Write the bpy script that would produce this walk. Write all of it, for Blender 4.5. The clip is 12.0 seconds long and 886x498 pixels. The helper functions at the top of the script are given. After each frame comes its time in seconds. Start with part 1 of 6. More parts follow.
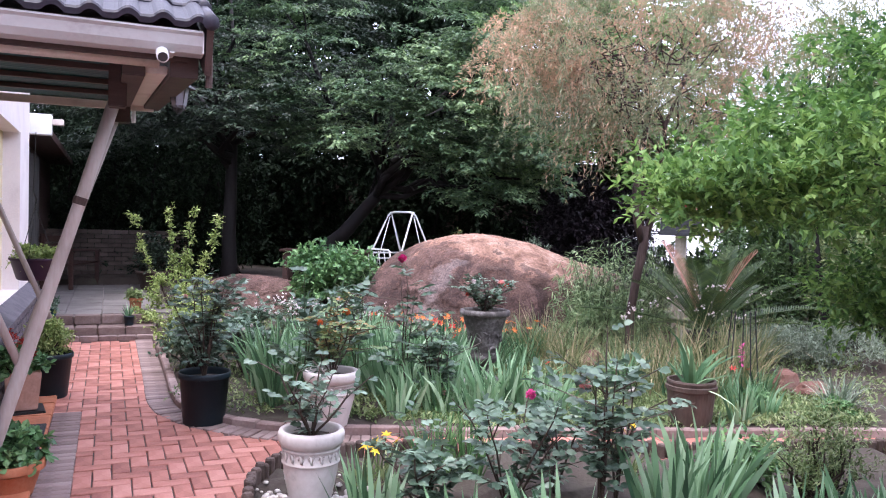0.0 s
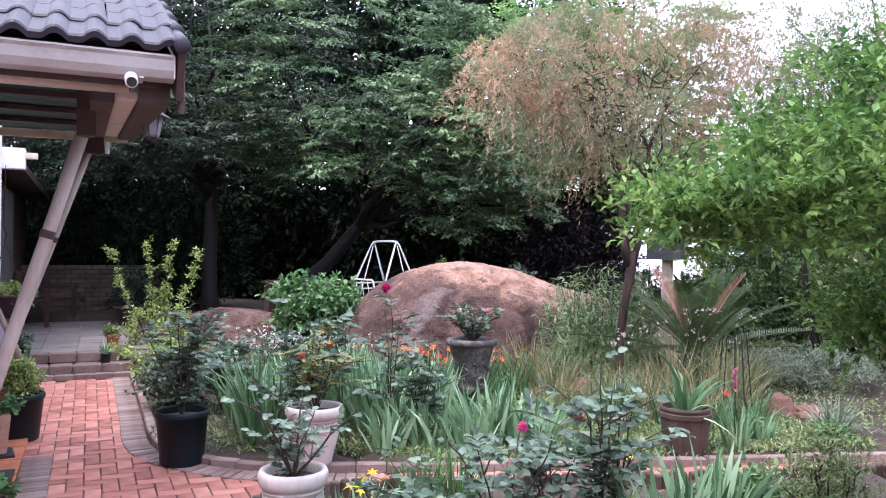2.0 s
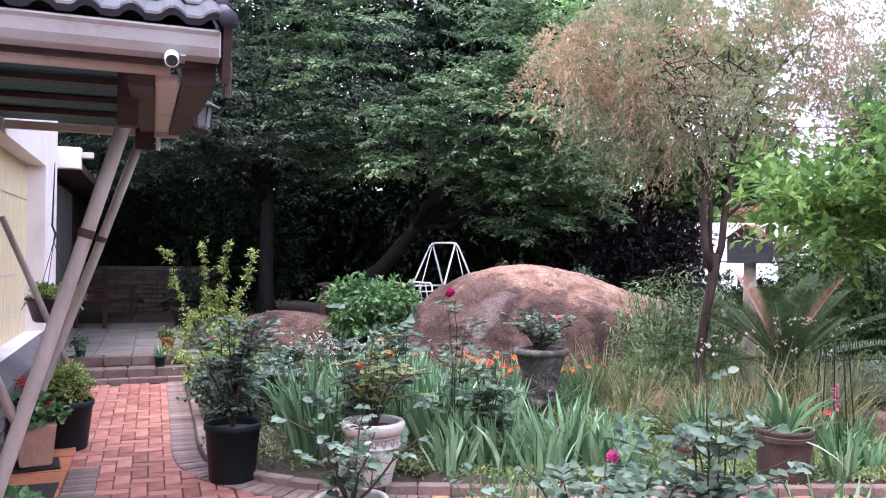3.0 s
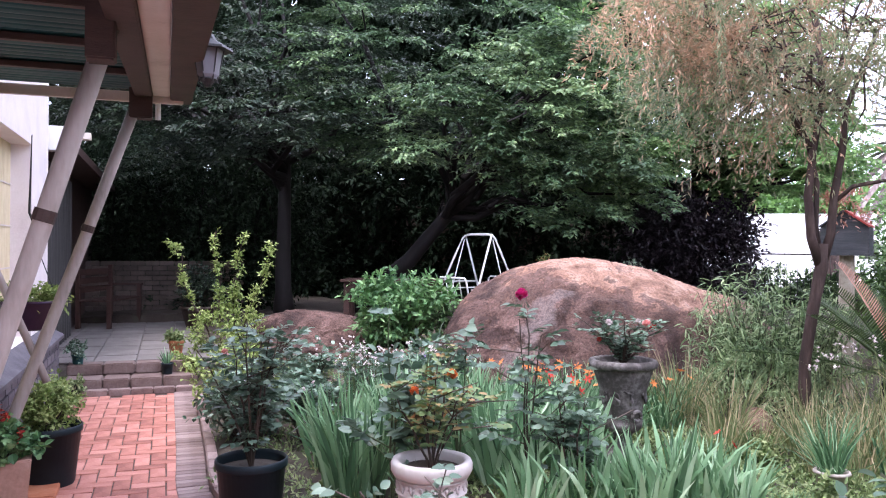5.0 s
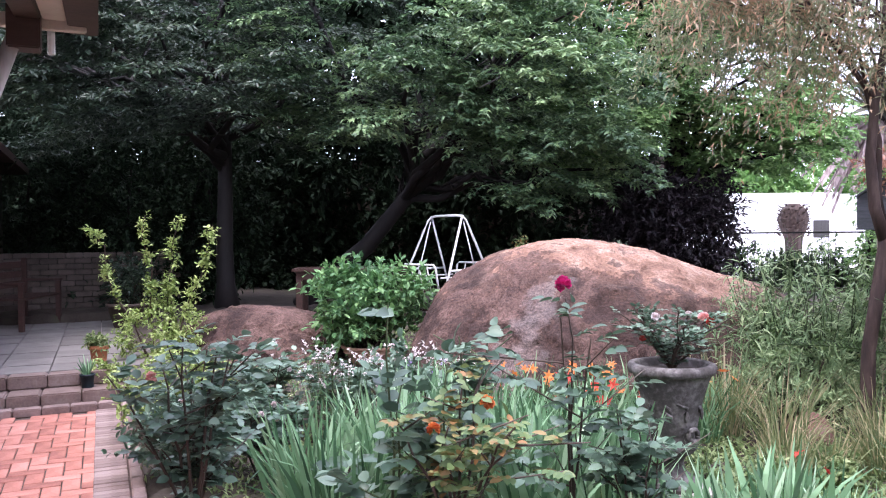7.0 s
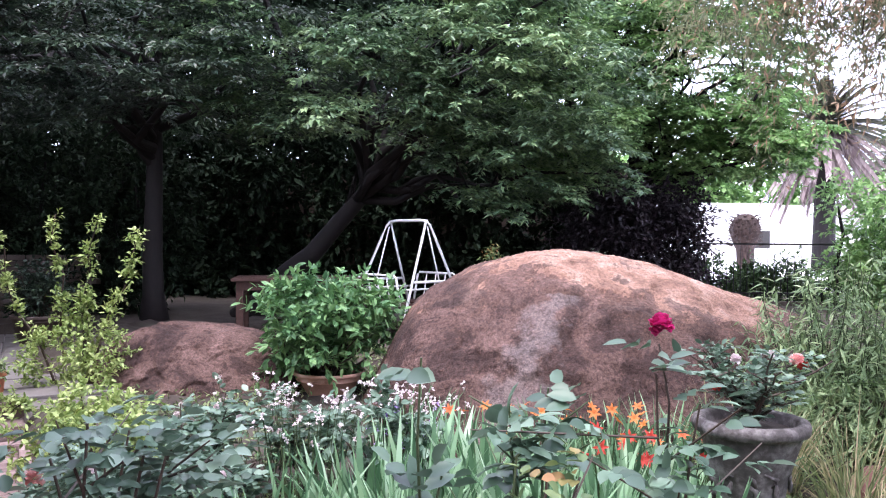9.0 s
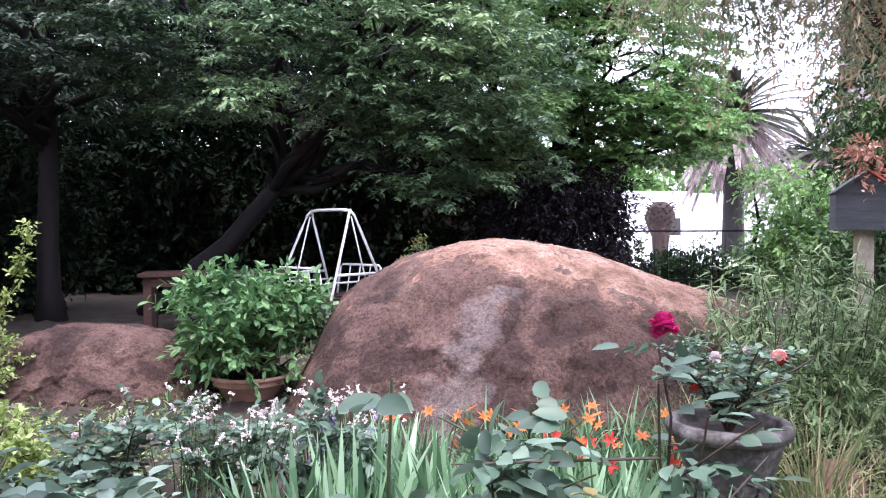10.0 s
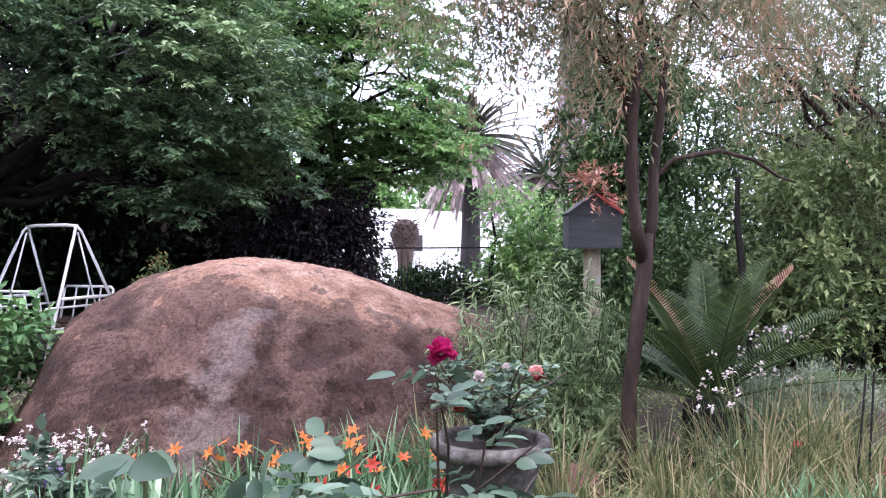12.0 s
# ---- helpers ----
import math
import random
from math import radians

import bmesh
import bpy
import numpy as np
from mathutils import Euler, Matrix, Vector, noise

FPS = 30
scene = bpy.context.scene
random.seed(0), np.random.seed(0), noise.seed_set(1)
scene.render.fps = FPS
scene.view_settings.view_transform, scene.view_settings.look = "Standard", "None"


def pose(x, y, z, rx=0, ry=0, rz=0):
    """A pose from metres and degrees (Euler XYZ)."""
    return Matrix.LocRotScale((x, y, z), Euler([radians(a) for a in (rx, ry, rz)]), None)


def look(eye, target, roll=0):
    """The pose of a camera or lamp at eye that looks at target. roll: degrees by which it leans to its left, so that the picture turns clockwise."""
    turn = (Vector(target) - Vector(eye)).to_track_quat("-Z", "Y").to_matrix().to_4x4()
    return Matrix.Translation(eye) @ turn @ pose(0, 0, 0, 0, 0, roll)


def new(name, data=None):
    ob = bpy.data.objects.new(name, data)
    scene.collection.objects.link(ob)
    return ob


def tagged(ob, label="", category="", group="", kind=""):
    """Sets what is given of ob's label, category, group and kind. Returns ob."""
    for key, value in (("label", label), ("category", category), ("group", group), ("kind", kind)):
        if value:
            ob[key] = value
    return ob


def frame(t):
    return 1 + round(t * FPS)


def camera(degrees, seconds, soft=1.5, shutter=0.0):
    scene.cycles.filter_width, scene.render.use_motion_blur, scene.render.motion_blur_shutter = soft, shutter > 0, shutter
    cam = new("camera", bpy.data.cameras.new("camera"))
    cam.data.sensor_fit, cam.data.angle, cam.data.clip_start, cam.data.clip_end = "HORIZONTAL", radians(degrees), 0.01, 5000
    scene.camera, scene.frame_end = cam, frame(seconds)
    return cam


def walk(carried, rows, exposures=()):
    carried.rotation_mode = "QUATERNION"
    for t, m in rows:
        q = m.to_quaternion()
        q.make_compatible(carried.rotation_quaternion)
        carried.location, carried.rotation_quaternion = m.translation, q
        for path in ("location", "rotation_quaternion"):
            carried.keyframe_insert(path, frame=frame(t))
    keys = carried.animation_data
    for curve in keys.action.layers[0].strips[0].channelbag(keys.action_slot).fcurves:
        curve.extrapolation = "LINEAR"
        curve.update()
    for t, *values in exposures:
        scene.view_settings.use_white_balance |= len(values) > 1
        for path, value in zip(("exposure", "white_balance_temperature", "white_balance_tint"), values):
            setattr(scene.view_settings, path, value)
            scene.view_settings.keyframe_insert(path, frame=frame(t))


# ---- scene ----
cam = camera(59.2, 12.0, soft=1.1)
PATH = [
    (0, (0.053, 1.924, 1.534), (-0.134, 3.914, 1.468), 1.6),
    (0.5, (0.051, 1.918, 1.537), (-0.124, 3.911, 1.531), 0.9),
    (1, (0.05, 1.902, 1.535), (-0.066, 3.899, 1.532), 0.9),
    (1.5, (0.028, 1.947, 1.531), (-0.077, 3.945, 1.526), 0.9),
    (2, (0.034, 2.072, 1.524), (-0.113, 4.067, 1.533), 0.5),
    (2.5, (0.01, 2.276, 1.531), (-0.224, 4.262, 1.558), 1.0),
    (3, (-0.101, 2.527, 1.524), (-0.387, 4.507, 1.537), 0.7),
    (3.5, (-0.222, 2.768, 1.537), (-0.536, 4.743, 1.546), 0.0),
    (5.5, (-0.69, 3.88, 1.483), (-1.0, 5.856, 1.471), 0.8),
    (6, (-0.801, 4.169, 1.46), (-1.085, 6.149, 1.435), 1.5),
    (6.5, (-0.931, 4.445, 1.452), (-1.162, 6.431, 1.417), 0.4),
    (8.5, (-1.38, 5.574, 1.485), (-1.427, 7.573, 1.445), 0.5),
    (9, (-1.47, 5.774, 1.489), (-1.47, 7.774, 1.463), 0.4),
    (9.5, (-1.558, 6.009, 1.488), (-1.446, 8.005, 1.465), -0.4),
    (10, (-1.585, 6.183, 1.485), (-1.367, 8.17, 1.434), -0.2),
    (10.5, (-1.658, 6.292, 1.495), (-1.251, 8.25, 1.448), -0.3),
    (11, (-1.677, 6.334, 1.494), (-1.076, 8.242, 1.465), 0.7),
    (11.5, (-1.635, 6.35, 1.497), (-0.908, 8.213, 1.492), 0.6),
    (12, (-1.614, 6.338, 1.501), (-0.774, 8.153, 1.489), -0.2),
]
EXPOSURES = [(0, 0.66, 6500, 16), (3.5, 0.68, 6500, 16), (6, 0.82, 6500, 16), (9, 0.86, 6500, 16), (10.5, 0.72, 6500, 16), (12, 0.54, 6500, 16)]
walk(cam, [(t, look(eye, target, roll)) for t, eye, target, roll in PATH], EXPOSURES)

# ---- world and sun: a bright overcast day ----
SUN_ELEV, SUN_TURN = radians(72), radians(-150)
world = bpy.data.worlds.new("overcast_sky")
scene.world = world
world.use_nodes = True
wn, wl = world.node_tree.nodes, world.node_tree.links
wn.clear()
sky = wn.new("ShaderNodeTexSky")
sky.sky_type, sky.sun_disc = "NISHITA", False
sky.sun_elevation, sky.sun_rotation = SUN_ELEV, SUN_TURN
sky.dust_density, sky.air_density, sky.ozone_density = 6.0, 1.0, 0.6
veil = wn.new("ShaderNodeMix")
veil.data_type = "RGBA"
veil.inputs["Factor"].default_value = 0.8
veil.inputs["B"].default_value = (12.6, 13.4, 17.6, 1)
bg = wn.new("ShaderNodeBackground")
bg.inputs["Strength"].default_value = 0.2
wo = wn.new("ShaderNodeOutputWorld")
wl.new(sky.outputs["Color"], veil.inputs["A"])
wl.new(veil.outputs["Result"], bg.inputs["Color"])
wl.new(bg.outputs["Background"], wo.inputs["Surface"])
sun = new("sun", bpy.data.lights.new("sun", "SUN"))
sun.data.energy, sun.data.angle, sun.data.color = 2.3, radians(30), (1.0, 0.96, 0.95)
sun.matrix_world = look((0, 0, 30), (30 * math.cos(SUN_ELEV) * math.sin(SUN_TURN) * -1, 30 * math.cos(SUN_ELEV) * math.cos(SUN_TURN) * -1, 30 - 30 * math.sin(SUN_ELEV)))


# ---- materials ----
def material(name, rough=0.7, metal=0.0, spec=0.5):
    m = bpy.data.materials.new(name)
    m.use_nodes = True
    p = m.node_tree.nodes["Principled BSDF"]
    p.inputs["Roughness"].default_value, p.inputs["Metallic"].default_value = rough, metal
    p.inputs["Specular IOR Level"].default_value = spec
    return m, m.node_tree.nodes, m.node_tree.links, p


def ramp(nodes, stops):
    r = nodes.new("ShaderNodeValToRGB")
    e = r.color_ramp.elements
    while len(e) < len(stops):
        e.new(0.5)
    for el, (pos, c) in zip(e, stops):
        el.position, el.color = pos, (*c, 1)
    return r


def surface(name, stops, scale=6.0, detail=8.0, rough=0.75, bump=0.3, fine=60.0, metal=0.0, spec=0.4, piece=0.0, stretch=(1, 1, 1)):
    """A surface with two scales of noise, fine relief, and a shift of tone from piece to piece."""
    m, n, l, p = material(name, rough, metal, spec)
    tc, mp = n.new("ShaderNodeTexCoord"), n.new("ShaderNodeMapping")
    mp.inputs["Scale"].default_value = stretch
    a, b = n.new("ShaderNodeTexNoise"), n.new("ShaderNodeTexNoise")
    a.inputs["Scale"].default_value, a.inputs["Detail"].default_value, a.inputs["Roughness"].default_value = scale, detail, 0.65
    b.inputs["Scale"].default_value, b.inputs["Detail"].default_value = fine, 6
    l.new(tc.outputs["Object"], mp.inputs["Vector"])
    l.new(mp.outputs["Vector"], a.inputs["Vector"])
    l.new(mp.outputs["Vector"], b.inputs["Vector"])
    mix = n.new("ShaderNodeMath")
    mix.operation = "MULTIPLY_ADD"
    mix.inputs[1].default_value = 0.35
    sub = n.new("ShaderNodeMath")
    sub.operation = "MULTIPLY_ADD"
    sub.inputs[1].default_value, sub.inputs[2].default_value = 0.9, -0.13
    l.new(a.outputs["Fac"], sub.inputs[0])
    l.new(b.outputs["Fac"], mix.inputs[0])
    l.new(sub.outputs[0], mix.inputs[2])
    r = ramp(n, stops)
    if piece:
        info, off = n.new("ShaderNodeObjectInfo"), n.new("ShaderNodeMath")
        geo, add = n.new("ShaderNodeNewGeometry"), n.new("ShaderNodeMath")
        add.operation, off.operation = "ADD", "MULTIPLY_ADD"
        fr = n.new("ShaderNodeMath")
        fr.operation = "FRACT"
        l.new(info.outputs["Random"], add.inputs[0])
        l.new(geo.outputs["Random Per Island"], add.inputs[1])
        l.new(add.outputs[0], fr.inputs[0])
        ctr = n.new("ShaderNodeMath")
        ctr.operation = "SUBTRACT"
        ctr.inputs[1].default_value = 0.5
        l.new(fr.outputs[0], ctr.inputs[0])
        off.inputs[1].default_value = piece
        l.new(ctr.outputs[0], off.inputs[0])
        l.new(mix.outputs[0], off.inputs[2])
        l.new(off.outputs[0], r.inputs["Fac"])
    else:
        l.new(mix.outputs[0], r.inputs["Fac"])
    l.new(r.outputs["Color"], p.inputs["Base Color"])
    if bump:
        bp = n.new("ShaderNodeBump")
        bp.inputs["Strength"].default_value, bp.inputs["Distance"].default_value = bump, 0.01
        l.new(mix.outputs[0], bp.inputs["Height"])
        l.new(bp.outputs["Normal"], p.inputs["Normal"])
    return m


def leaf_material(name, stops, rough=0.5, through_light=0.3, spec=0.35, each=0.62, patch=0.7, size=1.6):
    """Leaves: tone varies from leaf to leaf and over the plant; some light passes through."""
    m, n, l, p = material(name, rough, 0.0, spec)
    geo, tc, noi = n.new("ShaderNodeNewGeometry"), n.new("ShaderNodeTexCoord"), n.new("ShaderNodeTexNoise")
    noi.inputs["Scale"].default_value = size
    l.new(tc.outputs["Object"], noi.inputs["Vector"])
    mix = n.new("ShaderNodeMath")
    mix.operation = "MULTIPLY_ADD"
    mix.inputs[1].default_value = each
    half = n.new("ShaderNodeMath")
    half.operation = "MULTIPLY_ADD"
    half.inputs[1].default_value, half.inputs[2].default_value = patch, 0.5 - each / 2 - patch / 2
    l.new(noi.outputs["Fac"], half.inputs[0])
    l.new(geo.outputs["Random Per Island"], mix.inputs[0])
    l.new(half.outputs[0], mix.inputs[2])
    r = ramp(n, stops)
    l.new(mix.outputs[0], r.inputs["Fac"])
    l.new(r.outputs["Color"], p.inputs["Base Color"])
    if through_light:
        tr, ms, out = n.new("ShaderNodeBsdfTranslucent"), n.new("ShaderNodeMixShader"), n["Material Output"]
        ms.inputs["Fac"].default_value = through_light
        l.new(r.outputs["Color"], tr.inputs["Color"])
        l.new(p.outputs["BSDF"], ms.inputs[1])
        l.new(tr.outputs["BSDF"], ms.inputs[2])
        l.new(ms.outputs["Shader"], out.inputs["Surface"])
    return m


M_BRICK = surface("red_paver", [(0.2, (0.23, 0.085, 0.065)), (0.5, (0.41, 0.168, 0.128)), (0.8, (0.53, 0.255, 0.205))], 5, piece=0.45, rough=0.8)
M_EDGE = surface("brown_paver", [(0.2, (0.117, 0.078, 0.072)), (0.5, (0.221, 0.156, 0.143)), (0.8, (0.325, 0.247, 0.227))], 5, piece=0.35, rough=0.85)
M_SAND = surface("joint_sand", [(0.2, (0.06, 0.04, 0.033)), (0.8, (0.13, 0.09, 0.075))], 9)
M_SOIL = surface("garden_soil", [(0.2, (0.018, 0.014, 0.011)), (0.45, (0.045, 0.033, 0.026)), (0.6, (0.062, 0.052, 0.04)), (0.75, (0.048, 0.062, 0.027))], 3, fine=45, bump=0.9, rough=0.95)
M_CONC = surface("old_concrete", [(0.2, (0.2, 0.17, 0.15)), (0.5, (0.36, 0.32, 0.29)), (0.8, (0.5, 0.46, 0.43))], 4, bump=0.4)
M_STEP = surface("step_stone", [(0.2, (0.085, 0.052, 0.045)), (0.5, (0.165, 0.115, 0.102)), (0.8, (0.25, 0.195, 0.18))], 6, bump=0.6, piece=0.2)
M_TILE = surface("pale_deck_tile", [(0.2, (0.115, 0.1, 0.096)), (0.5, (0.175, 0.158, 0.15)), (0.8, (0.235, 0.215, 0.205))], 4, piece=0.25, bump=0.15)
M_WHITE = surface("white_plaster", [(0.2, (0.62, 0.551, 0.541)), (0.5, (0.76, 0.694, 0.684)), (0.8, (0.82, 0.76, 0.75))], 2.5, bump=0.2)
M_CREAM = surface("cream_paint", [(0.15, (0.4, 0.33, 0.28)), (0.45, (0.6, 0.53, 0.47)), (0.8, (0.68, 0.62, 0.56))], 4, bump=0.12, rough=0.55)
M_GUTTER = surface("gutter_paint", [(0.15, (0.256, 0.231, 0.216)), (0.45, (0.402, 0.385, 0.372)), (0.8, (0.451, 0.449, 0.438))], 3, bump=0.08, rough=0.45, stretch=(0.743, 0.782, 0.845))
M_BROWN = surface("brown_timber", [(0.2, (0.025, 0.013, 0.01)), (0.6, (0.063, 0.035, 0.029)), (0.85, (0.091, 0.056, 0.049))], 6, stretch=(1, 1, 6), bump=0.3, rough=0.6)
M_GREEN = surface("green_sheet", [(0.2, (0.005, 0.044, 0.048)), (0.8, (0.013, 0.094, 0.095))], 3, bump=0.1, rough=0.5)
M_ROOF = surface("slate_blue_roof_tile", [(0.2, (0.009, 0.009, 0.014)), (0.5, (0.022, 0.02, 0.032)), (0.8, (0.046, 0.042, 0.06))], 5, piece=0.2, rough=0.55, bump=0.25)
M_PLINTH = surface("slate_blue_plinth_brick", [(0.2, (0.05, 0.045, 0.055)), (0.5, (0.11, 0.1, 0.115)), (0.8, (0.17, 0.16, 0.18))], 6, piece=0.25)
M_BLIND = surface("bamboo_blind", [(0.2, (0.46, 0.37, 0.22)), (0.5, (0.66, 0.56, 0.36)), (0.8, (0.75, 0.67, 0.47))], 5, stretch=(8, 8, 1), bump=0.2)
M_POLE = surface("weathered_pole", [(0.2, (0.2, 0.16, 0.14)), (0.5, (0.37, 0.31, 0.28)), (0.8, (0.46, 0.41, 0.38))], 5, stretch=(1, 1, 0.2), bump=0.25)
M_BLACKPOT = surface("black_plastic", [(0.2, (0.005, 0.011, 0.015)), (0.8, (0.011, 0.022, 0.028))], 7, bump=0.08, rough=0.5, spec=0.25)
M_PURPLE = surface("purple_plastic", [(0.2, (0.02, 0.008, 0.025)), (0.8, (0.05, 0.02, 0.055))], 7, bump=0.05, rough=0.45)
M_WPOT = surface("whitewashed_pot", [(0.12, (0.213, 0.189, 0.172)), (0.4, (0.476, 0.443, 0.418)), (0.8, (0.607, 0.582, 0.566))], 5, bump=0.45, fine=30)
M_URN = surface("weathered_stone_urn", [(0.25, (0.02, 0.017, 0.016)), (0.48, (0.07, 0.06, 0.057)), (0.6, (0.16, 0.145, 0.14)), (0.8, (0.33, 0.3, 0.295))], 9, bump=0.8, fine=40)
M_TERRA = surface("terracotta", [(0.2, (0.27, 0.085, 0.04)), (0.5, (0.45, 0.16, 0.08)), (0.8, (0.52, 0.24, 0.15))], 7, bump=0.25)
M_TERRA2 = surface("pale_terracotta", [(0.2, (0.33, 0.17, 0.12)), (0.5, (0.5, 0.29, 0.22)), (0.8, (0.58, 0.4, 0.33))], 7, bump=0.25)
M_BARREL = surface("dark_barrel", [(0.2, (0.032, 0.02, 0.015)), (0.5, (0.07, 0.048, 0.039)), (0.8, (0.112, 0.084, 0.07))], 8, stretch=(1, 1, 0.3), bump=0.4)
M_WOOD = surface("old_bench_wood", [(0.2, (0.022, 0.011, 0.008)), (0.6, (0.055, 0.024, 0.018)), (0.85, (0.085, 0.042, 0.031))], 5, stretch=(6, 1, 6), bump=0.3)
M_LOG = surface("log_edging", [(0.2, (0.035, 0.022, 0.018)), (0.5, (0.085, 0.058, 0.048)), (0.8, (0.15, 0.11, 0.095))], 8, stretch=(1, 1, 0.3), bump=0.7, piece=0.3)
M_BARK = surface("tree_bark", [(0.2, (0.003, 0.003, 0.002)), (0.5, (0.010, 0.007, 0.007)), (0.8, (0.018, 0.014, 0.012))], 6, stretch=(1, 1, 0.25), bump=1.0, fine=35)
M_BARK2 = surface("willow_bark", [(0.3, (0.012, 0.007, 0.006)), (0.5, (0.042, 0.023, 0.018)), (0.7, (0.085, 0.055, 0.045))], 14, stretch=(1, 1, 0.2), bump=1.0, fine=40)
M_EUC = surface("gum_bark", [(0.2, (0.13, 0.09, 0.095)), (0.5, (0.29, 0.22, 0.23)), (0.8, (0.42, 0.35, 0.36))], 2.2, stretch=(2.2, 2.2, 0.12), bump=0.7)
M_STEEL = surface("white_steel_tube", [(0.15, (0.38, 0.36, 0.35)), (0.45, (0.68, 0.68, 0.68)), (0.8, (0.76, 0.76, 0.76))], 8, bump=0.1, rough=0.4)
M_IRON = surface("black_iron", [(0.2, (0.012, 0.012, 0.013)), (0.8, (0.03, 0.03, 0.031))], 7, bump=0.1, rough=0.5)
M_WALLB = surface("old_wall_brick", [(0.2, (0.045, 0.032, 0.026)), (0.5, (0.085, 0.065, 0.054)), (0.8, (0.13, 0.105, 0.09))], 6, piece=0.35)
M_BOXWOOD = surface("grey_birdhouse_board", [(0.2, (0.03, 0.033, 0.037)), (0.55, (0.075, 0.08, 0.088)), (0.74, (0.12, 0.12, 0.13)), (0.85, (0.42, 0.4, 0.39))], 4, stretch=(1, 1, 8), bump=0.3)
M_STONEPOST = surface("lichened_post", [(0.2, (0.2, 0.16, 0.11)), (0.5, (0.42, 0.36, 0.28)), (0.8, (0.56, 0.52, 0.45))], 7, bump=0.5)
M_REDTILE = surface("red_painted_tin", [(0.2, (0.4, 0.06, 0.05)), (0.8, (0.6, 0.13, 0.11))], 6, bump=0.1, rough=0.5)
M_SNOW = surface("sunlit_white_wall", [(0.2, (0.72, 0.72, 0.73)), (0.8, (0.84, 0.84, 0.85))], 1, bump=0.05)
M_GLASS = material("lantern_glass", 0.25, 0, 0.5)[0]
M_GLASS.node_tree.nodes["Principled BSDF"].inputs["Base Color"].default_value = (0.2, 0.2, 0.22, 1)
M_DARK = surface("dark_curtain", [(0.2, (0.02, 0.02, 0.021)), (0.8, (0.07, 0.066, 0.062))], 4, stretch=(14, 14, 0.3), bump=0.3)
M_MAT = surface("black_doormat", [(0.2, (0.008, 0.008, 0.009)), (0.8, (0.028, 0.028, 0.03))], 30, bump=0.8)
M_BLUE = surface("blue_glaze", [(0.2, (0.01, 0.02, 0.06)), (0.8, (0.02, 0.05, 0.13))], 5, bump=0.05, rough=0.25)
M_PEBBLE = surface("pale_pebbles", [(0.2, (0.35, 0.31, 0.28)), (0.8, (0.68, 0.65, 0.62))], 6, piece=0.5)
M_FIELDSTONE = surface("red_fieldstone", [(0.2, (0.085, 0.036, 0.028)), (0.5, (0.165, 0.08, 0.062)), (0.8, (0.28, 0.19, 0.165))], 4, bump=0.7)

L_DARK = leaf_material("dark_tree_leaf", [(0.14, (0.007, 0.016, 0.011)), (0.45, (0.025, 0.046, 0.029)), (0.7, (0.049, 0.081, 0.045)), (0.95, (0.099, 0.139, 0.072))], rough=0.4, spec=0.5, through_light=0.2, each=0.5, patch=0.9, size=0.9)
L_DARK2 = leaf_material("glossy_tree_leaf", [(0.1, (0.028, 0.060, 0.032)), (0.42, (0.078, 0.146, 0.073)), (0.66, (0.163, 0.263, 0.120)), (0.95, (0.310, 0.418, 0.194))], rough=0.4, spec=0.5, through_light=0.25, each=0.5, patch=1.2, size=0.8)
# Near-black leaf colour that carries the deep shade under and behind the crowns.
L_SHADE = leaf_material("shade_tinted_leaf", [(0.1, (0.008, 0.014, 0.009)), (0.5, (0.016, 0.029, 0.016)), (0.9, (0.032, 0.054, 0.029))], rough=0.65, spec=0.12, through_light=0.1)
L_IVY = leaf_material("hedge_leaf", [(0.1, (0.018, 0.045, 0.015)), (0.5, (0.048, 0.1, 0.032)), (0.9, (0.13, 0.21, 0.075))], rough=0.45, through_light=0.2)
L_MID = leaf_material("mid_tree_leaf", [(0.1, (0.091, 0.189, 0.067)), (0.5, (0.201, 0.366, 0.122)), (0.9, (0.415, 0.610, 0.244))], through_light=0.4, rough=0.4, spec=0.5)
L_BRIGHT = leaf_material("fresh_tree_leaf", [(0.1, (0.03, 0.08, 0.025)), (0.45, (0.09, 0.19, 0.048)), (0.75, (0.2, 0.34, 0.09)), (0.95, (0.34, 0.5, 0.16))], through_light=0.4, each=0.55, patch=1.1, size=2.2)
L_WILLOW = leaf_material("browning_needle", [(0.05, (0.11, 0.165, 0.09)), (0.38, (0.24, 0.275, 0.165)), (0.52, (0.38, 0.3, 0.205)), (0.72, (0.5, 0.315, 0.2)), (0.95, (0.65, 0.46, 0.31))], through_light=0.35, rough=0.65, each=0.45, patch=1.3, size=1.0)
L_WILLOWG = leaf_material("greying_needle", [(0.1, (0.117, 0.156, 0.078)), (0.5, (0.221, 0.26, 0.143)), (0.9, (0.416, 0.39, 0.247))], through_light=0.4, rough=0.65)
L_IRIS = leaf_material("iris_blade", [(0.08, (0.04, 0.1, 0.05)), (0.45, (0.15, 0.29, 0.145)), (0.75, (0.3, 0.47, 0.28)), (0.97, (0.52, 0.68, 0.48))], through_light=0.25, each=0.85)
L_AGAP = leaf_material("strap_leaf", [(0.08, (0.03, 0.08, 0.038)), (0.45, (0.095, 0.205, 0.095)), (0.75, (0.2, 0.35, 0.18)), (0.97, (0.4, 0.56, 0.36))], through_light=0.25, each=0.85)
L_ROSE = leaf_material("rose_leaf", [(0.1, (0.036, 0.07, 0.046)), (0.5, (0.088, 0.15, 0.1)), (0.8, (0.21, 0.3, 0.22)), (0.97, (0.39, 0.49, 0.39))], rough=0.34, through_light=0.2)
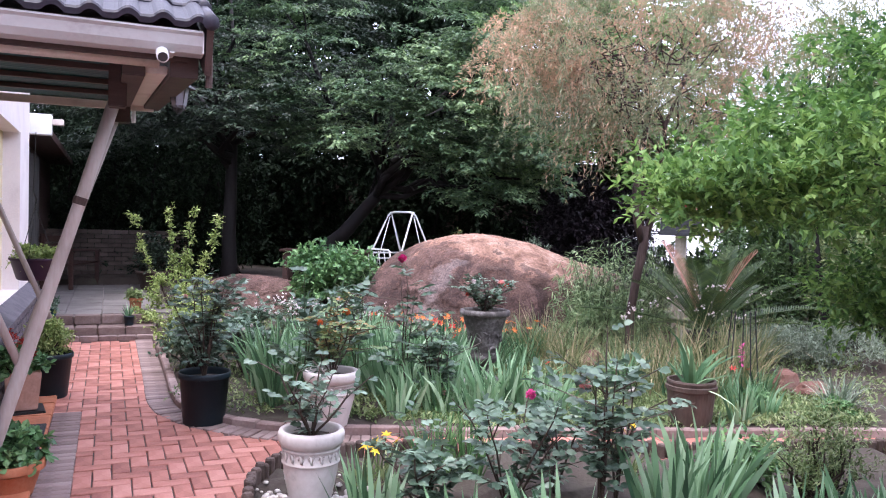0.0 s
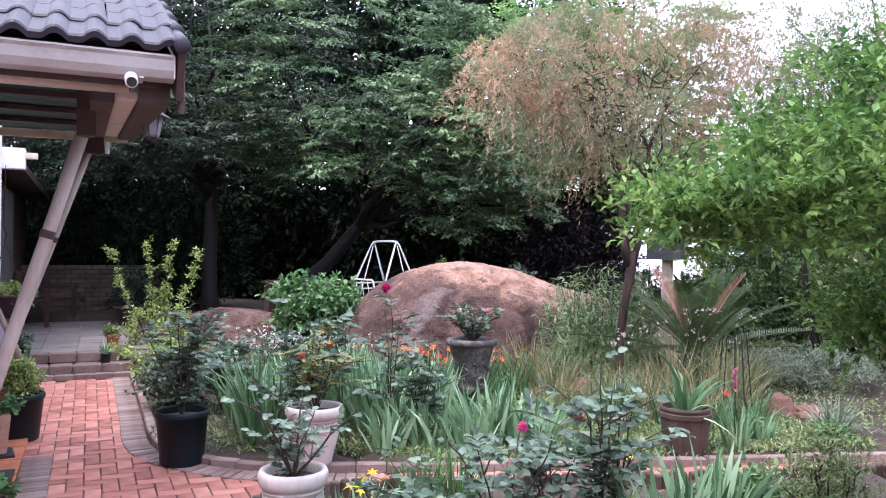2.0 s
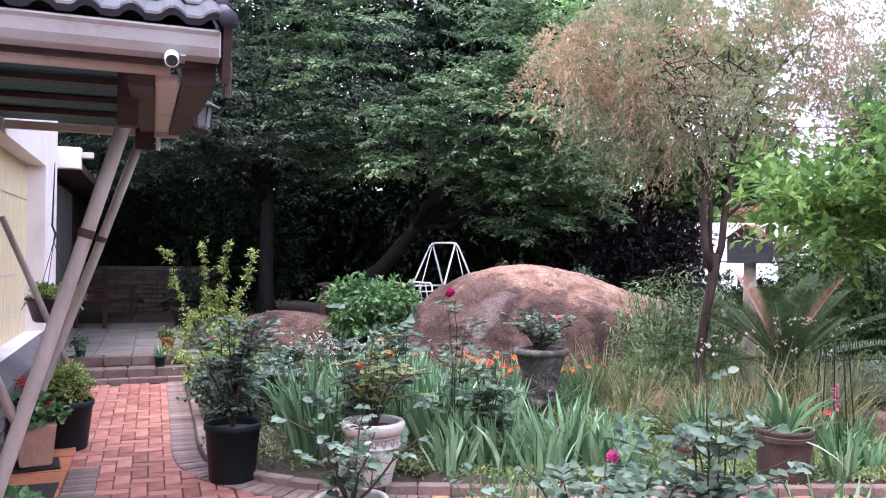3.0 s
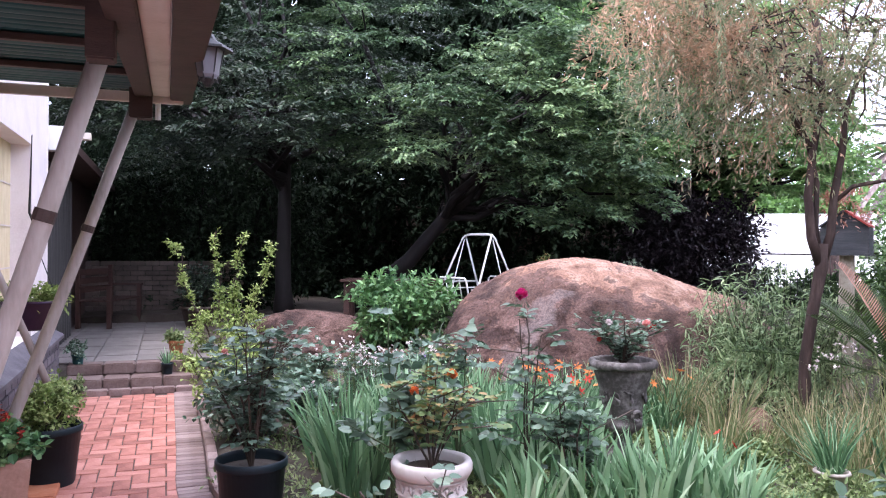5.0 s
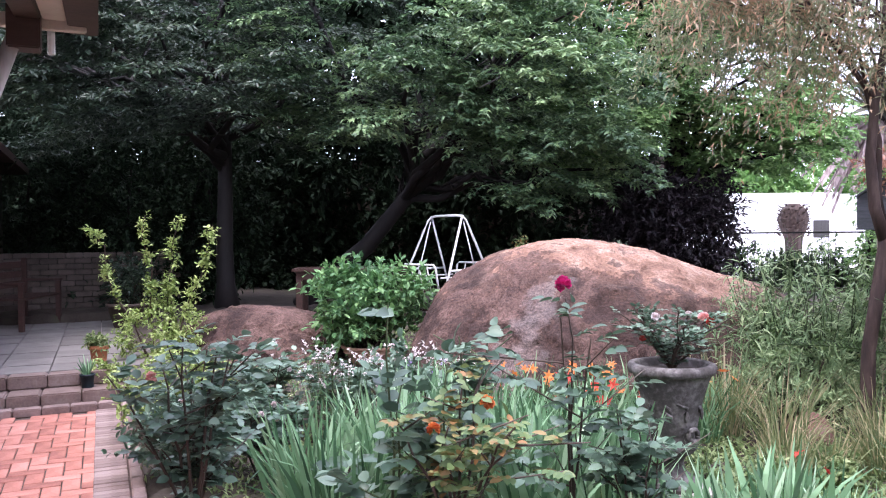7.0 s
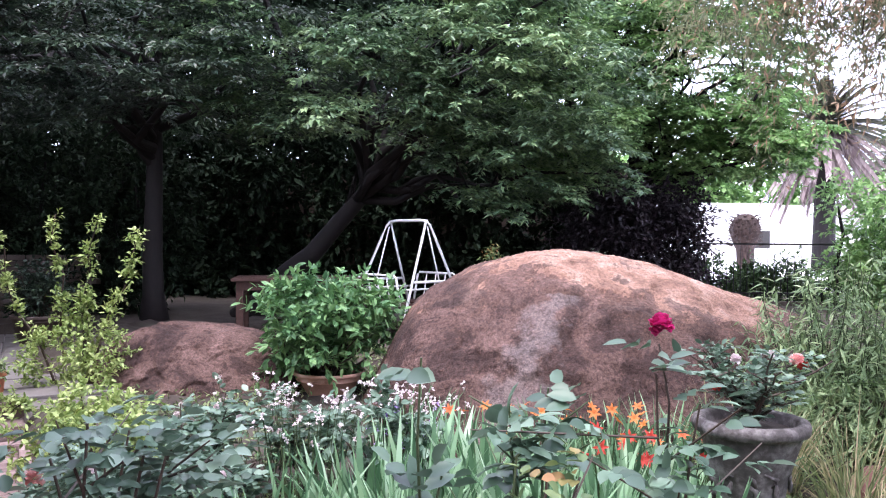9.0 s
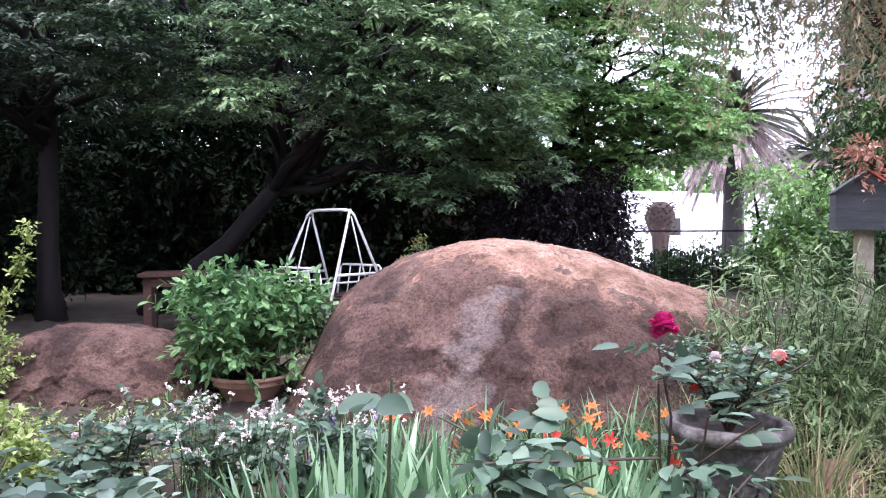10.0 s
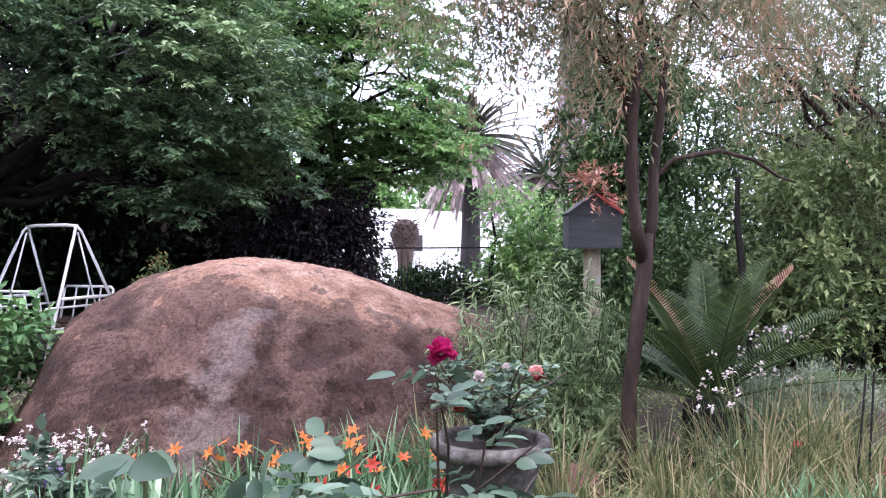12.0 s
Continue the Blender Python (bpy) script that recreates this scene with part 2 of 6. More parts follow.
L_ROSERED = leaf_material("turning_rose_leaf", [(0.05, (0.06, 0.12, 0.05)), (0.6, (0.15, 0.21, 0.08)), (0.78, (0.3, 0.16, 0.065)), (0.95, (0.38, 0.2, 0.08))], rough=0.45, through_light=0.25)
L_SHRUB = leaf_material("glossy_shrub_leaf", [(0.1, (0.051, 0.123, 0.056)), (0.5, (0.11, 0.233, 0.09)), (0.9, (0.25, 0.404, 0.169))], rough=0.38, through_light=0.25)
L_VARIEG = leaf_material("variegated_leaf", [(0.1, (0.112, 0.185, 0.051)), (0.45, (0.246, 0.332, 0.097)), (0.9, (0.513, 0.59, 0.257))], through_light=0.3)
L_GRASS = leaf_material("dry_grass", [(0.1, (0.07, 0.115, 0.045)), (0.45, (0.19, 0.23, 0.1)), (0.68, (0.42, 0.36, 0.21)), (0.95, (0.62, 0.44, 0.33))], through_light=0.3, rough=0.7)
L_FINE = leaf_material("feathery_leaf", [(0.1, (0.110, 0.177, 0.085)), (0.5, (0.244, 0.348, 0.165)), (0.9, (0.512, 0.610, 0.329))], through_light=0.3)
L_GREY = leaf_material("grey_lavender_leaf", [(0.1, (0.12, 0.17, 0.112)), (0.5, (0.216, 0.272, 0.196)), (0.9, (0.336, 0.391, 0.308))], through_light=0.2, rough=0.75)
L_CYCAD = leaf_material("cycad_leaflet", [(0.1, (0.02, 0.045, 0.016)), (0.5, (0.05, 0.09, 0.027)), (0.9, (0.117, 0.17, 0.05))], rough=0.38, through_light=0.12)
L_CYCADRED = leaf_material("dying_cycad_leaflet", [(0.1, (0.3, 0.12, 0.08)), (0.5, (0.5, 0.25, 0.18)), (0.9, (0.62, 0.42, 0.33))], through_light=0.2)
L_PALM = leaf_material("far_palm_leaf", [(0.1, (0.041, 0.045, 0.035)), (0.5, (0.086, 0.091, 0.064)), (0.9, (0.154, 0.145, 0.118))], through_light=0.25)
L_SKIRT = leaf_material("dead_palm_leaf", [(0.1, (0.12, 0.085, 0.085)), (0.5, (0.24, 0.18, 0.175)), (0.9, (0.4, 0.33, 0.32))], through_light=0.15)
L_BOUGH = leaf_material("bough_tree_leaf", [(0.1, (0.058, 0.120, 0.047)), (0.5, (0.139, 0.248, 0.090)), (0.9, (0.324, 0.478, 0.202))], through_light=0.4, rough=0.45)
L_COVER = leaf_material("ground_cover", [(0.1, (0.075, 0.126, 0.049)), (0.5, (0.179, 0.253, 0.098)), (0.9, (0.374, 0.421, 0.214))], through_light=0.25)
L_PURPLE = leaf_material("plum_leaf", [(0.1, (0.01, 0.008, 0.011)), (0.5, (0.024, 0.018, 0.024)), (0.9, (0.056, 0.04, 0.048))], through_light=0.15)
L_STEM = leaf_material("green_stem", [(0.1, (0.03, 0.05, 0.02)), (0.9, (0.08, 0.11, 0.05))], through_light=0)
L_CANE = leaf_material("brown_cane", [(0.1, (0.025, 0.018, 0.014)), (0.9, (0.075, 0.05, 0.038))], through_light=0)


def petal(name, a, b):
    return leaf_material(name, [(0.15, a), (0.85, b)], rough=0.55, through_light=0.35)


P_RED = petal("red_petal", (0.42, 0.03, 0.03), (0.66, 0.09, 0.06))
P_CRIM = petal("crimson_petal", (0.3, 0.008, 0.07), (0.6, 0.03, 0.2))
P_ORANGE = petal("orange_petal", (0.5, 0.09, 0.04), (0.72, 0.26, 0.07))
P_PINK = petal("pink_petal", (0.75, 0.3, 0.3), (0.85, 0.6, 0.55))
P_MAG = petal("magenta_petal", (0.7, 0.05, 0.3), (0.8, 0.2, 0.45))
P_WHITE = petal("white_petal", (0.68, 0.55, 0.57), (0.84, 0.8, 0.78))
P_LILAC = petal("lilac_petal", (0.35, 0.25, 0.55), (0.55, 0.42, 0.7))
P_YELLOW = petal("yellow_petal", (0.75, 0.45, 0.03), (0.85, 0.65, 0.08))


# ---- building helpers ----
rng = np.random.default_rng(7)


class Geo:
    """Gathers vertices and quads for one mesh."""

    def __init__(self):
        self.v, self.q, self.n = [], [], 0

    def add(self, v, q):
        v, q = np.asarray(v, float).reshape(-1, 3), np.asarray(q, int).reshape(-1, 4)
        self.v.append(v), self.q.append(q + self.n)
        self.n += len(v)
        return self

    def mesh(self, name, mat, smooth=False):
        me = bpy.data.meshes.new(name)
        if self.n:
            v, q = np.concatenate(self.v), np.concatenate(self.q)
            me.vertices.add(len(v))
            me.vertices.foreach_set("co", v.astype(np.float32).ravel())
            me.loops.add(4 * len(q))
            me.loops.foreach_set("vertex_index", q.astype(np.int32).ravel())
            me.polygons.add(len(q))
            me.polygons.foreach_set("loop_start", np.arange(0, 4 * len(q), 4, dtype=np.int32))
            me.polygons.foreach_set("use_smooth", np.full(len(q), smooth))
            me.update(calc_edges=True)
        me.materials.append(mat)
        return me


def thing(name, label, category, m=None, group="", kind=""):
    ob = tagged(new(name), label, category, group, kind)
    if m is not None:
        ob.matrix_world = m
    return ob


def part(name, geo, mat, parent, label="", smooth=False):
    """One mesh object under a thing or a part, from a Geo, a bmesh or a mesh."""
    if isinstance(geo, Geo):
        me = geo.mesh(name, mat, smooth)
    elif isinstance(geo, bmesh.types.BMesh):
        me = bpy.data.meshes.new(name)
        geo.to_mesh(me)
        geo.free()
        me.materials.append(mat)
        if smooth:
            me.polygons.foreach_set("use_smooth", np.full(len(me.polygons), True))
    else:
        me = geo
    ob = new(name, me)
    ob.parent = parent
    if label:
        ob["label"] = label
    return ob


def box(x0, x1, y0, y1, z0, z1, bevel=0.0, bm=None):
    one = bmesh.new()
    bmesh.ops.create_cube(one, size=1.0, matrix=Matrix.Translation(((x0 + x1) / 2, (y0 + y1) / 2, (z0 + z1) / 2)) @ Matrix.Diagonal((x1 - x0, y1 - y0, z1 - z0, 1)))
    if bevel:
        bmesh.ops.bevel(one, geom=one.edges[:], offset=bevel, segments=2, affect="EDGES")
    if bm is None:
        return one
    tmp = bpy.data.meshes.new("tmp")
    one.to_mesh(tmp)
    one.free()
    bm.from_mesh(tmp)
    bpy.data.meshes.remove(tmp)
    return bm


def lathe(profile, seg=32, wobble=0.0):
    """A turned shape from (radius, height) pairs."""
    g = Geo()
    pr = np.array(profile, float)
    a = np.linspace(0, 2 * np.pi, seg, endpoint=False)
    w = 1 + wobble * rng.standard_normal((len(pr), seg))
    v = np.stack([pr[:, :1] * np.cos(a) * w, pr[:, :1] * np.sin(a) * w, np.repeat(pr[:, 1:], seg, 1)], -1)
    i, j = np.meshgrid(np.arange(len(pr) - 1), np.arange(seg), indexing="ij")
    k = (j + 1) % seg
    return g.add(v, np.stack([i * seg + j, i * seg + k, (i + 1) * seg + k, (i + 1) * seg + j], -1))


def unit(a):
    return a / np.maximum(np.linalg.norm(a, axis=-1, keepdims=True), 1e-9)


def tube(g, pts, radii, seg=6):
    """A tapered tube along a line of points, closed at its end."""
    p = np.asarray(pts, float)
    r = np.broadcast_to(np.asarray(radii, float), (len(p),)).copy()
    d = unit(np.gradient(p, axis=0))
    ref = np.where(np.abs(d[:, 2:]) > 0.9, [[1.0, 0, 0]], [[0, 0, 1.0]])
    s = unit(np.cross(d, ref))
    t = np.cross(d, s)
    p = np.concatenate([p[:1], p, p[-1:]])
    s, t = np.concatenate([s[:1], s, s[-1:]]), np.concatenate([t[:1], t, t[-1:]])
    r = np.concatenate([[1e-4], r, [1e-4]])
    a = np.linspace(0, 2 * np.pi, seg, endpoint=False)
    v = p[:, None] + r[:, None, None] * (np.cos(a)[None, :, None] * s[:, None] + np.sin(a)[None, :, None] * t[:, None])
    i, j = np.meshgrid(np.arange(len(p) - 1), np.arange(seg), indexing="ij")
    k = (j + 1) % seg
    return g.add(v, np.stack([i * seg + j, i * seg + k, (i + 1) * seg + k, (i + 1) * seg + j], -1))


def leaves(g, base, along, up, length, width, fold=0.12, droop=0.15, oval=True):
    """Folded leaves with two halves about the midrib; far ones are one pointed blade each."""
    n = len(base)
    length, width = np.broadcast_to(length, (n,))[:, None], np.broadcast_to(width, (n,))[:, None]
    side = unit(np.cross(along, up))
    nor = np.cross(side, along)
    tip = base + along * length - nor * length * droop
    if not oval:
        mid = base + along * length * 0.45 + nor * width * fold
        v = np.stack([base, mid + side * width / 2, tip, mid - side * width / 2], 1)
        return g.add(v, np.arange(4 * n).reshape(n, 4))
    rib = base + along * length * 0.5 - nor * length * droop * 0.25
    edge = []
    for at, wide in ((0.16, 0.34), (0.48, 0.5), (0.78, 0.33)):
        spine = base + along * length * at + nor * (width * fold - length * droop * at * at)
        edge.append((spine + side * width * wide, spine - side * width * wide))
    v = np.stack([base, edge[0][0], edge[1][0], edge[2][0], tip, edge[2][1], edge[1][1], edge[0][1], rib], 1)
    k = np.arange(n)[:, None] * 9
    return g.add(v, np.concatenate([k + [[0, 1, 2, 8]], k + [[8, 2, 3, 4]], k + [[0, 8, 6, 7]], k + [[8, 4, 5, 6]]], 1).reshape(-1, 4))


def blades(g, base, lean, height, width, bend=0.5, segs=4, twist=0.3):
    """Strap leaves or grass: narrow strips that rise and arch over towards lean."""
    n = len(base)
    height, width, bend = (np.broadcast_to(a, (n,)) for a in (height, width, bend))
    s = np.linspace(0, 1, segs + 1)
    az = unit(np.concatenate([lean[:, :2], np.zeros((n, 1))], 1) + 1e-6)
    ang = (np.linalg.norm(lean[:, :2], axis=1)[:, None] + bend[:, None] * s[None] ** 2 * 1.6)
    step = height[:, None] / segs
    dx = np.cumsum(np.sin(ang) * step, 1) - (np.sin(ang) * step)[:, :1]
    dz = np.cumsum(np.cos(ang) * step, 1) - (np.cos(ang) * step)[:, :1]
    c = base[:, None] + az[:, None] * dx[..., None] + np.array([0, 0, 1.0]) * dz[..., None]
    th = rng.uniform(0, np.pi, n)
    side = np.stack([np.cos(th), np.sin(th), np.zeros(n)], 1)
    w = width[:, None] * np.interp(np.linspace(0, 4, segs + 1), np.arange(5), [0.75, 1.0, 0.9, 0.62, 0.05])[None] / 2
    v = np.stack([c - side[:, None] * w[..., None], c + side[:, None] * w[..., None]], 2).reshape(n, -1, 3)
    k = np.arange(segs)
    q = np.stack([2 * k, 2 * k + 1, 2 * k + 3, 2 * k + 2], 1)
    return g.add(v, (q[None] + (np.arange(n) * 2 * (segs + 1))[:, None, None]))


def ball(n):
    return unit(rng.standard_normal((n, 3)))


def sprays(g, centre, radius, twigs, per, length, width, droop=0.25, up=0.25, flat=1.0, stems=None, start=0.25, oval=True):
    """Leafy twigs that spread from each centre: many small leaves with gaps between."""
    centre = np.atleast_2d(centre)
    c = np.repeat(centre, twigs, 0)
    r = np.repeat(np.broadcast_to(radius, (len(centre),)), twigs) * rng.uniform(0.55, 1.15, len(c))
    d = ball(len(c))
    d[:, 2] = d[:, 2] * flat + up
    d = unit(d)
    s = np.linspace(start, 1, per)[None] + rng.uniform(-0.05, 0.05, (len(c), per))
    p = c[:, None] + d[:, None] * (r[:, None] * s)[..., None]
    p[..., 2] -= droop * r[:, None] * s ** 2
    ld = unit(d[:, None] * 0.8 + ball(len(c) * per).reshape(len(c), per, 3) * 0.85 + np.array([0, 0, -0.1]))
    un = unit(np.array([0, 0, 1.0]) + 0.55 * ball(len(c) * per).reshape(len(c), per, 3))
    n = len(c) * per
    leaves(g, p.reshape(n, 3), ld.reshape(n, 3), un.reshape(n, 3), length * rng.uniform(0.6, 1.25, n), width * rng.uniform(0.7, 1.2, n), oval=oval)
    if stems is not None:
        for i in range(len(c)):
            tube(stems, [c[i], p[i, per // 2], p[i, -1]], [0.004, 0.003, 0.0015], 3)


def boughs(g, centre, away, length, leaf, width, droop=0.35, twigs=9, per=7):
    """Flat layered sprays, one from each centre: a main twig that reaches out and droops, side twigs, leaves in rows."""
    n = len(centre)
    L = length * rng.uniform(0.65, 1.25, n)
    out = unit(np.stack([away[:, 0], away[:, 1], np.zeros(n)], 1) + rng.normal(0, 0.45, (n, 3)) * [1, 1, 0.35] + [0, 0, 0.1])
    side = unit(np.cross(out, [0, 0, 1.0]))
    s = np.linspace(0.05, 1, twigs)[None] + rng.uniform(-0.04, 0.04, (n, twigs))
    root = centre[:, None] + out[:, None] * (L[:, None] * (s - 0.4))[..., None]
    root[..., 2] -= droop * L[:, None] * s ** 2
    hand = np.where(np.arange(twigs) % 2, 1.0, -1.0)[None, :, None]
    td = unit(out[:, None] * (0.45 + 0.6 * s[..., None]) + side[:, None] * hand + rng.normal(0, 0.22, (n, twigs, 3)))
    tl = (L[:, None] * 0.6 * (1.05 - 0.6 * s) * rng.uniform(0.7, 1.2, (n, twigs)))
    r = np.linspace(0.15, 1, per)[None, None]
    p = root[:, :, None] + td[:, :, None] * (tl[..., None] * r)[..., None]
    p[..., 2] -= (droop * 0.55 * tl[..., None] * r ** 2)
    tw = unit(np.cross(td, [0, 0, 1.0]))[:, :, None]
    for sd in (1, -1):
        d = unit(td[:, :, None] * 0.75 + tw * sd * 0.8 + rng.normal(0, 0.28, p.shape) + [0, 0, -0.25])
        m = n * twigs * per
        up = unit(np.array([0, 0, 1.0]) + 0.38 * ball(m) + 0.25 * np.repeat(out, twigs * per, 0))
        leaves(g, (p + rng.normal(0, 0.012, p.shape)).reshape(m, 3), d.reshape(m, 3), up, leaf * rng.uniform(0.6, 1.2, m), width * rng.uniform(0.75, 1.2, m), oval=False)


def limb(g, a, b, r0, r1, sag=0.0, seg=7, kinks=5, wild=0.05):
    a, b = np.array(a, float), np.array(b, float)
    s = np.linspace(0, 1, kinks + 1)
    p = a + (b - a) * s[:, None]
    p[1:-1] += rng.standard_normal((kinks - 1, 3)) * wild * np.linalg.norm(b - a) / kinks * 2
    p[:, 2] -= sag * np.sin(np.pi * s)
    tube(g, p, r0 + (r1 - r0) * s, seg)
    return p


def ground_z(x, y):
    """The lie of the land: level by the house, rising gently behind the beds."""
    return 0.05 + 0.055 * np.clip(y - 9.2, 0, 5.5) + 0.02 * np.sin(1.7 * x + 0.6) * np.sin(1.3 * y)


# The house stands turned to the garden: its own axes, x across the path and y along it.
HOUSE = pose(-4.52, 11.04, 0, 0, 0, 28.6)


def hp(x, y, z=0.0):
    return tuple(HOUSE @ Vector((x, y, z)))


def inside(px, py, poly):
    hit = np.zeros(np.shape(px), bool)
    for (x0, y0), (x1, y1) in zip(poly, poly[1:] + poly[:1]):
        cross = (y0 > py) != (y1 > py)
        with np.errstate(divide="ignore", invalid="ignore"):
            hit ^= cross & (px < (x1 - x0) * (py - y0) / (y1 - y0) + x0)
    return hit


# Edge of the back bed, walked from the steps round the bend and along the cross path; edge of the front bed.
KERB = [hp(0.2, 0.0)[:2], hp(0.2, -1.2)[:2], hp(0.2, -2.6)[:2], (-2.72, 8.12), (-2.42, 7.72), (-1.98, 7.47), (-1.5, 7.36), (-0.9, 7.42), (0.45, 7.66), (2.2, 8.0), (5.5, 8.65)]
FRONT = [(5.5, 8.05), (2.7, 7.6), (1.0, 7.22), (0.04, 7.02), (-0.84, 6.88), (-1.17, 6.72), (-1.36, 6.45), (-1.4, 6.1), (-1.15, 5.45), (-0.75, 4.6), (-0.2, 3.6), (0.9, 3.1), (5.5, 3.0)]
PAVED = [hp(-1.2, 0.0)[:2], *KERB, *FRONT, (5.5, -2.0), hp(-1.2, -13)[:2]]


# ---- ground ----
def build_ground():
    xs = np.concatenate([[-900, -200, -60, -25, -14], np.arange(-9, 7, 0.12), [9, 14, 25, 60, 200, 900]])
    ys = np.concatenate([[-900, -200, -60, -20, -8], np.arange(-2, 16, 0.12), [18, 21, 25, 32, 45, 70, 120, 300, 900]])
    x, y = np.meshgrid(xs, ys, indexing="ij")
    z = ground_z(x, y) + 0.02 * rng.standard_normal(x.shape) * ((np.abs(x) < 9) & (y < 16) & (y > -2))
    z[inside(x, y, PAVED)] = -0.06
    hx, hy = (x + 4.52) * math.cos(radians(28.6)) + (y - 11.04) * math.sin(radians(28.6)), -(x + 4.52) * math.sin(radians(28.6)) + (y - 11.04) * math.cos(radians(28.6))
    z[(hx < 0.25) & (hx > -12) & (hy > -13) & (hy < 5)] = -0.06
    i, j = np.meshgrid(np.arange(len(xs) - 1), np.arange(len(ys) - 1), indexing="ij")
    w = len(ys)
    g = Geo().add(np.stack([x, y, z], -1), np.stack([i * w + j, (i + 1) * w + j, (i + 1) * w + j + 1, i * w + j + 1], -1))
    ob = new("ground", g.mesh("ground", M_SOIL, True))
    tagged(ob, "dark garden soil with patches of low green growth", "ground", kind="structure")


build_ground()

sand = bmesh.new()
sand.faces.new([sand.verts.new((*p, -0.012)) for p in PAVED])
bmesh.ops.recalc_face_normals(sand, faces=sand.faces[:])
me = bpy.data.meshes.new("paving_bed")
sand.to_mesh(me)
sand.free()
me.materials.append(M_SAND)
pavement = tagged(new("pavement", me), "red brick paving in herringbone with sandy joints", "paving", kind="structure")


# ---- house: wall, plinth, canopy, deck ----
def build_house():
    wall = tagged(new("wall_house"), "white plastered house wall on a slate-coloured brick plinth", "wall", kind="structure")
    wall.matrix_world = HOUSE
    body = bmesh.new()
    for y0, y1, z0, z1 in ((-13, -5.2, 0.0, 3.2), (-5.2, -1.0, 0.0, 0.72), (-5.2, -1.0, 2.35, 3.2), (-1.0, -0.05, 0.0, 3.2)):
        box(-1.5, -1.2, y0, y1, z0, z1, bm=body)
    box(-8, -1.5, -0.35, -0.05, 0, 3.2, bm=body)
    part("plaster", body, M_WHITE, wall)
    blind = thing("bamboo_blind", "cream bamboo slat blind hung in the house window", "blind", HOUSE)
    for k in range(28):
        part("slat", box(-1.37, -1.362, -5.2 + 0.15 * k, -5.2 + 0.15 * k + 0.143, 0.72, 2.35), M_BLIND, blind)
    for z in (0.95, 1.3, 1.65, 2.0):
        part("cord", box(-1.36, -1.354, -5.2, -1.0, z, z + 0.012), M_CREAM, blind)
    cap = thing("plinth", "slate-coloured brick plinth with a sloping ledge along the wall", "plinth", HOUSE)
    for r in range(7):
        y = -6.5 - (0.11 if r % 2 else 0)
        while y < -0.1:
            y1 = min(y + 0.212, -0.06)
            part("brick", box(-1.2, -1.09, y, y1, 0.085 * r + 0.005, 0.085 * r + 0.08, 0.004), M_PLINTH, cap)
            y += 0.222
    led = bmesh.new()
    vs = [led.verts.new(v) for v in ((-1.2, -6.6, 0.6), (-1.05, -6.6, 0.6), (-1.05, -6.6, 0.63), (-1.2, -6.6, 0.72), (-1.2, -0.04, 0.6), (-1.05, -0.04, 0.6), (-1.05, -0.04, 0.63), (-1.2, -0.04, 0.72))]
    for f in ((0, 1, 2, 3), (7, 6, 5, 4), (1, 5, 6, 2), (2, 6, 7, 3), (0, 4, 5, 1)):
        led.faces.new([vs[i] for i in f])
    bmesh.ops.recalc_face_normals(led, faces=led.faces[:])
    part("ledge", led, M_PLINTH, cap)
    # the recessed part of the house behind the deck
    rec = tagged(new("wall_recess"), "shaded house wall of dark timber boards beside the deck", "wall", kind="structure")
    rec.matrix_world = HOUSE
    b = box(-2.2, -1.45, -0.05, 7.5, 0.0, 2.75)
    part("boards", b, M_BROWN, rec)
    cur = thing("curtain", "dark hanging curtain in the shaded doorway", "curtain", HOUSE)
    g = Geo()
    yy = np.linspace(1.2, 3.3, 60)
    xx = -1.36 + 0.03 * np.sin(yy * 26)
    v = np.stack([np.stack([xx, yy, np.full(60, 0.27)], 1), np.stack([xx, yy, np.full(60, 2.35)], 1)], 1)
    k = np.arange(59)
    g.add(v, np.stack([2 * k, 2 * k + 2, 2 * k + 3, 2 * k + 1], 1))
    part("cloth", g, M_DARK, cur, smooth=True)
    pier = thing("brick_pier", "narrow painted brick pier at the deck corner", "pier", HOUSE)
    for r in range(29):
        part("brick", box(-1.44, -1.26, 0.1, 0.3, 0.27 + 0.085 * r, 0.27 + 0.085 * r + 0.076, 0.004), M_WALLB, pier)
    fas = thing("box_fascia", "white box fascia at the end of the house eave", "fascia", HOUSE)
    part("board", box(-3.0, -1.0, 0.42, 0.6, 2.47, 2.72, 0.006), M_SNOW, fas)
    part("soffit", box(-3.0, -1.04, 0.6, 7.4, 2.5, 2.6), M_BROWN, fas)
    part("bracket", box(-1.0, -0.87, 0.45, 0.57, 2.6, 2.67, 0.004), M_CREAM, fas)


build_house()


def rising(bm, foot=-6.3, fall=0.075):
    """Tips a part of the canopy up towards the house, as its soffit lies."""
    for v in bm.verts:
        v.co.z += fall * (v.co.y - foot)
    return bm


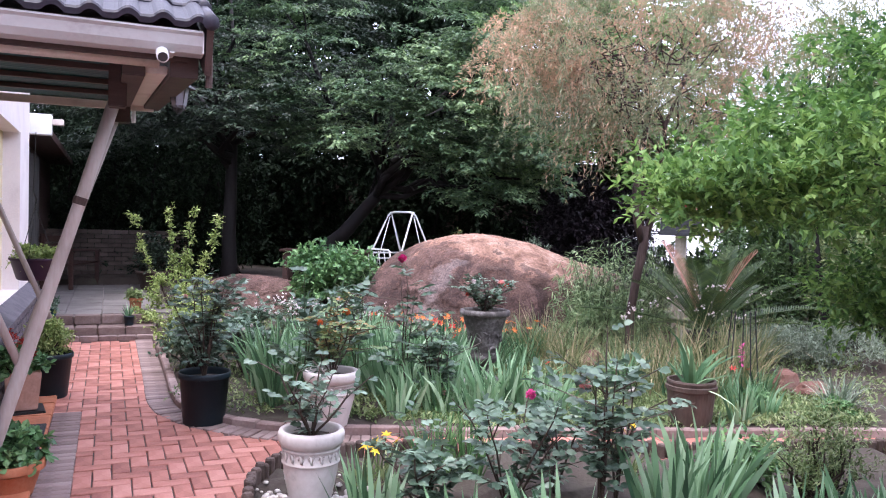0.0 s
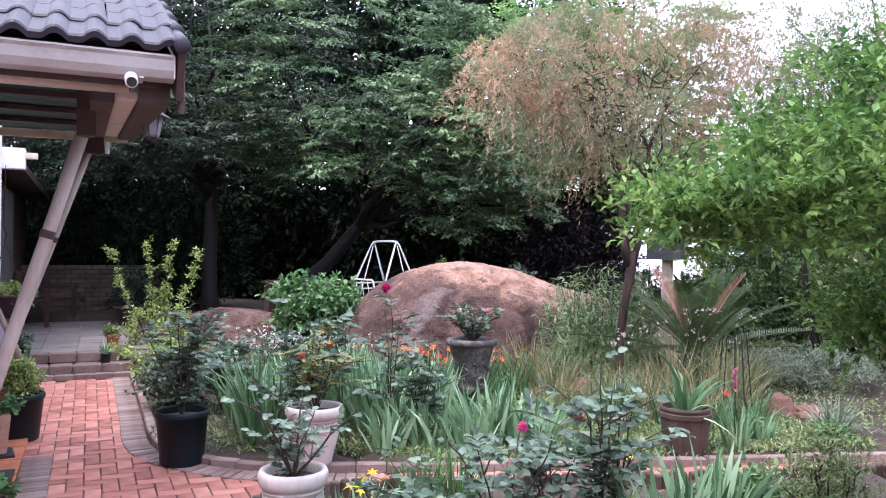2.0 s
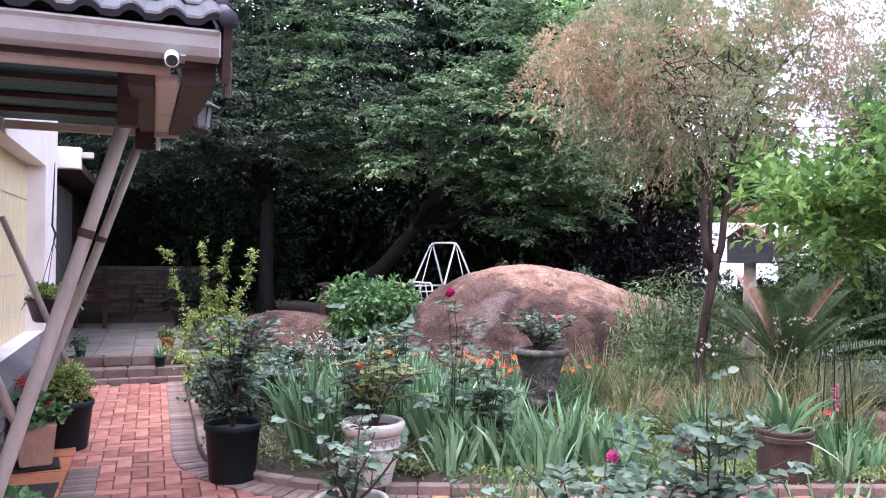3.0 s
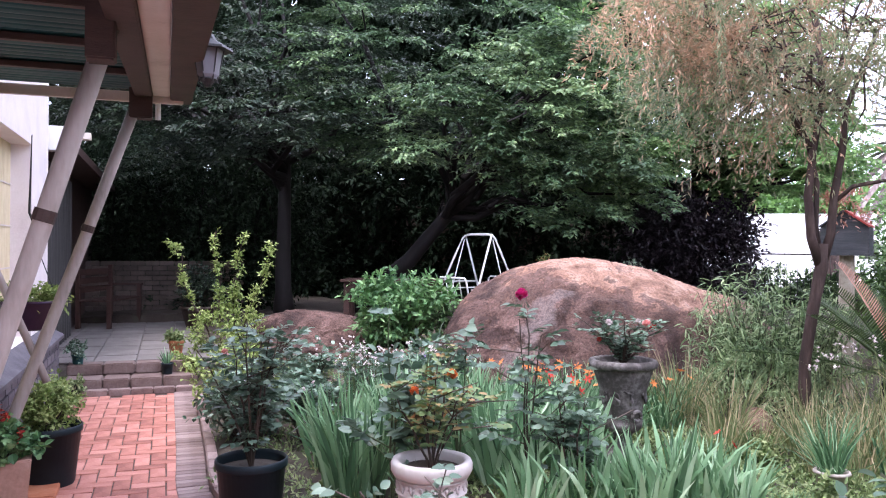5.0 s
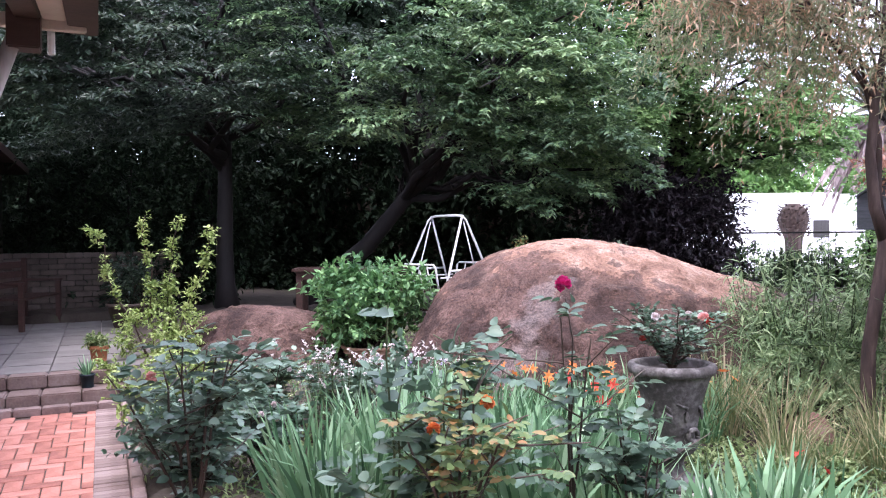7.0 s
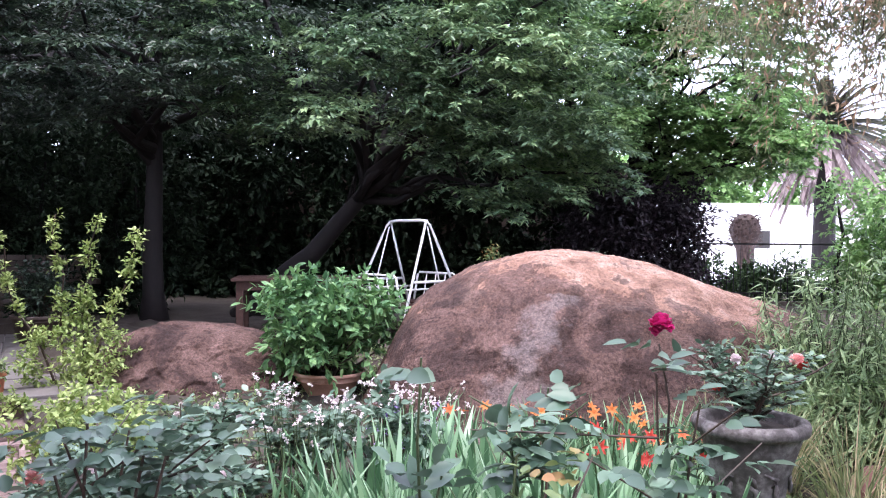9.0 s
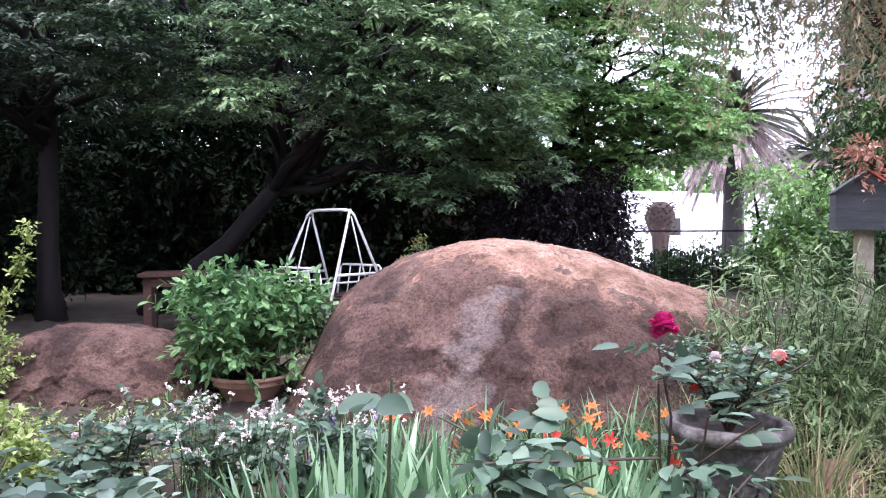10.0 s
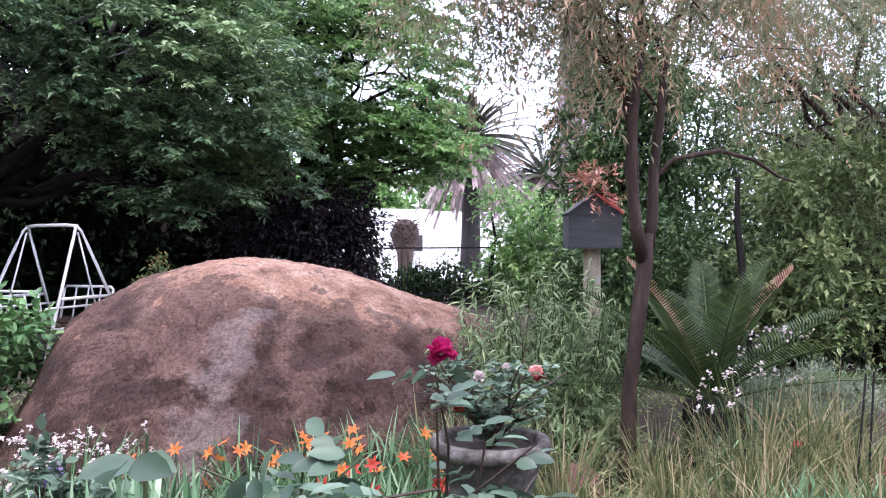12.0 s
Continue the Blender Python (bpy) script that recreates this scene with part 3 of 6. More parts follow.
def build_canopy():
    """The tiled canopy over the stoep: gutter, beams, green sheets, tiles."""
    roof = tagged(new("roof"), "slate-blue concrete tile canopy roof over the paving", "roof", kind="structure")
    roof.matrix_world = HOUSE
    p = radians(24)
    c, s = math.cos(p), math.sin(p)
    y0, z0 = -6.5, 2.375
    deckm = Matrix.Translation((0, y0, z0)) @ Matrix.Rotation(p, 4, "X")
    under = box(-4.0, 0.02, 0.02, 3.3, -0.05, -0.01)
    under.transform(deckm)
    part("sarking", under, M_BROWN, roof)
    # one tile: a flat pan and a raised roll, thick at the nose
    n = 21
    u = np.linspace(0, 0.3, n)
    h = 0.012 + 0.03 * np.maximum(0, np.sin(((u % 0.15) - 0.055) / 0.095 * np.pi)) * ((u % 0.15) > 0.055)
    g = Geo()
    top = np.stack([np.stack([u, np.full(n, yy), h + zz], 1) for yy, zz in ((0.0, -0.022), (0.0, 0.004), (0.012, 0.012), (0.36, 0.0))], 0)
    i, j = np.meshgrid(np.arange(3), np.arange(n - 1), indexing="ij")
    g.add(top, np.stack([i * n + j, i * n + j + 1, (i + 1) * n + j + 1, (i + 1) * n + j], -1))
    tile = g.mesh("tile", M_ROOF, False)
    for r in range(9):
        for k in range(13):
            ob = part("tile", tile, M_ROOF, roof)
            ob.matrix_local = deckm @ pose(0.06 - 0.3 * (k + 1) + 0.01 * math.sin(7 * k + r), -0.02 + 0.315 * r, 0.012 * (r > 0) + 0.016, 1.6, 0, 0.8 * math.sin(3 * k + 5 * r))
    verge = Geo()
    for r in range(9):
        tube(verge, [tuple(deckm @ Vector((0.06, -0.05 + 0.315 * r, 0.045))), tuple(deckm @ Vector((0.06, 0.3 + 0.315 * r, 0.03)))], [0.036, 0.03], 10)
    part("verge_roll", verge, M_ROOF, roof, smooth=True)
    bar = box(0.045, 0.075, -0.03, 3.2, -0.2, 0.03)
    bar.transform(deckm)
    part("barge_board", bar, M_BROWN, roof)
    gut = thing("gutter", "cream painted box gutter under the tiles", "gutter", HOUSE)
    prof = [(-6.40, 2.366), (-6.51, 2.366), (-6.52, 2.355), (-6.505, 2.343), (-6.495, 2.3), (-6.47, 2.27), (-6.39, 2.265), (-6.385, 2.36), (-6.395, 2.36), (-6.395, 2.275), (-6.465, 2.28), (-6.485, 2.305), (-6.495, 2.357), (-6.40, 2.359)]
    g = Geo()
    k = len(prof)
    v = [[(x, y, z) for y, z in prof] for x in (-4.0, 0.03)]
    g.add(v, [(i, i + 1, k + i + 1, k + i) for i in range(k - 1)])
    part("channel", g, M_GUTTER, gut)
    part("end_cap", box(0.03, 0.036, -6.505, -6.39, 2.265, 2.36), M_GUTTER, gut)
    part("bracket_strap", box(-0.11, -0.09, -6.51, -6.385, 2.255, 2.262), M_GUTTER, gut)
    pipe = Geo()
    tube(pipe, [(0.062, -6.42, 2.33), (0.07, -6.42, 2.25), (0.07, -6.41, 2.13)], [0.016] * 3, 10)
    part("outlet_pipe", pipe, M_BROWN, gut, "dark brown outlet pipe")
    frame_ = thing("canopy_frame", "dark brown timber beams carrying the canopy", "beam", HOUSE)
    part("fascia", box(-4.0, -0.02, -6.38, -6.35, 2.245, 2.42, 0.004), M_BROWN, frame_)
    tub = Geo()
    tube(tub, [(-4.0, -6.26, 2.26), (-0.14, -6.26, 2.26)], [0.033, 0.033], 12)
    part("rail", tub, M_CREAM, frame_, "cream painted front rail", True)
    part("front_beam", box(-4.0, -0.1, -6.33, -6.23, 2.285, 2.4, 0.005), M_BROWN, frame_)
    part("post_bracket", box(-0.36, -0.27, -5.72, -5.62, 2.1, 2.38, 0.006), M_BROWN, frame_)
    part("post_bracket", box(-0.33, -0.2, -3.42, -3.3, 2.27, 2.56, 0.006), M_BROWN, frame_)
    part("side_beam", rising(box(-0.3, -0.2, -6.25, -3.1, 2.18, 2.3, 0.005)), M_BROWN, frame_)
    part("side_board", rising(box(-0.198, -0.1, -6.22, -3.1, 2.2, 2.24, 0.005)), M_CREAM, frame_, "cream painted soffit board")
    part("side_beam", rising(box(-0.098, 0.03, -6.34, -3.08, 2.18, 2.34, 0.005)), M_BROWN, frame_)
    part("end_rail", rising(box(-4.0, -0.02, -3.3, -3.24, 2.25, 2.31, 0.005), fall=0.045), M_CREAM, frame_)
    g = Geo()
    tube(g, [(-0.17, -3.16, 2.46), (-0.17, -3.16, 2.3)], [0.017, 0.017], 10)
    part("pipe_stub", g, M_STEEL, frame_, "short white pipe stub")
    ceil = tagged(new("ceiling"), "dark green ribbed sheets under the canopy", "ceiling", kind="structure")
    ceil.matrix_world = HOUSE
    n = 240
    yy = np.linspace(-6.24, -3.3, n)
    zz = 2.325 + 0.045 * (yy + 6.3) + 0.012 * np.sign(np.sin(yy * 2 * np.pi / 0.09)) * 0.3 + 0.004 * np.sin(yy * 70)
    g = Geo()
    v = np.stack([np.stack([np.full(n, -4.0), yy, zz], 1), np.stack([np.full(n, -0.3), yy, zz], 1)], 1)
    k = np.arange(n - 1)
    g.add(v, np.stack([2 * k, 2 * k + 1, 2 * k + 3, 2 * k + 2], 1))
    ob = new("sheet", g.mesh("sheet", M_GREEN))
    ob.parent = ceil
    for y in (-5.5, -4.8, -4.1):
        bat = part("batten", rising(box(-4.0, -0.3, y, y + 0.05, 2.285, 2.315, 0.003), fall=0.045), M_BROWN, ceil)
    # struts
    for y, lab in ((-5.55, "front"), (-3.37, "back")):
        st = thing("awning_strut", "weathered round wooden strut propping the canopy against the plinth", "strut", HOUSE, "canopy struts")
        g = Geo()
        line = [(-0.29, y, 2.28), (-0.5, y, 1.57), (-0.85, y, 0.42), (-0.98, y, 0.0)] if lab == "front" else [(-0.29, y, 2.36), (-0.56, y, 1.57), (-0.97, y, 0.42), (-1.06, y, 0.12)]
        tube(g, line, [0.034, 0.033, 0.036, 0.037], 12)
        part("pole", g, M_POLE, st, smooth=True)
        g = Geo()
        tube(g, [(-0.765, y, 0.7), (-1.2, y + 0.02, 1.75)], [0.022, 0.022], 10)
        part("brace", g, M_POLE, st, smooth=True)
        g = Geo()
        tube(g, [(line[1][0] + 0.013, y, 1.62), (line[1][0] + 0.001, y, 1.58)], [0.037, 0.037], 12)
        part("band", g, M_BROWN, st)
    lamp = thing("lantern", "dark metal carriage lantern with a white glass, hung under the eave", "lantern", HOUSE @ pose(0.05, -4.97, 2.18))
    k = 6
    glass = part("glass", lathe([(0.03, 0.03), (0.045, 0.05), (0.062, 0.16), (0.055, 0.165)], k), M_GLASS, lamp)
    part("cap", lathe([(0.0, 0.235), (0.02, 0.225), (0.035, 0.2), (0.1, 0.165), (0.104, 0.155), (0.06, 0.158)], k), M_IRON, lamp)
    for a in range(6):
        g = Geo()
        q = a * math.pi / 3
        tube(g, [(0.034 * math.cos(q), 0.034 * math.sin(q), 0.02), (0.066 * math.cos(q), 0.066 * math.sin(q), 0.165)], [0.004, 0.004], 5)
        part("rib", g, M_IRON, glass)
    part("base", lathe([(0.0, 0.0), (0.012, 0.0), (0.02, 0.015), (0.038, 0.03), (0.036, 0.036), (0, 0.036)], 12), M_IRON, lamp)
    g = Geo()
    tube(g, [(0, 0, 0.23), (-0.01, 0.0, 0.29), (-0.06, 0, 0.3), (-0.06, 0.0, 0.27)], [0.005] * 4, 6)
    part("hook", g, M_IRON, lamp)
    cctv = thing("security_camera", "small white bullet security camera below the gutter", "camera", HOUSE @ pose(-0.14, -6.47, 2.25))
    g = Geo()
    tube(g, [(0, 0.07, 0.03), (0, 0.0, 0.01), (0, -0.06, -0.02)], [0.027, 0.027, 0.027], 14)
    part("body", g, M_STEEL, cctv, smooth=True)
    part("lens", Geo().add(*[lathe([(0.0, 0.0), (0.021, 0.0), (0.021, 0.004), (0, 0.004)], 14).v[0], lathe([(0.0, 0.0), (0.021, 0.0), (0.021, 0.004), (0, 0.004)], 14).q[0]]), M_IRON, cctv).matrix_local = pose(0, -0.061, -0.02, 113)
    part("arm", box(-0.012, 0.012, 0.02, 0.07, 0.03, 0.09, 0.003), M_STEEL, cctv)


build_canopy()


def build_deck():
    deck = tagged(new("deck"), "raised tiled terrace at the top of two stone steps", "terrace", kind="structure")
    deck.matrix_world = HOUSE
    part("slab", box(-1.75, 1.2, 0.62, 7.0, -0.05, 0.235), M_CONC, deck)
    for i in range(6):
        for j in range(13):
            y = 0.62 + 0.45 * j + (0.004 if j else 0)
            part("tile", box(-1.7 + 0.43 * i, -1.7 + 0.43 * i + 0.422, y, y + (0.441 if j else 0.437), 0.236, 0.262 + 0.002 * math.sin(5 * i + 3 * j), 0.004), M_TILE, deck)
    steps = thing("stone_steps", "two low worn stone steps up to the terrace", "steps", HOUSE)
    for z0, z1, y0 in ((0.0, 0.145, 0.13), (0.145, 0.26, 0.42)):
        x = -1.08
        k = 0
        while x < 0.15:
            w = 0.3 + 0.06 * math.sin(4 * k + 9 * z1)
            part("stone", box(x, min(x + w, 0.2), y0, 0.618, z0 + 0.002, z1 + 0.004 * math.sin(3 * k), 0.012), M_STEP, steps)
            x += w + 0.008
            k += 1
    x = -1.08
    for k in range(6):
        part("brick", box(x, x + 0.205, 0.0, 0.125, -0.01, 0.055, 0.008), M_EDGE, steps)
        x += 0.213
    back = tagged(new("wall_terrace"), "low old brick wall closing the terrace", "wall", kind="structure")
    back.matrix_world = HOUSE
    for r in range(11):
        x = -1.7 - (0.12 if r % 2 else 0)
        while x < 1.0:
            part("brick", box(x, x + 0.235, 6.4, 6.52, 0.262 + 0.088 * r, 0.262 + 0.088 * r + 0.079, 0.005), M_WALLB, back)
            x += 0.245


build_deck()


# ---- furniture ----
def bench(m):
    b = thing("garden_bench", "dark stained slatted wooden bench on the terrace", "bench", m)
    for i in range(5):
        part("seat_slat", box(-0.6, 0.6, -0.22 + 0.095 * i, -0.14 + 0.095 * i, 0.40, 0.425, 0.004), M_WOOD, b)
    for i in range(3):
        part("back_slat", box(-0.6, 0.6, 0.27 + 0.02 * i, 0.295 + 0.02 * i, 0.52 + 0.13 * i, 0.61 + 0.13 * i, 0.004), M_WOOD, b)
    for x in (-0.58, 0.52):
        part("leg", box(x, x + 0.06, -0.22, -0.16, 0, 0.6, 0.005), M_WOOD, b)
        part("leg", box(x, x + 0.06, 0.24, 0.3, 0, 0.92, 0.005), M_WOOD, b)
        part("armrest", box(x - 0.005, x + 0.065, -0.24, 0.3, 0.6, 0.63, 0.006), M_WOOD, b)


bench(HOUSE @ pose(-0.9, 4.6, 0.264, 0, 0, 70))


def table(m):
    t = thing("garden_table", "dark red-brown wooden table under the trees", "table", m)
    for i in range(5):
        part("top_board", box(-0.75, 0.75, -0.36 + 0.146 * i, -0.36 + 0.14 + 0.146 * i, 0.7, 0.735, 0.004), M_WOOD, t)
    part("apron", box(-0.7, 0.7, -0.32, -0.295, 0.6, 0.7), M_WOOD, t)
    part("apron", box(-0.7, 0.7, 0.295, 0.32, 0.6, 0.7), M_WOOD, t)
    for x in (-0.7, 0.62):
        for y in (-0.32, 0.24):
            part("leg", box(x, x + 0.08, y, y + 0.08, 0, 0.7, 0.005), M_WOOD, t)


table(pose(-3.12, 14.85, 0.3, 0, 0, 8))


def swing(m):
    s = thing("swing_seat", "white tubular steel garden swing with two facing seats", "swing", m)

    def bar(name, pts, r=0.02, label=""):
        g = Geo()
        tube(g, pts, [r] * len(pts), 10)
        return part(name, g, M_STEEL, s, label, True)

    w, h, f, o = 0.33, 1.38, 0.6, 0.2
    bar("top_bar", [(-w, 0, h), (-w * 0.6, 0, h + 0.012), (w * 0.6, 0, h + 0.012), (w, 0, h)], 0.018)
    for x in (-w, w):
        d = math.copysign(o, x)
        for y in (-f, f):
            bar("leg", [(x - d * 0.08, 0, h), (x + d * 0.06, y * 0.06, h - 0.045), (x + d * 0.16, y * 0.16, h - 0.18), (x + d, y, 0.0)], 0.0155)
            bar("hanger", [(x * 0.96, y * 0.03, h - 0.06), (x * 0.96, y * 0.5, 0.4)], 0.009)
        bar("side_rail", [(x + d * 0.5, -f * 0.5, 0.69), (x + d * 0.5, f * 0.5, 0.69)], 0.016)
        bar("arm_rail", [(x * 0.96, -0.36, 0.6), (x * 0.96, 0.36, 0.6)], 0.011)
        bar("arm_rail", [(x * 0.96, -0.3, 0.4), (x * 0.96, 0.3, 0.4)], 0.011)
    for y in (-1, 1):
        bar("back_rail", [(-w, y * 0.4, 0.42), (-w, y * 0.46, 0.74), (-w * 0.9, y * 0.465, 0.765), (w * 0.9, y * 0.465, 0.765), (w, y * 0.46, 0.74), (w, y * 0.4, 0.42)], 0.014)
        for x in (-0.5, 0, 0.5):
            bar("back_bar", [(x * w, y * 0.4, 0.42), (x * w, y * 0.465, 0.765)], 0.008)
        for k in range(3):
            yy = y * (0.14 + 0.1 * k)
            part("seat_slat", box(-w, w, yy - 0.042, yy + 0.042, 0.412, 0.43, 0.004), M_WOOD, s, "red-brown seat slat")
    part("floor_board", box(-w, w, -0.2, 0.2, 0.14, 0.16, 0.004), M_WOOD, s)
    for x in (-w, w):
        bar("floor_hanger", [(x * 0.96, 0, 0.4), (x * 0.96, 0, 0.15)], 0.009)


swing(pose(-1.885, 14.955, 0.31, 0, 0, -46))


# ---- boulders ----
def rock_material():
    """Pink granite: tan where rain washes it, dark lichenous stains that also carry the shade of the face and left
    flank, one pale grey run of water.
    """
    m, n, l, p = material("pink_granite", 0.88, 0, 0.25)
    tc = n.new("ShaderNodeTexCoord")

    def noise_node(scale, detail, rough=0.62, dist=0.0):
        nd = n.new("ShaderNodeTexNoise")
        nd.inputs["Scale"].default_value, nd.inputs["Detail"].default_value, nd.inputs["Roughness"].default_value = scale, detail, rough
        nd.inputs["Distortion"].default_value = dist
        l.new(tc.outputs["Object"], nd.inputs["Vector"])
        return nd.outputs["Fac"]

    def calc(op, a, b=None, c=None):
        nd = n.new("ShaderNodeMath")
        nd.operation = op
        for k, v in enumerate((a, b, c)):
            if v is None:
                continue
            if isinstance(v, (int, float)):
                nd.inputs[k].default_value = v
            else:
                l.new(v, nd.inputs[k])
        return nd.outputs[0]

    def blend(fac, a, b, mode="MIX"):
        nd = n.new("ShaderNodeMix")
        nd.data_type, nd.blend_type = "RGBA", mode
        for key, v in (("Factor", fac), ("A", a), ("B", b)):
            if isinstance(v, (int, float)):
                nd.inputs[key].default_value = v
            elif isinstance(v, tuple):
                nd.inputs[key].default_value = (*v, 1)
            else:
                l.new(v, nd.inputs[key])
        return nd.outputs["Result"]

    big, mid, fine, speck = noise_node(0.9, 5, 0.6, 0.6), noise_node(5, 10), noise_node(42, 8, 0.7), noise_node(140, 3)
    patch = noise_node(1.7, 8, 0.6, 1.2)
    xyz = n.new("ShaderNodeSeparateXYZ")
    l.new(tc.outputs["Object"], xyz.inputs["Vector"])
    base = ramp(n, [(0.34, (0.17, 0.097, 0.072)), (0.5, (0.31, 0.182, 0.136)), (0.66, (0.44, 0.31, 0.25))])
    l.new(mid, base.inputs["Fac"])
    # Noise gives the patches; the z and x terms paint face and flank shade.
    lichen_shade = calc("ADD", calc("MULTIPLY_ADD", xyz.outputs["X"], -0.1, calc("MULTIPLY", big, 1.5)), calc("MULTIPLY_ADD", xyz.outputs["Z"], -0.55, calc("MULTIPLY_ADD", mid, 1.0, -0.25)))
    stain_shade = ramp(n, [(0.36, (0, 0, 0)), (0.385, (0.7, 0.7, 0.7)), (0.6, (0.97, 0.97, 0.97))])
    l.new(lichen_shade, stain_shade.inputs["Fac"])
    dark = ramp(n, [(0.38, (0.03, 0.018, 0.017)), (0.476, (0.06, 0.035, 0.031)), (0.492, (0.086, 0.051, 0.044)), (0.62, (0.155, 0.096, 0.083))])
    l.new(calc("MULTIPLY_ADD", patch, 0.7, calc("MULTIPLY_ADD", mid, 0.2, calc("MULTIPLY", fine, 0.1))), dark.inputs["Fac"])
    col = blend(stain_shade.outputs["Color"], base.outputs["Color"], dark.outputs["Color"])
    run = calc("ABSOLUTE", calc("ADD", calc("MULTIPLY_ADD", xyz.outputs["Z"], -0.55, xyz.outputs["X"]), calc("MULTIPLY_ADD", mid, 0.7, 0.93)))
    low = calc("MULTIPLY", calc("LESS_THAN", xyz.outputs["Z"], calc("MULTIPLY_ADD", big, 0.6, 0.75)), 1.0)
    wet = ramp(n, [(0.04, (0.5, 0.5, 0.5)), (0.11, (0.34, 0.34, 0.34)), (0.17, (0, 0, 0))])
    l.new(run, wet.inputs["Fac"])
    col = blend(calc("MULTIPLY", wet.outputs["Color"], low), col, (0.2, 0.168, 0.165))
    grain = ramp(n, [(0.36, (0.6, 0.58, 0.58)), (0.5, (1, 1, 1)), (0.64, (1.35, 1.31, 1.29))])
    l.new(fine, grain.inputs["Fac"])
    col = blend(1.0, col, grain.outputs["Color"], "MULTIPLY")
    dots = ramp(n, [(0.33, (0.55, 0.55, 0.55)), (0.45, (1, 1, 1)), (0.66, (1.25, 1.25, 1.25))])
    l.new(speck, dots.inputs["Fac"])
    col = blend(1.0, col, dots.outputs["Color"], "MULTIPLY")
    l.new(col, p.inputs["Base Color"])
    bp = n.new("ShaderNodeBump")
    bp.inputs["Strength"].default_value, bp.inputs["Distance"].default_value = 1.0, 0.06
    l.new(calc("MULTIPLY_ADD", fine, 0.4, mid), bp.inputs["Height"])
    l.new(bp.outputs["Normal"], p.inputs["Normal"])
    return m


M_ROCK = rock_material()


def boulder(label, cx, cy, heights, reach, deep_front, deep_back, seed, z0):
    """A weathered whaleback: a long ridge line, a gently falling top, a steeper broken face with shed plates."""
    nu, nv = 300, 190
    left, right = reach
    u = np.linspace(-left, right, nu)
    knots = np.linspace(-left, right, len(heights))
    h = np.interp(u, knots, heights)
    for _ in range(60):
        h[1:-1] = h[1:-1] * 0.5 + (h[:-2] + h[2:]) * 0.25
    a = np.abs(2 * (u + left) / (left + right) - 1)
    w = np.clip(1 - a ** 3.2, 0, 1) ** 0.5
    v = np.linspace(0, np.pi, nv)
    cv = np.cos(v)
    d = np.sign(cv) * np.abs(cv) ** 0.85
    P = np.zeros((nu, nv, 3))
    P[..., 0] = cx + u[:, None]
    P[..., 1] = cy - d[None] * w[:, None] * np.where(cv > 0, deep_front, deep_back)[None]
    P[..., 2] = z0 + h[:, None] * (1 - np.abs(d) ** 2.4)[None]
    N = np.stack([np.zeros(nv), -cv, np.sin(v) * 0.9], 1)
    for i in range(nu):
        for j in range(nv):
            q = Vector(P[i, j]) + Vector((seed, 0, 0))
            face = max(0.0, cv[j])
            big = noise.fractal(q * 0.8, 1.0, 2.0, 3) * 0.06
            fine = noise.fractal(q * 3.5, 0.75, 2.1, 6) * 0.02
            plate = noise.fractal(Vector((q.x * 0.62 + 5 + 0.5 * q.z, q.y * 0.6, q.z * 0.8 - 0.25 * q.x)), 0.7, 2.3, 5) * 2.3
            low = math.floor(plate)
            shed = low + min(1.0, (plate - low) * 14) - plate
            crack = max(0.0, 1 - abs(noise.noise(Vector((q.x * 0.8 + q.z * 0.5, q.y * 0.8, q.z * 1.0 - 0.6 * q.x)) + Vector((3, 1, 7)))) * 40)
            off = big * (0.3 + 0.5 * face) + fine + shed * (0.015 + 0.028 * face) - crack * 0.02
            P[i, j] += N[j] * off
    i, j = np.meshgrid(np.arange(nu - 1), np.arange(nv - 1), indexing="ij")
    g = Geo().add(P, np.stack([i * nv + j, (i + 1) * nv + j, (i + 1) * nv + j + 1, i * nv + j + 1], -1))
    ob = new("boulder", g.mesh("boulder", M_ROCK, True))
    return tagged(ob, label, "boulder")


boulder("huge rounded pink granite boulder with grey water streaks", 0.0, 12.2, (0.0, 0.98, 1.24, 1.38, 1.36, 1.26, 1.06, 0.93, 0.6, 0.0), (2.2, 2.3), 1.75, 1.9, 0.0, 0.02)
boulder("low rounded brown granite boulder beside the terrace", -3.6, 12.9, (0.0, 0.5, 0.62, 0.6, 0.55, 0.4, 0.0), (1.15, 1.15), 0.9, 0.9, 11.0, 0.1)


# ---- pots ----
def pot_soil(parent, r, z):
    part("soil", lathe([(0.0, z), (r * 0.5, z + 0.008), (r, z)], 20, 0.02), M_SOIL, parent)


def round_pot(name, label, m, r_top, r_base, h, mat, rim=0.02, rimh=0.04, group="", seg=36):
    t = thing(name, label, "flower pot", m, group)
    body = part("body", lathe([(0, 0), (r_base * 0.97, 0), (r_base, 0.01), (r_top - rim, h - rimh), (r_top - rim * 0.9, h - rimh)], seg), mat, t, smooth=True)
    part("rim", lathe([(r_top - rim, h - rimh), (r_top - 0.003, h - rimh + 0.002), (r_top, h - rimh + 0.006), (r_top, h - 0.008), (r_top - 0.006, h), (r_top - rim * 0.8, h), (r_top - rim - 0.002, h - 0.02), (r_top - rim - 0.006, h - 0.07)], seg), mat, body, smooth=True)
    pot_soil(t, r_top - rim - 0.003, h - 0.055)
    return t


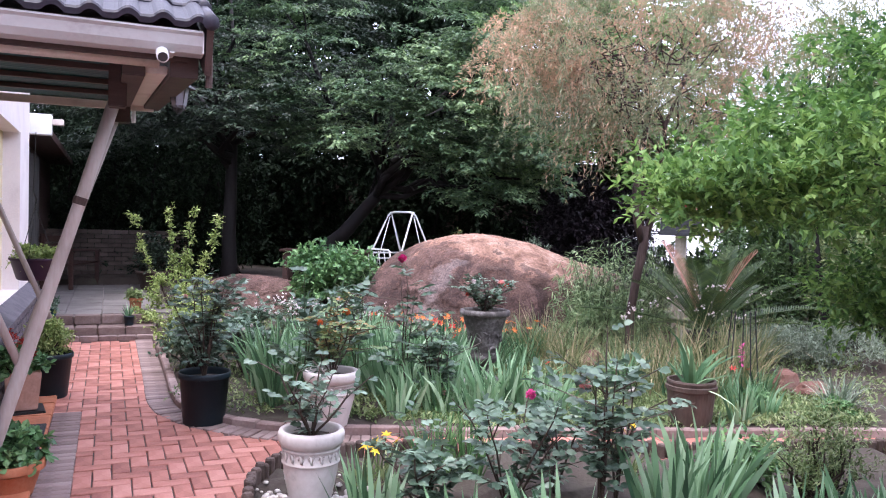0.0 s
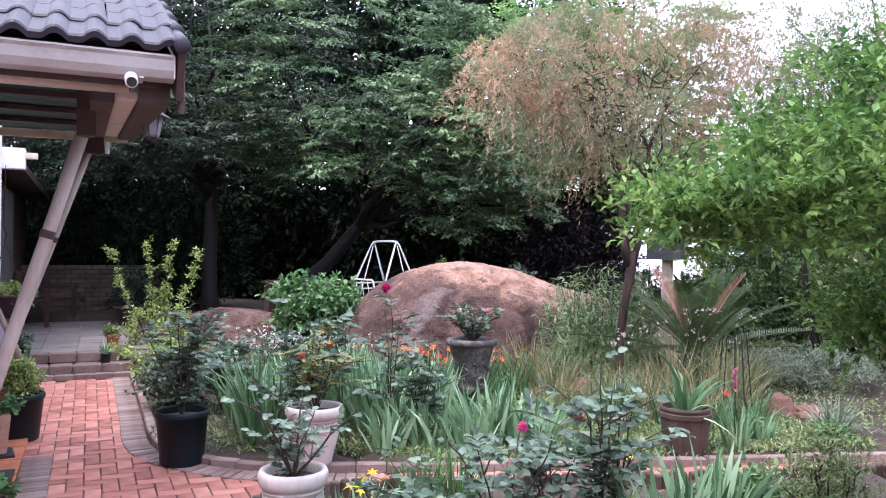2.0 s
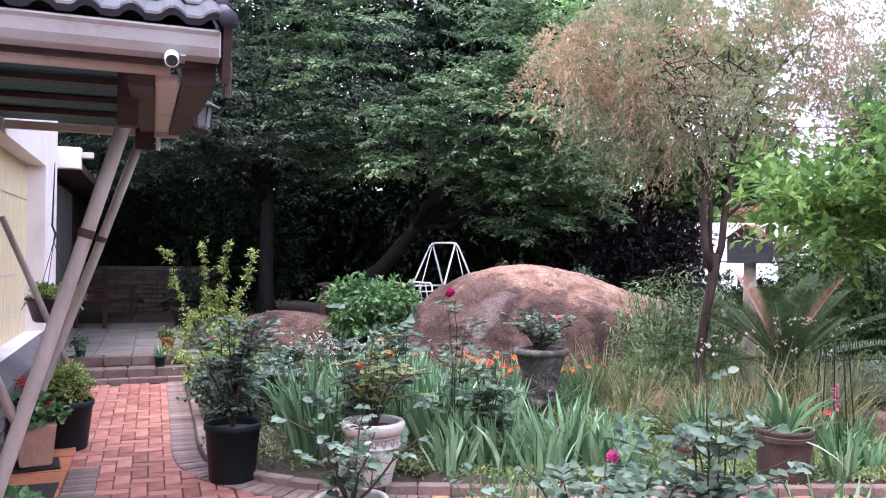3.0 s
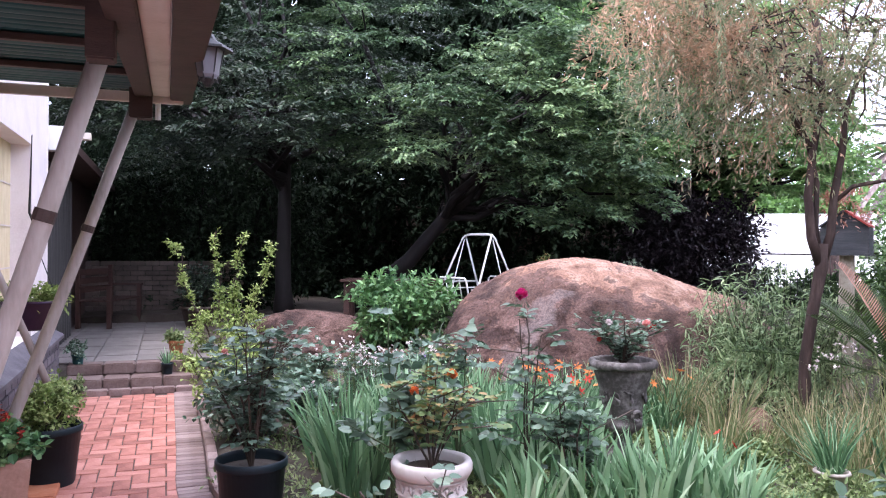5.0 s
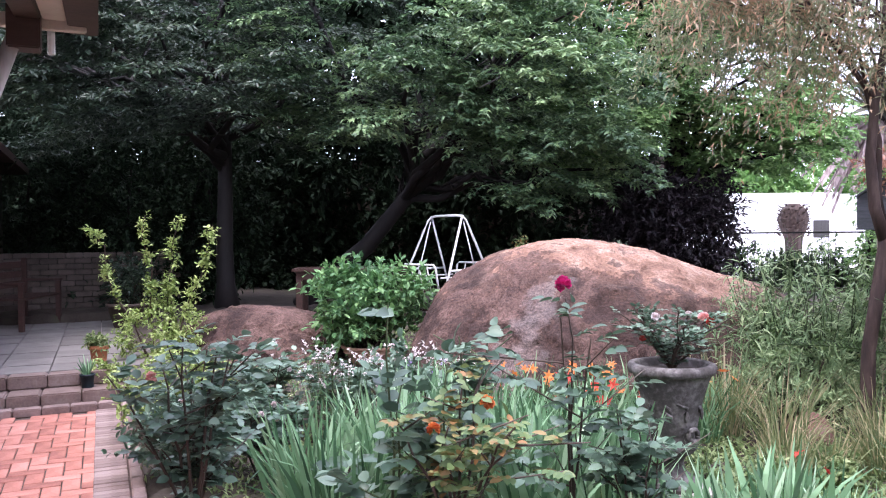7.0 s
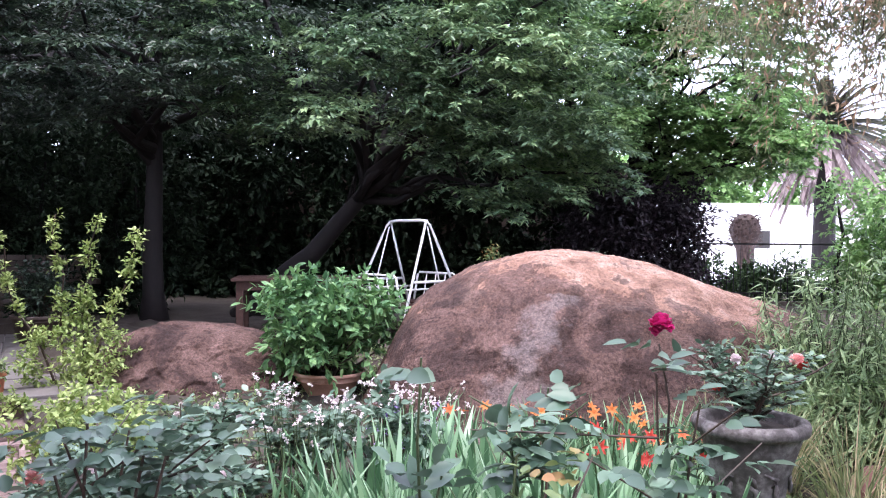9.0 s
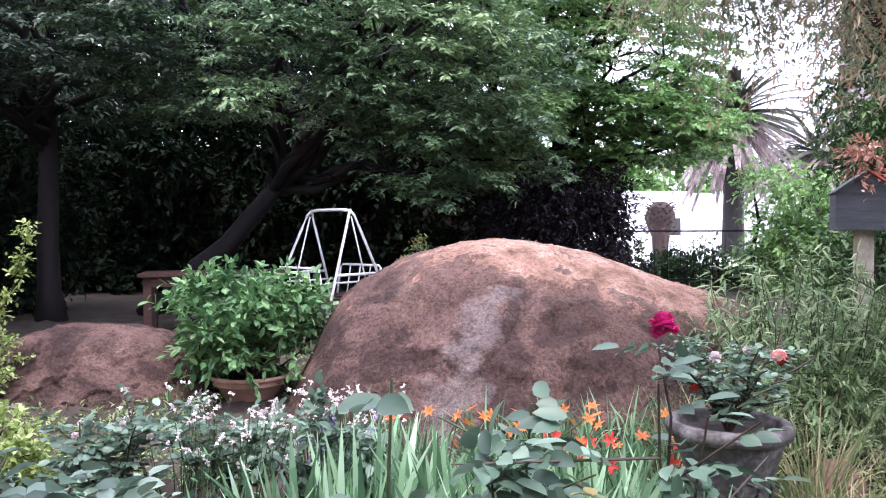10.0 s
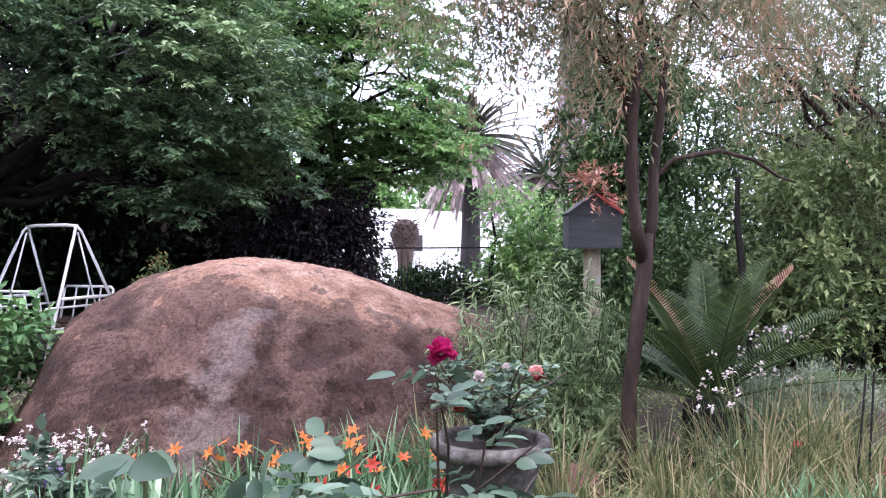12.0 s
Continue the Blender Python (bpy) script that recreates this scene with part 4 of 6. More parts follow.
def white_pot(m, h, s=1.0):
    t = thing("stone_pot", "whitewashed round stone pot with a carved band and thick rim", "flower pot", m @ Matrix.Diagonal((s, s, 1, 1)), "whitewashed pots")
    body = part("body", lathe([(0, 0), (0.115, 0), (0.12, 0.015), (0.135, 0.08), (0.165, 0.2), (0.172, h * 0.72), (0.168, h - 0.08)], 40, 0.004), M_WPOT, t, smooth=True)
    part("band", lathe([(0.17, h * 0.60), (0.179, h * 0.605), (0.179, h * 0.62), (0.172, h * 0.63), (0.172, h * 0.76), (0.18, h * 0.77), (0.18, h * 0.785), (0.17, h * 0.79)], 40), M_WPOT, body, smooth=True)
    part("rim", lathe([(0.165, h - 0.085), (0.19, h - 0.075), (0.203, h - 0.05), (0.204, h - 0.02), (0.195, h - 0.002), (0.175, h), (0.16, h - 0.01), (0.155, h - 0.07)], 40, 0.003), M_WPOT, t, smooth=True)
    for k in range(18):
        a = 2 * math.pi * k / 18
        g = Geo()
        tube(g, [(0.172 * math.cos(a + q * 0.16), 0.172 * math.sin(a + q * 0.16), h * 0.695 + 0.022 * math.sin(q * math.pi * 2)) for q in np.linspace(0, 1.4, 8)], [0.003, 0.006, 0.008, 0.008, 0.006, 0.006, 0.004, 0.002], 5)
        part("scroll", g, M_WPOT, body, smooth=True)
    pot_soil(t, 0.158, h - 0.05)
    return t


round_pot("planter_pot", "large black plastic nursery pot on the paving edge", pose(-2.225, 7.5, 0.002), 0.19, 0.15, 0.386, M_BLACKPOT, 0.012, 0.045, "black pots")
round_pot("planter_pot", "black plastic nursery pot by the plinth", pose(-3.8, 8.03, 0.002), 0.205, 0.16, 0.37, M_BLACKPOT, 0.012, 0.045, "black pots")
white_pot(pose(-1.24, 7.4, 0.06), 0.4)
white_pot(pose(-0.96, 5.8, 0.05), 0.42, 0.83)


def urn():
    t = thing("garden_urn", "weathered dark stone urn with carved figures and a wide rim", "urn", pose(-0.21, 8.95, 0.11))
    part("foot", lathe([(0, 0), (0.14, 0), (0.145, 0.03), (0.12, 0.05), (0.07, 0.09), (0.06, 0.14), (0.075, 0.17)], 32, 0.006), M_URN, t, smooth=True)
    bowl = part("bowl", lathe([(0.075, 0.17), (0.105, 0.185), (0.13, 0.215), (0.132, 0.25), (0.118, 0.27), (0.124, 0.29), (0.143, 0.4), (0.168, 0.5), (0.19, 0.565), (0.2, 0.6)], 40, 0.008), M_URN, t, smooth=True)
    part("rim", lathe([(0.2, 0.6), (0.225, 0.61), (0.23, 0.635), (0.222, 0.655), (0.2, 0.66), (0.18, 0.65), (0.17, 0.58)], 40, 0.005), M_URN, t, smooth=True)
    for k in range(9):
        a = 2 * math.pi * k / 9 + 0.2
        r = 0.15
        c = Vector((r * math.cos(a), r * math.sin(a), 0.44))
        g = Geo()
        for q in range(4):
            p = c * 1.0 + Vector((-math.sin(a), math.cos(a), 0)) * rng.normal() * 0.02 + Vector((0, 0, -0.07 + 0.045 * q))
            tube(g, [p, p + Vector((-math.sin(a), math.cos(a), 0)) * rng.normal() * 0.015 + Vector((0, 0, 0.03)), p + Vector((-math.sin(a), math.cos(a), 0)) * rng.normal() * 0.025 + Vector((0, 0, 0.055))], [0.007, 0.012, 0.005], 7)
        part("relief", g, M_URN, bowl, smooth=True)
    for a in (-1.0, 2.1):
        g = Geo()
        q = np.linspace(0, 2 * np.pi, 15)
        u = np.array([math.cos(a), math.sin(a), 0])
        tube(g, np.stack([u * (0.132 + 0.02) + np.array([-math.sin(a), math.cos(a), 0]) * 0.032 * math.cos(w) + np.array([0, 0, 0.3 + 0.032 * math.sin(w)]) for w in q]), [0.014] * 15, 8)
        part("ring", g, M_URN, bowl, smooth=True)
    pot_soil(t, 0.172, 0.615)
    pl = thing("plinth_stone", "flat pale stone slab under the urn", "stone slab", pose(-0.21, 8.95, 0.03, 0, 0, 20))
    part("slab", box(-0.2, 0.2, -0.2, 0.2, 0.0, 0.08, 0.015), M_CONC, pl)


urn()
bar = thing("barrel_planter", "dark half-barrel planter with a raised hoop", "flower pot", pose(1.42, 8.02, 0.03))
part("body", lathe([(0, 0), (0.15, 0), (0.155, 0.01), (0.18, 0.29), (0.182, 0.3)], 24, 0.003), M_BARREL, bar)
part("hoop", lathe([(0.18, 0.285), (0.192, 0.29), (0.193, 0.32), (0.183, 0.325)], 24), M_BARREL, bar)
part("rim", lathe([(0.18, 0.32), (0.187, 0.35), (0.182, 0.362), (0.165, 0.362), (0.16, 0.3)], 24, 0.003), M_BARREL, bar)
pot_soil(bar, 0.162, 0.32)
round_pot("concrete_pot", "small grey concrete pot sunk among the plants", pose(0.97, 8.5, 0.04), 0.105, 0.085, 0.17, M_CONC, 0.02, 0.02)
round_pot("clay_pot", "orange terracotta pot on the step beside the shrub", pose(-4.97, 11.85, 0.262), 0.09, 0.065, 0.17, M_TERRA, 0.012, 0.04, "terracotta pots")
round_pot("bowl_planter", "dark brown glazed bowl planter on the terrace", pose(-6.1, 14.7, 0.27), 0.3, 0.2, 0.32, M_BARREL, 0.02, 0.04)
round_pot("small_pot", "small black plastic pot on the step edge", HOUSE @ pose(-0.1, 0.3, 0.147), 0.065, 0.05, 0.12, M_BLACKPOT, 0.008, 0.02, "small step pots")
round_pot("small_pot", "small dark green pot at the end of the step", HOUSE @ pose(-0.98, 0.5, 0.262), 0.065, 0.05, 0.1, M_GREEN, 0.008, 0.02, "small step pots")
round_pot("clay_bowl", "orange terracotta bowl on the paving by the door", pose(-2.64, 5.86, 0.0), 0.18, 0.12, 0.19, M_TERRA, 0.02, 0.05, "terracotta pots")
round_pot("glazed_pot", "small dark blue glazed pot", pose(-2.62, 5.5, 0.0), 0.1, 0.08, 0.14, M_BLUE, 0.01, 0.02)
round_pot("bush_bowl", "wide terracotta bowl holding the glossy bush", pose(-2.4, 12.2, 0.2), 0.3, 0.18, 0.2, M_TERRA2, 0.02, 0.03)
sq = thing("square_pot", "square pale terracotta pot on a dark stand", "flower pot", HOUSE @ pose(-0.93, -3.62, 0.0, 0, 0, 8))
b = bmesh.new()
bmesh.ops.create_cone(b, cap_ends=True, segments=4, radius1=0.14, radius2=0.175, depth=0.28, matrix=Matrix.Translation((0, 0, 0.2)) @ Matrix.Rotation(math.pi / 4, 4, "Z"))
bmesh.ops.bevel(b, geom=b.edges[:], offset=0.008, segments=2, affect="EDGES")
part("body", b, M_TERRA2, sq)
part("stand", box(-0.15, 0.15, -0.15, 0.15, 0.0, 0.055, 0.006), M_IRON, sq)
mat_ = thing("doormat", "thin black rubber doormat on the orange step", "doormat", HOUSE @ pose(-0.95, -4.45, 0.045))
part("pad", box(-0.22, 0.22, -0.32, 0.32, 0.0, 0.012, 0.004), M_MAT, mat_)
ledge = thing("door_step", "polished orange tiled step along the wall", "step", HOUSE)
for k in range(10):
    part("tile", box(-1.09, -0.72, -7.0 + 0.4 * k, -7.0 + 0.4 * k + 0.394, 0.0, 0.04, 0.006), M_TERRA, ledge)
bask = thing("hanging_basket", "deep purple plastic hanging planter on wires", "hanging planter", HOUSE @ pose(-0.9, -3.05, 0.98))
part("bowl", lathe([(0, 0), (0.12, 0), (0.135, 0.015), (0.18, 0.16), (0.192, 0.165), (0.192, 0.18), (0.175, 0.18), (0.165, 0.13)], 28), M_PURPLE, bask, smooth=True)
for a in (0.3, 2.4, 4.5):
    g = Geo()
    tube(g, [(0.155 * math.cos(a), 0.155 * math.sin(a), 0.16), (0, 0, 0.6)], [0.003, 0.003], 5)
    part("wire", g, M_IRON, bask)
g = Geo()
tube(g, [(0, 0, 0.6), (0.012, 0, 0.66), (-0.012, 0, 0.72), (0, 0, 1.2)], [0.006, 0.009, 0.008, 0.003], 6)
part("hook", g, M_IRON, bask)


# ---- plants ----
def clump_blades(name, label, category, x, y, n, h, width, spread, lean, bend, mat, group="", z=None, flowers=None, segs=4):
    t = thing(name, label, category, pose(x, y, ground_z(x, y) - 0.02 if z is None else z), group)
    a, r = rng.uniform(0, 2 * np.pi, n), spread * np.sqrt(rng.uniform(0, 1, n))
    base = np.stack([r * np.cos(a), r * np.sin(a), np.zeros(n)], 1)
    az = a + rng.normal(0, 0.7, n)
    ln = np.abs(rng.normal(0, lean, n)) + 0.03
    fans = 5 if width > 0.025 and n > 80 else 1
    for k in range(fans):
        i = np.argsort(a)[k * n // fans:(k + 1) * n // fans]
        g = Geo()
        blades(g, base[i], np.stack([ln * np.cos(az), ln * np.sin(az)], 1)[i], h * rng.uniform(0.6, 1.12, len(i)), width * rng.uniform(0.7, 1.2, len(i)), np.abs(rng.normal(0, bend, len(i))), segs)
        part("leaf_fan" if fans > 1 else "foliage", g, mat, t)
    if flowers:
        k, fm, fh, size = flowers
        for i in range(k):
            sg = Geo()
            q, rr = rng.uniform(0, 2 * math.pi), spread * (0.4 + rng.uniform(0, 1))
            e = np.array([rr * math.cos(q) * 1.6, rr * math.sin(q) * 1.6, fh * rng.uniform(0.8, 1.15)])
            tube(sg, [(rr * 0.3 * math.cos(q), rr * 0.3 * math.sin(q), 0), e * [0.6, 0.6, 0.6], e], [0.004, 0.0035, 0.003], 4)
            fg = Geo()
            trumpet(fg, e, size)
            flower = fg.mesh("bloom", fm)
            bm_ = bmesh.new()
            bm_.from_mesh(flower)
            bmesh.ops.remove_doubles(bm_, verts=bm_.verts[:], dist=1e-5)
            bm_.to_mesh(flower)
            bm_.free()
            part("bloom", flower, fm, part("stalk", sg, L_STEM, t))
    return t


def trumpet(g, at, size):
    """A six-petalled lily."""
    ax = unit(np.array([rng.normal() * 0.6, rng.normal() * 0.6 - 0.5, 0.8]))
    s = unit(np.cross(ax, [0.3, 0.9, 0.1]))
    t = np.cross(ax, s)
    a = np.arange(6) * np.pi / 3
    d = unit(ax * 0.75 + np.cos(a)[:, None] * s + np.sin(a)[:, None] * t)
    leaves(g, np.repeat(np.array(at)[None], 6, 0), d, np.repeat(ax[None], 6, 0), size, size * 0.42, 0.1, 0.45)


def rosette(g, at, size, layers=4):
    """A full rose bloom: a ball of overlapping petals."""
    n = 46
    d = ball(n)
    d[:, 2] = d[:, 2] * 0.85 + 0.22
    d = unit(d)
    up = unit(np.array([0, 0, 1.0]) - d * 0.4 + 0.2 * ball(n))
    leaves(g, np.array(at, float)[None] + d * size * 0.25, d, up, size * rng.uniform(0.6, 0.85, n), size * 0.95, 0.25, -0.15)


def rose(label, x, y, h, spread, canes, per, mat=None, size=0.045, blooms=(), z=None, group="rose bushes", bare=0.35, cane_mat=None, name="rose_bush"):
    """Thorny canes with leaflets in fives, and some blooms."""
    t = thing(name, label, "rose bush", pose(x, y, ground_z(x, y) - 0.02 if z is None else z), group)
    lg = Geo()
    tips = []
    for c in range(canes):
        sg = Geo()
        a = 2 * math.pi * c / canes + rng.uniform(-0.5, 0.5)
        rr, hh = spread * rng.uniform(0.35, 1.0), h * rng.uniform(0.7, 1.05)
        s = np.linspace(0, 1, 7)
        p = np.stack([np.cos(a) * rr * s ** 1.2, np.sin(a) * rr * s ** 1.2, hh * s], 1) + rng.normal(0, 0.012, (7, 3)) * s[:, None]
        tube(sg, p, np.linspace(0.008, 0.003, 7), 5)
        tips.append(p[-1])
        ends = [p]
        for _ in range(3):
            k = rng.integers(2, 6)
            e = p[k] + np.array([rng.normal() * 0.14, rng.normal() * 0.14, rng.uniform(0.05, 0.16)]) * h * 1.4
            q = np.linspace(p[k], e, 4)
            tube(sg, q, [0.004, 0.0035, 0.003, 0.002], 4)
            ends.append(q)
        part("cane", sg, cane_mat or L_CANE, t)
        for line in ends:
            m = max(3, round(per * 0.62)) if line is p else max(2, round(per * 0.36))
            w = rng.uniform(bare if line is p else 0.2, 1, m)
            f = w * (len(line) - 1)
            i = np.minimum(f.astype(int), len(line) - 2)
            b0 = line[i] + (line[i + 1] - line[i]) * (f - i)[:, None]
            d = ball(m)
            d[:, 2] = np.abs(d[:, 2]) * 0.4
            d = unit(d)
            side = unit(np.cross(d, [0, 0, 1.0]))
            up = unit(np.array([0, 0, 1.0]) + 0.75 * ball(m))
            for off, sd in ((1.6, 0), (1.0, 0.7), (1.0, -0.7), (0.45, 0.8), (0.45, -0.8)):
                leaves(lg, b0 + d * size * 1.25 * off, unit(d * 0.6 + side * sd), up, size * 1.3 * rng.uniform(0.7, 1.2, m), size * 0.84, 0.1, 0.25)
    part("foliage", lg, mat or L_ROSE, t, smooth=True)
    for (bx, by, bz), bm_, bs in blooms:
        g = Geo()
        rosette(g, (bx, by, bz), bs)
        part("bloom", g, bm_, t)
    return t


def shrub(name, label, category, x, y, z, rx, ry, rz, clumps, twigs, per, length, width, mat, droop=0.2, group="", radius=0.3, up=0.3, shell=0.5, trunk=True, stem_mat=None):
    t = thing(name, label, category, pose(x, y, z), group)
    d = ball(clumps) * (shell + (1 - shell) * rng.uniform(0, 1, (clumps, 1)))
    c = d * [rx, ry, rz] + [0, 0, rz]
    g, sg = Geo(), Geo()
    sprays(g, c, radius, twigs, per, length, width, droop, up)
    if trunk:
        for e in c[:: max(1, clumps // 24)]:
            limb(sg, (0, 0, -0.05), e, 0.014, 0.004, 0.0, 5, 4, 0.1)
        tagged(part("branchwork", sg, stem_mat or L_CANE, t), kind="stuff")
    part("foliage", g, mat, t)
    return t


def tree(label, x, y, h_trunk, r, crown, clumps, twigs, per, length, width, mat, bark, radius=0.7, droop=0.35, lean=(0, 0), stems=1, shell=0.35, up=0.15, low=None, limbs=16, name="tree", group="", seg=9, flat=1.0, layered=0.0):
    """A tree: tapered trunk, limbs that reach into the crown, and a crown of leafy sprays."""
    z = ground_z(x, y) - 0.1
    t = thing(name, label, "tree", pose(x, y, z), group)
    tg, g = Geo(), Geo()
    cen = []
    for (cx, cy, cz, rx, ry, rz), part_n in zip(crown, clumps):
        d = ball(part_n) * (shell + (1 - shell) * rng.uniform(0, 1, (part_n, 1)) ** 0.6)
        cen.append(d * [rx, ry, rz] + [cx - x, cy - y, cz - z])
    cen = np.concatenate(cen)
    if low is not None:
        cen = cen[cen[:, 2] > low - z]
    tops = []
    for k in range(stems):
        a = 2 * math.pi * k / max(stems, 1) + 0.6
        o = 0.0 if stems == 1 else 0.11
        top = np.array([lean[0] + o * 2.2 * math.cos(a), lean[1] + o * 2.2 * math.sin(a), h_trunk])
        s = np.linspace(0, 1, 7)[:, None]
        p = top * s + rng.normal(0, 0.03, (7, 3)) * np.sin(np.pi * s)
        if stems > 1:
            p[:, :2] = top[:2] * np.clip((s - 0.42) / 0.58, 0, 1) + lean[0] * 0 + 0.012 * np.array([math.cos(a), math.sin(a)]) + rng.normal(0, 0.012, (7, 2))
        rr = np.linspace(r, r * 0.6, 7)
        rr[0] *= 1.45
        tube(tg, p, rr, 14)
        tops.append(top)
    part("trunk", tg, bark, t, smooth=True)
    pick = cen[rng.permutation(len(cen))[:limbs]]
    for i, e in enumerate(pick):
        top = tops[i % len(tops)]
        st = top * rng.uniform(0.72, 1.0)
        lg = Geo()
        p = limb(lg, st, e, r * 0.42, r * 0.08, -0.12, seg, 5, 0.12)
        for _ in range(3):
            f = p[rng.integers(2, 5)]
            limb(lg, f, f + rng.normal(0, 0.5, 3) * radius, r * 0.14, r * 0.04, 0, 5, 3, 0.15)
        part("limb", lg, bark, t, smooth=True)
    if layered:
        away = cen - [lean[0] * 0.5, lean[1] * 0.5, 0]
        boughs(g, cen, away + np.array([0, -1.2, 0]), layered, length, width, droop, twigs, per)
    else:
        sprays(g, cen, radius, twigs, per, length, width, droop, up, flat, oval=False)
    part("crown", g, mat, t)
    return t


# ---- trees ----
G1 = "dark trees behind the boulder"
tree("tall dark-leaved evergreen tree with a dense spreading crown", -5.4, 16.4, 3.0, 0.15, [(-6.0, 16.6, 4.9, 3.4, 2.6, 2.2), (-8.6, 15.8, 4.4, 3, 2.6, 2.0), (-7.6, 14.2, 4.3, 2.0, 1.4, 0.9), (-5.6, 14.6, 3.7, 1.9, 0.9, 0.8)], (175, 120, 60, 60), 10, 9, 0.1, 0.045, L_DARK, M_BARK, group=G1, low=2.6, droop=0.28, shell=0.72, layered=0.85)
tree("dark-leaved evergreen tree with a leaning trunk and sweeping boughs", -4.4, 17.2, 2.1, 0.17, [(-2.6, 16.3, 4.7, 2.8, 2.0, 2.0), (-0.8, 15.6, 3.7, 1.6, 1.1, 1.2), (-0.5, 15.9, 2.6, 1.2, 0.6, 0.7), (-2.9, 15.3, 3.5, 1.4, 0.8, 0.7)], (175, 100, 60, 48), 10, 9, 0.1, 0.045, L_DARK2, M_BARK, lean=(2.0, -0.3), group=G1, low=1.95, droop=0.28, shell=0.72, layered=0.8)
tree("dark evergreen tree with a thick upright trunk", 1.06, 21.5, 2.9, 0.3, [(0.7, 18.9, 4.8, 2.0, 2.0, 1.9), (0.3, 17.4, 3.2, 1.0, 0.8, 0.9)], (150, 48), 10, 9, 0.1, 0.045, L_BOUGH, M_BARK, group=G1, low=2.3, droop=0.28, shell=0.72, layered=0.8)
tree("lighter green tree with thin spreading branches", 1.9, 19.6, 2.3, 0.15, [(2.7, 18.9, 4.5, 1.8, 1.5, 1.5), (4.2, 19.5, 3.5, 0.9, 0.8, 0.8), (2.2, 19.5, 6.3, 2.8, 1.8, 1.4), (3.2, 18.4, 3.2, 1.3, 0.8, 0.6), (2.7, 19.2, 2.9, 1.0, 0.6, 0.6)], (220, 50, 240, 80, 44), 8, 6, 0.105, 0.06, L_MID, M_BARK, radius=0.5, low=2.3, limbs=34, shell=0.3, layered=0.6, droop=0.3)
# Leaves coloured dark to stand for shade behind the front crowns.
tree("tall tree behind the evergreens, shade put into its leaf colour", -1.5, 25.0, 5.0, 0.25, [(-1.0, 24.5, 7.0, 6.0, 2.5, 2.6), (-9.5, 23.0, 7.0, 5.0, 2.5, 2.6)], (130, 90), 20, 12, 0.16, 0.08, L_SHADE, M_BARK, 0.95, low=3.0)


def weeping_tree():
    """One short trunk that forks at chest height into twisted stems, long reaching limbs, drooping needles."""
    x, y, z = 1.28, 9.93, -0.02
    t = thing("weeping_tree", "feathery tree with browning drooping foliage and twisted stems", "tree", pose(x, y, z))
    g = Geo()
    tube(g, [(-0.1, 0, 0), (-0.055, 0.02, 0.3), (-0.06, 0, 0.7), (-0.005, -0.01, 1.1), (0.05, 0, 1.4), (0.06, 0, 1.58)], [0.07, 0.05, 0.043, 0.043, 0.047, 0.04], 14)
    part("trunk", g, M_BARK2, t, smooth=True)
    ends = []
    for pts, r in ((((0.04, 0, 1.42), (-0.03, -0.02, 1.62), (-0.05, 0, 1.95), (-0.01, 0.02, 2.3), (0.06, 0.03, 2.7), (0.0, 0.0, 3.3)), 0.04),
                   (((0.05, 0.02, 1.45), (0.02, 0.05, 1.7), (0.03, 0.06, 2.05), (-0.04, 0.08, 2.4), (-0.3, 0.12, 2.8), (-0.55, 0.1, 3.2)), 0.026),
                   (((0.06, 0, 1.45), (0.12, 0.02, 1.65), (0.15, 0.04, 1.95), (0.21, 0.05, 2.3), (0.22, 0.02, 2.6), (0.45, 0.05, 3.2)), 0.038)):
        g = Geo()
        p = np.array(pts)
        tube(g, p, np.linspace(r, r * 0.5, 6), 12)
        part("stem", g, M_BARK2, t, smooth=True)
        ends.append(p)
    g = Geo()
    tube(g, [(0.15, 0.04, 1.9), (0.28, 0.02, 2.02), (0.6, -0.02, 2.08), (0.9, 0.0, 2.04), (1.15, 0.04, 1.95), (1.35, 0.08, 1.92)], np.linspace(0.018, 0.008, 6), 8)
    part("limb", g, M_BARK2, t, "long low arching branch", True)
    lobes = ((0.05, 0.15, 3.5, 1.5, 1.3, 0.95, 40), (-0.95, -0.2, 3.25, 0.8, 0.6, 0.35, 13), (1.1, 0.55, 3.5, 1.0, 0.9, 0.7, 9), (0.0, -0.2, 2.75, 1.3, 0.9, 0.22, 9))
    cen = np.concatenate([ball(n) * (0.35 + 0.65 * rng.uniform(0, 1, (n, 1)) ** 0.6) * [rx, ry, rz] + [cx, cy, cz] for cx, cy, cz, rx, ry, rz, n in lobes])
    cen = cen[cen[:, 2] > 2.35]
    for i, e in enumerate(cen[rng.permutation(len(cen))[:24]]):
        st = ends[i % 3][rng.integers(3, 6)]
        lg = Geo()
        p = limb(lg, st, e, 0.011, 0.003, -0.1, 7, 6, 0.14)
        for _ in range(4):
            f = p[rng.integers(2, 6)]
            limb(lg, f, f + rng.normal(0, 0.25, 3), 0.006, 0.002, 0, 4, 3, 0.2)
        part("limb", lg, M_BARK2, t, smooth=True)
    g = Geo()
    sprays(g, cen, 0.46, 22, 24, 0.062, 0.0125, 0.8, 0.1, oval=False)
    part("crown", g, L_WILLOW, t)
    g = Geo()
    sprays(g, np.array([0.15, 0.2, 3.3]) + ball(22) * [1.6, 1.4, 0.7], 0.45, 24, 24, 0.062, 0.012, 0.85, 0.05, oval=False)
    part("inner_foliage", g, L_WILLOWG, t, "greyish green drooping needles")
    g = Geo()
    sprays(g, np.array([[0.52, 1.2, 1.97], [0.74, 1.3, 1.87], [0.64, 1.25, 2.07]]), 0.2, 16, 7, 0.06, 0.02, 0.5, 0.1)
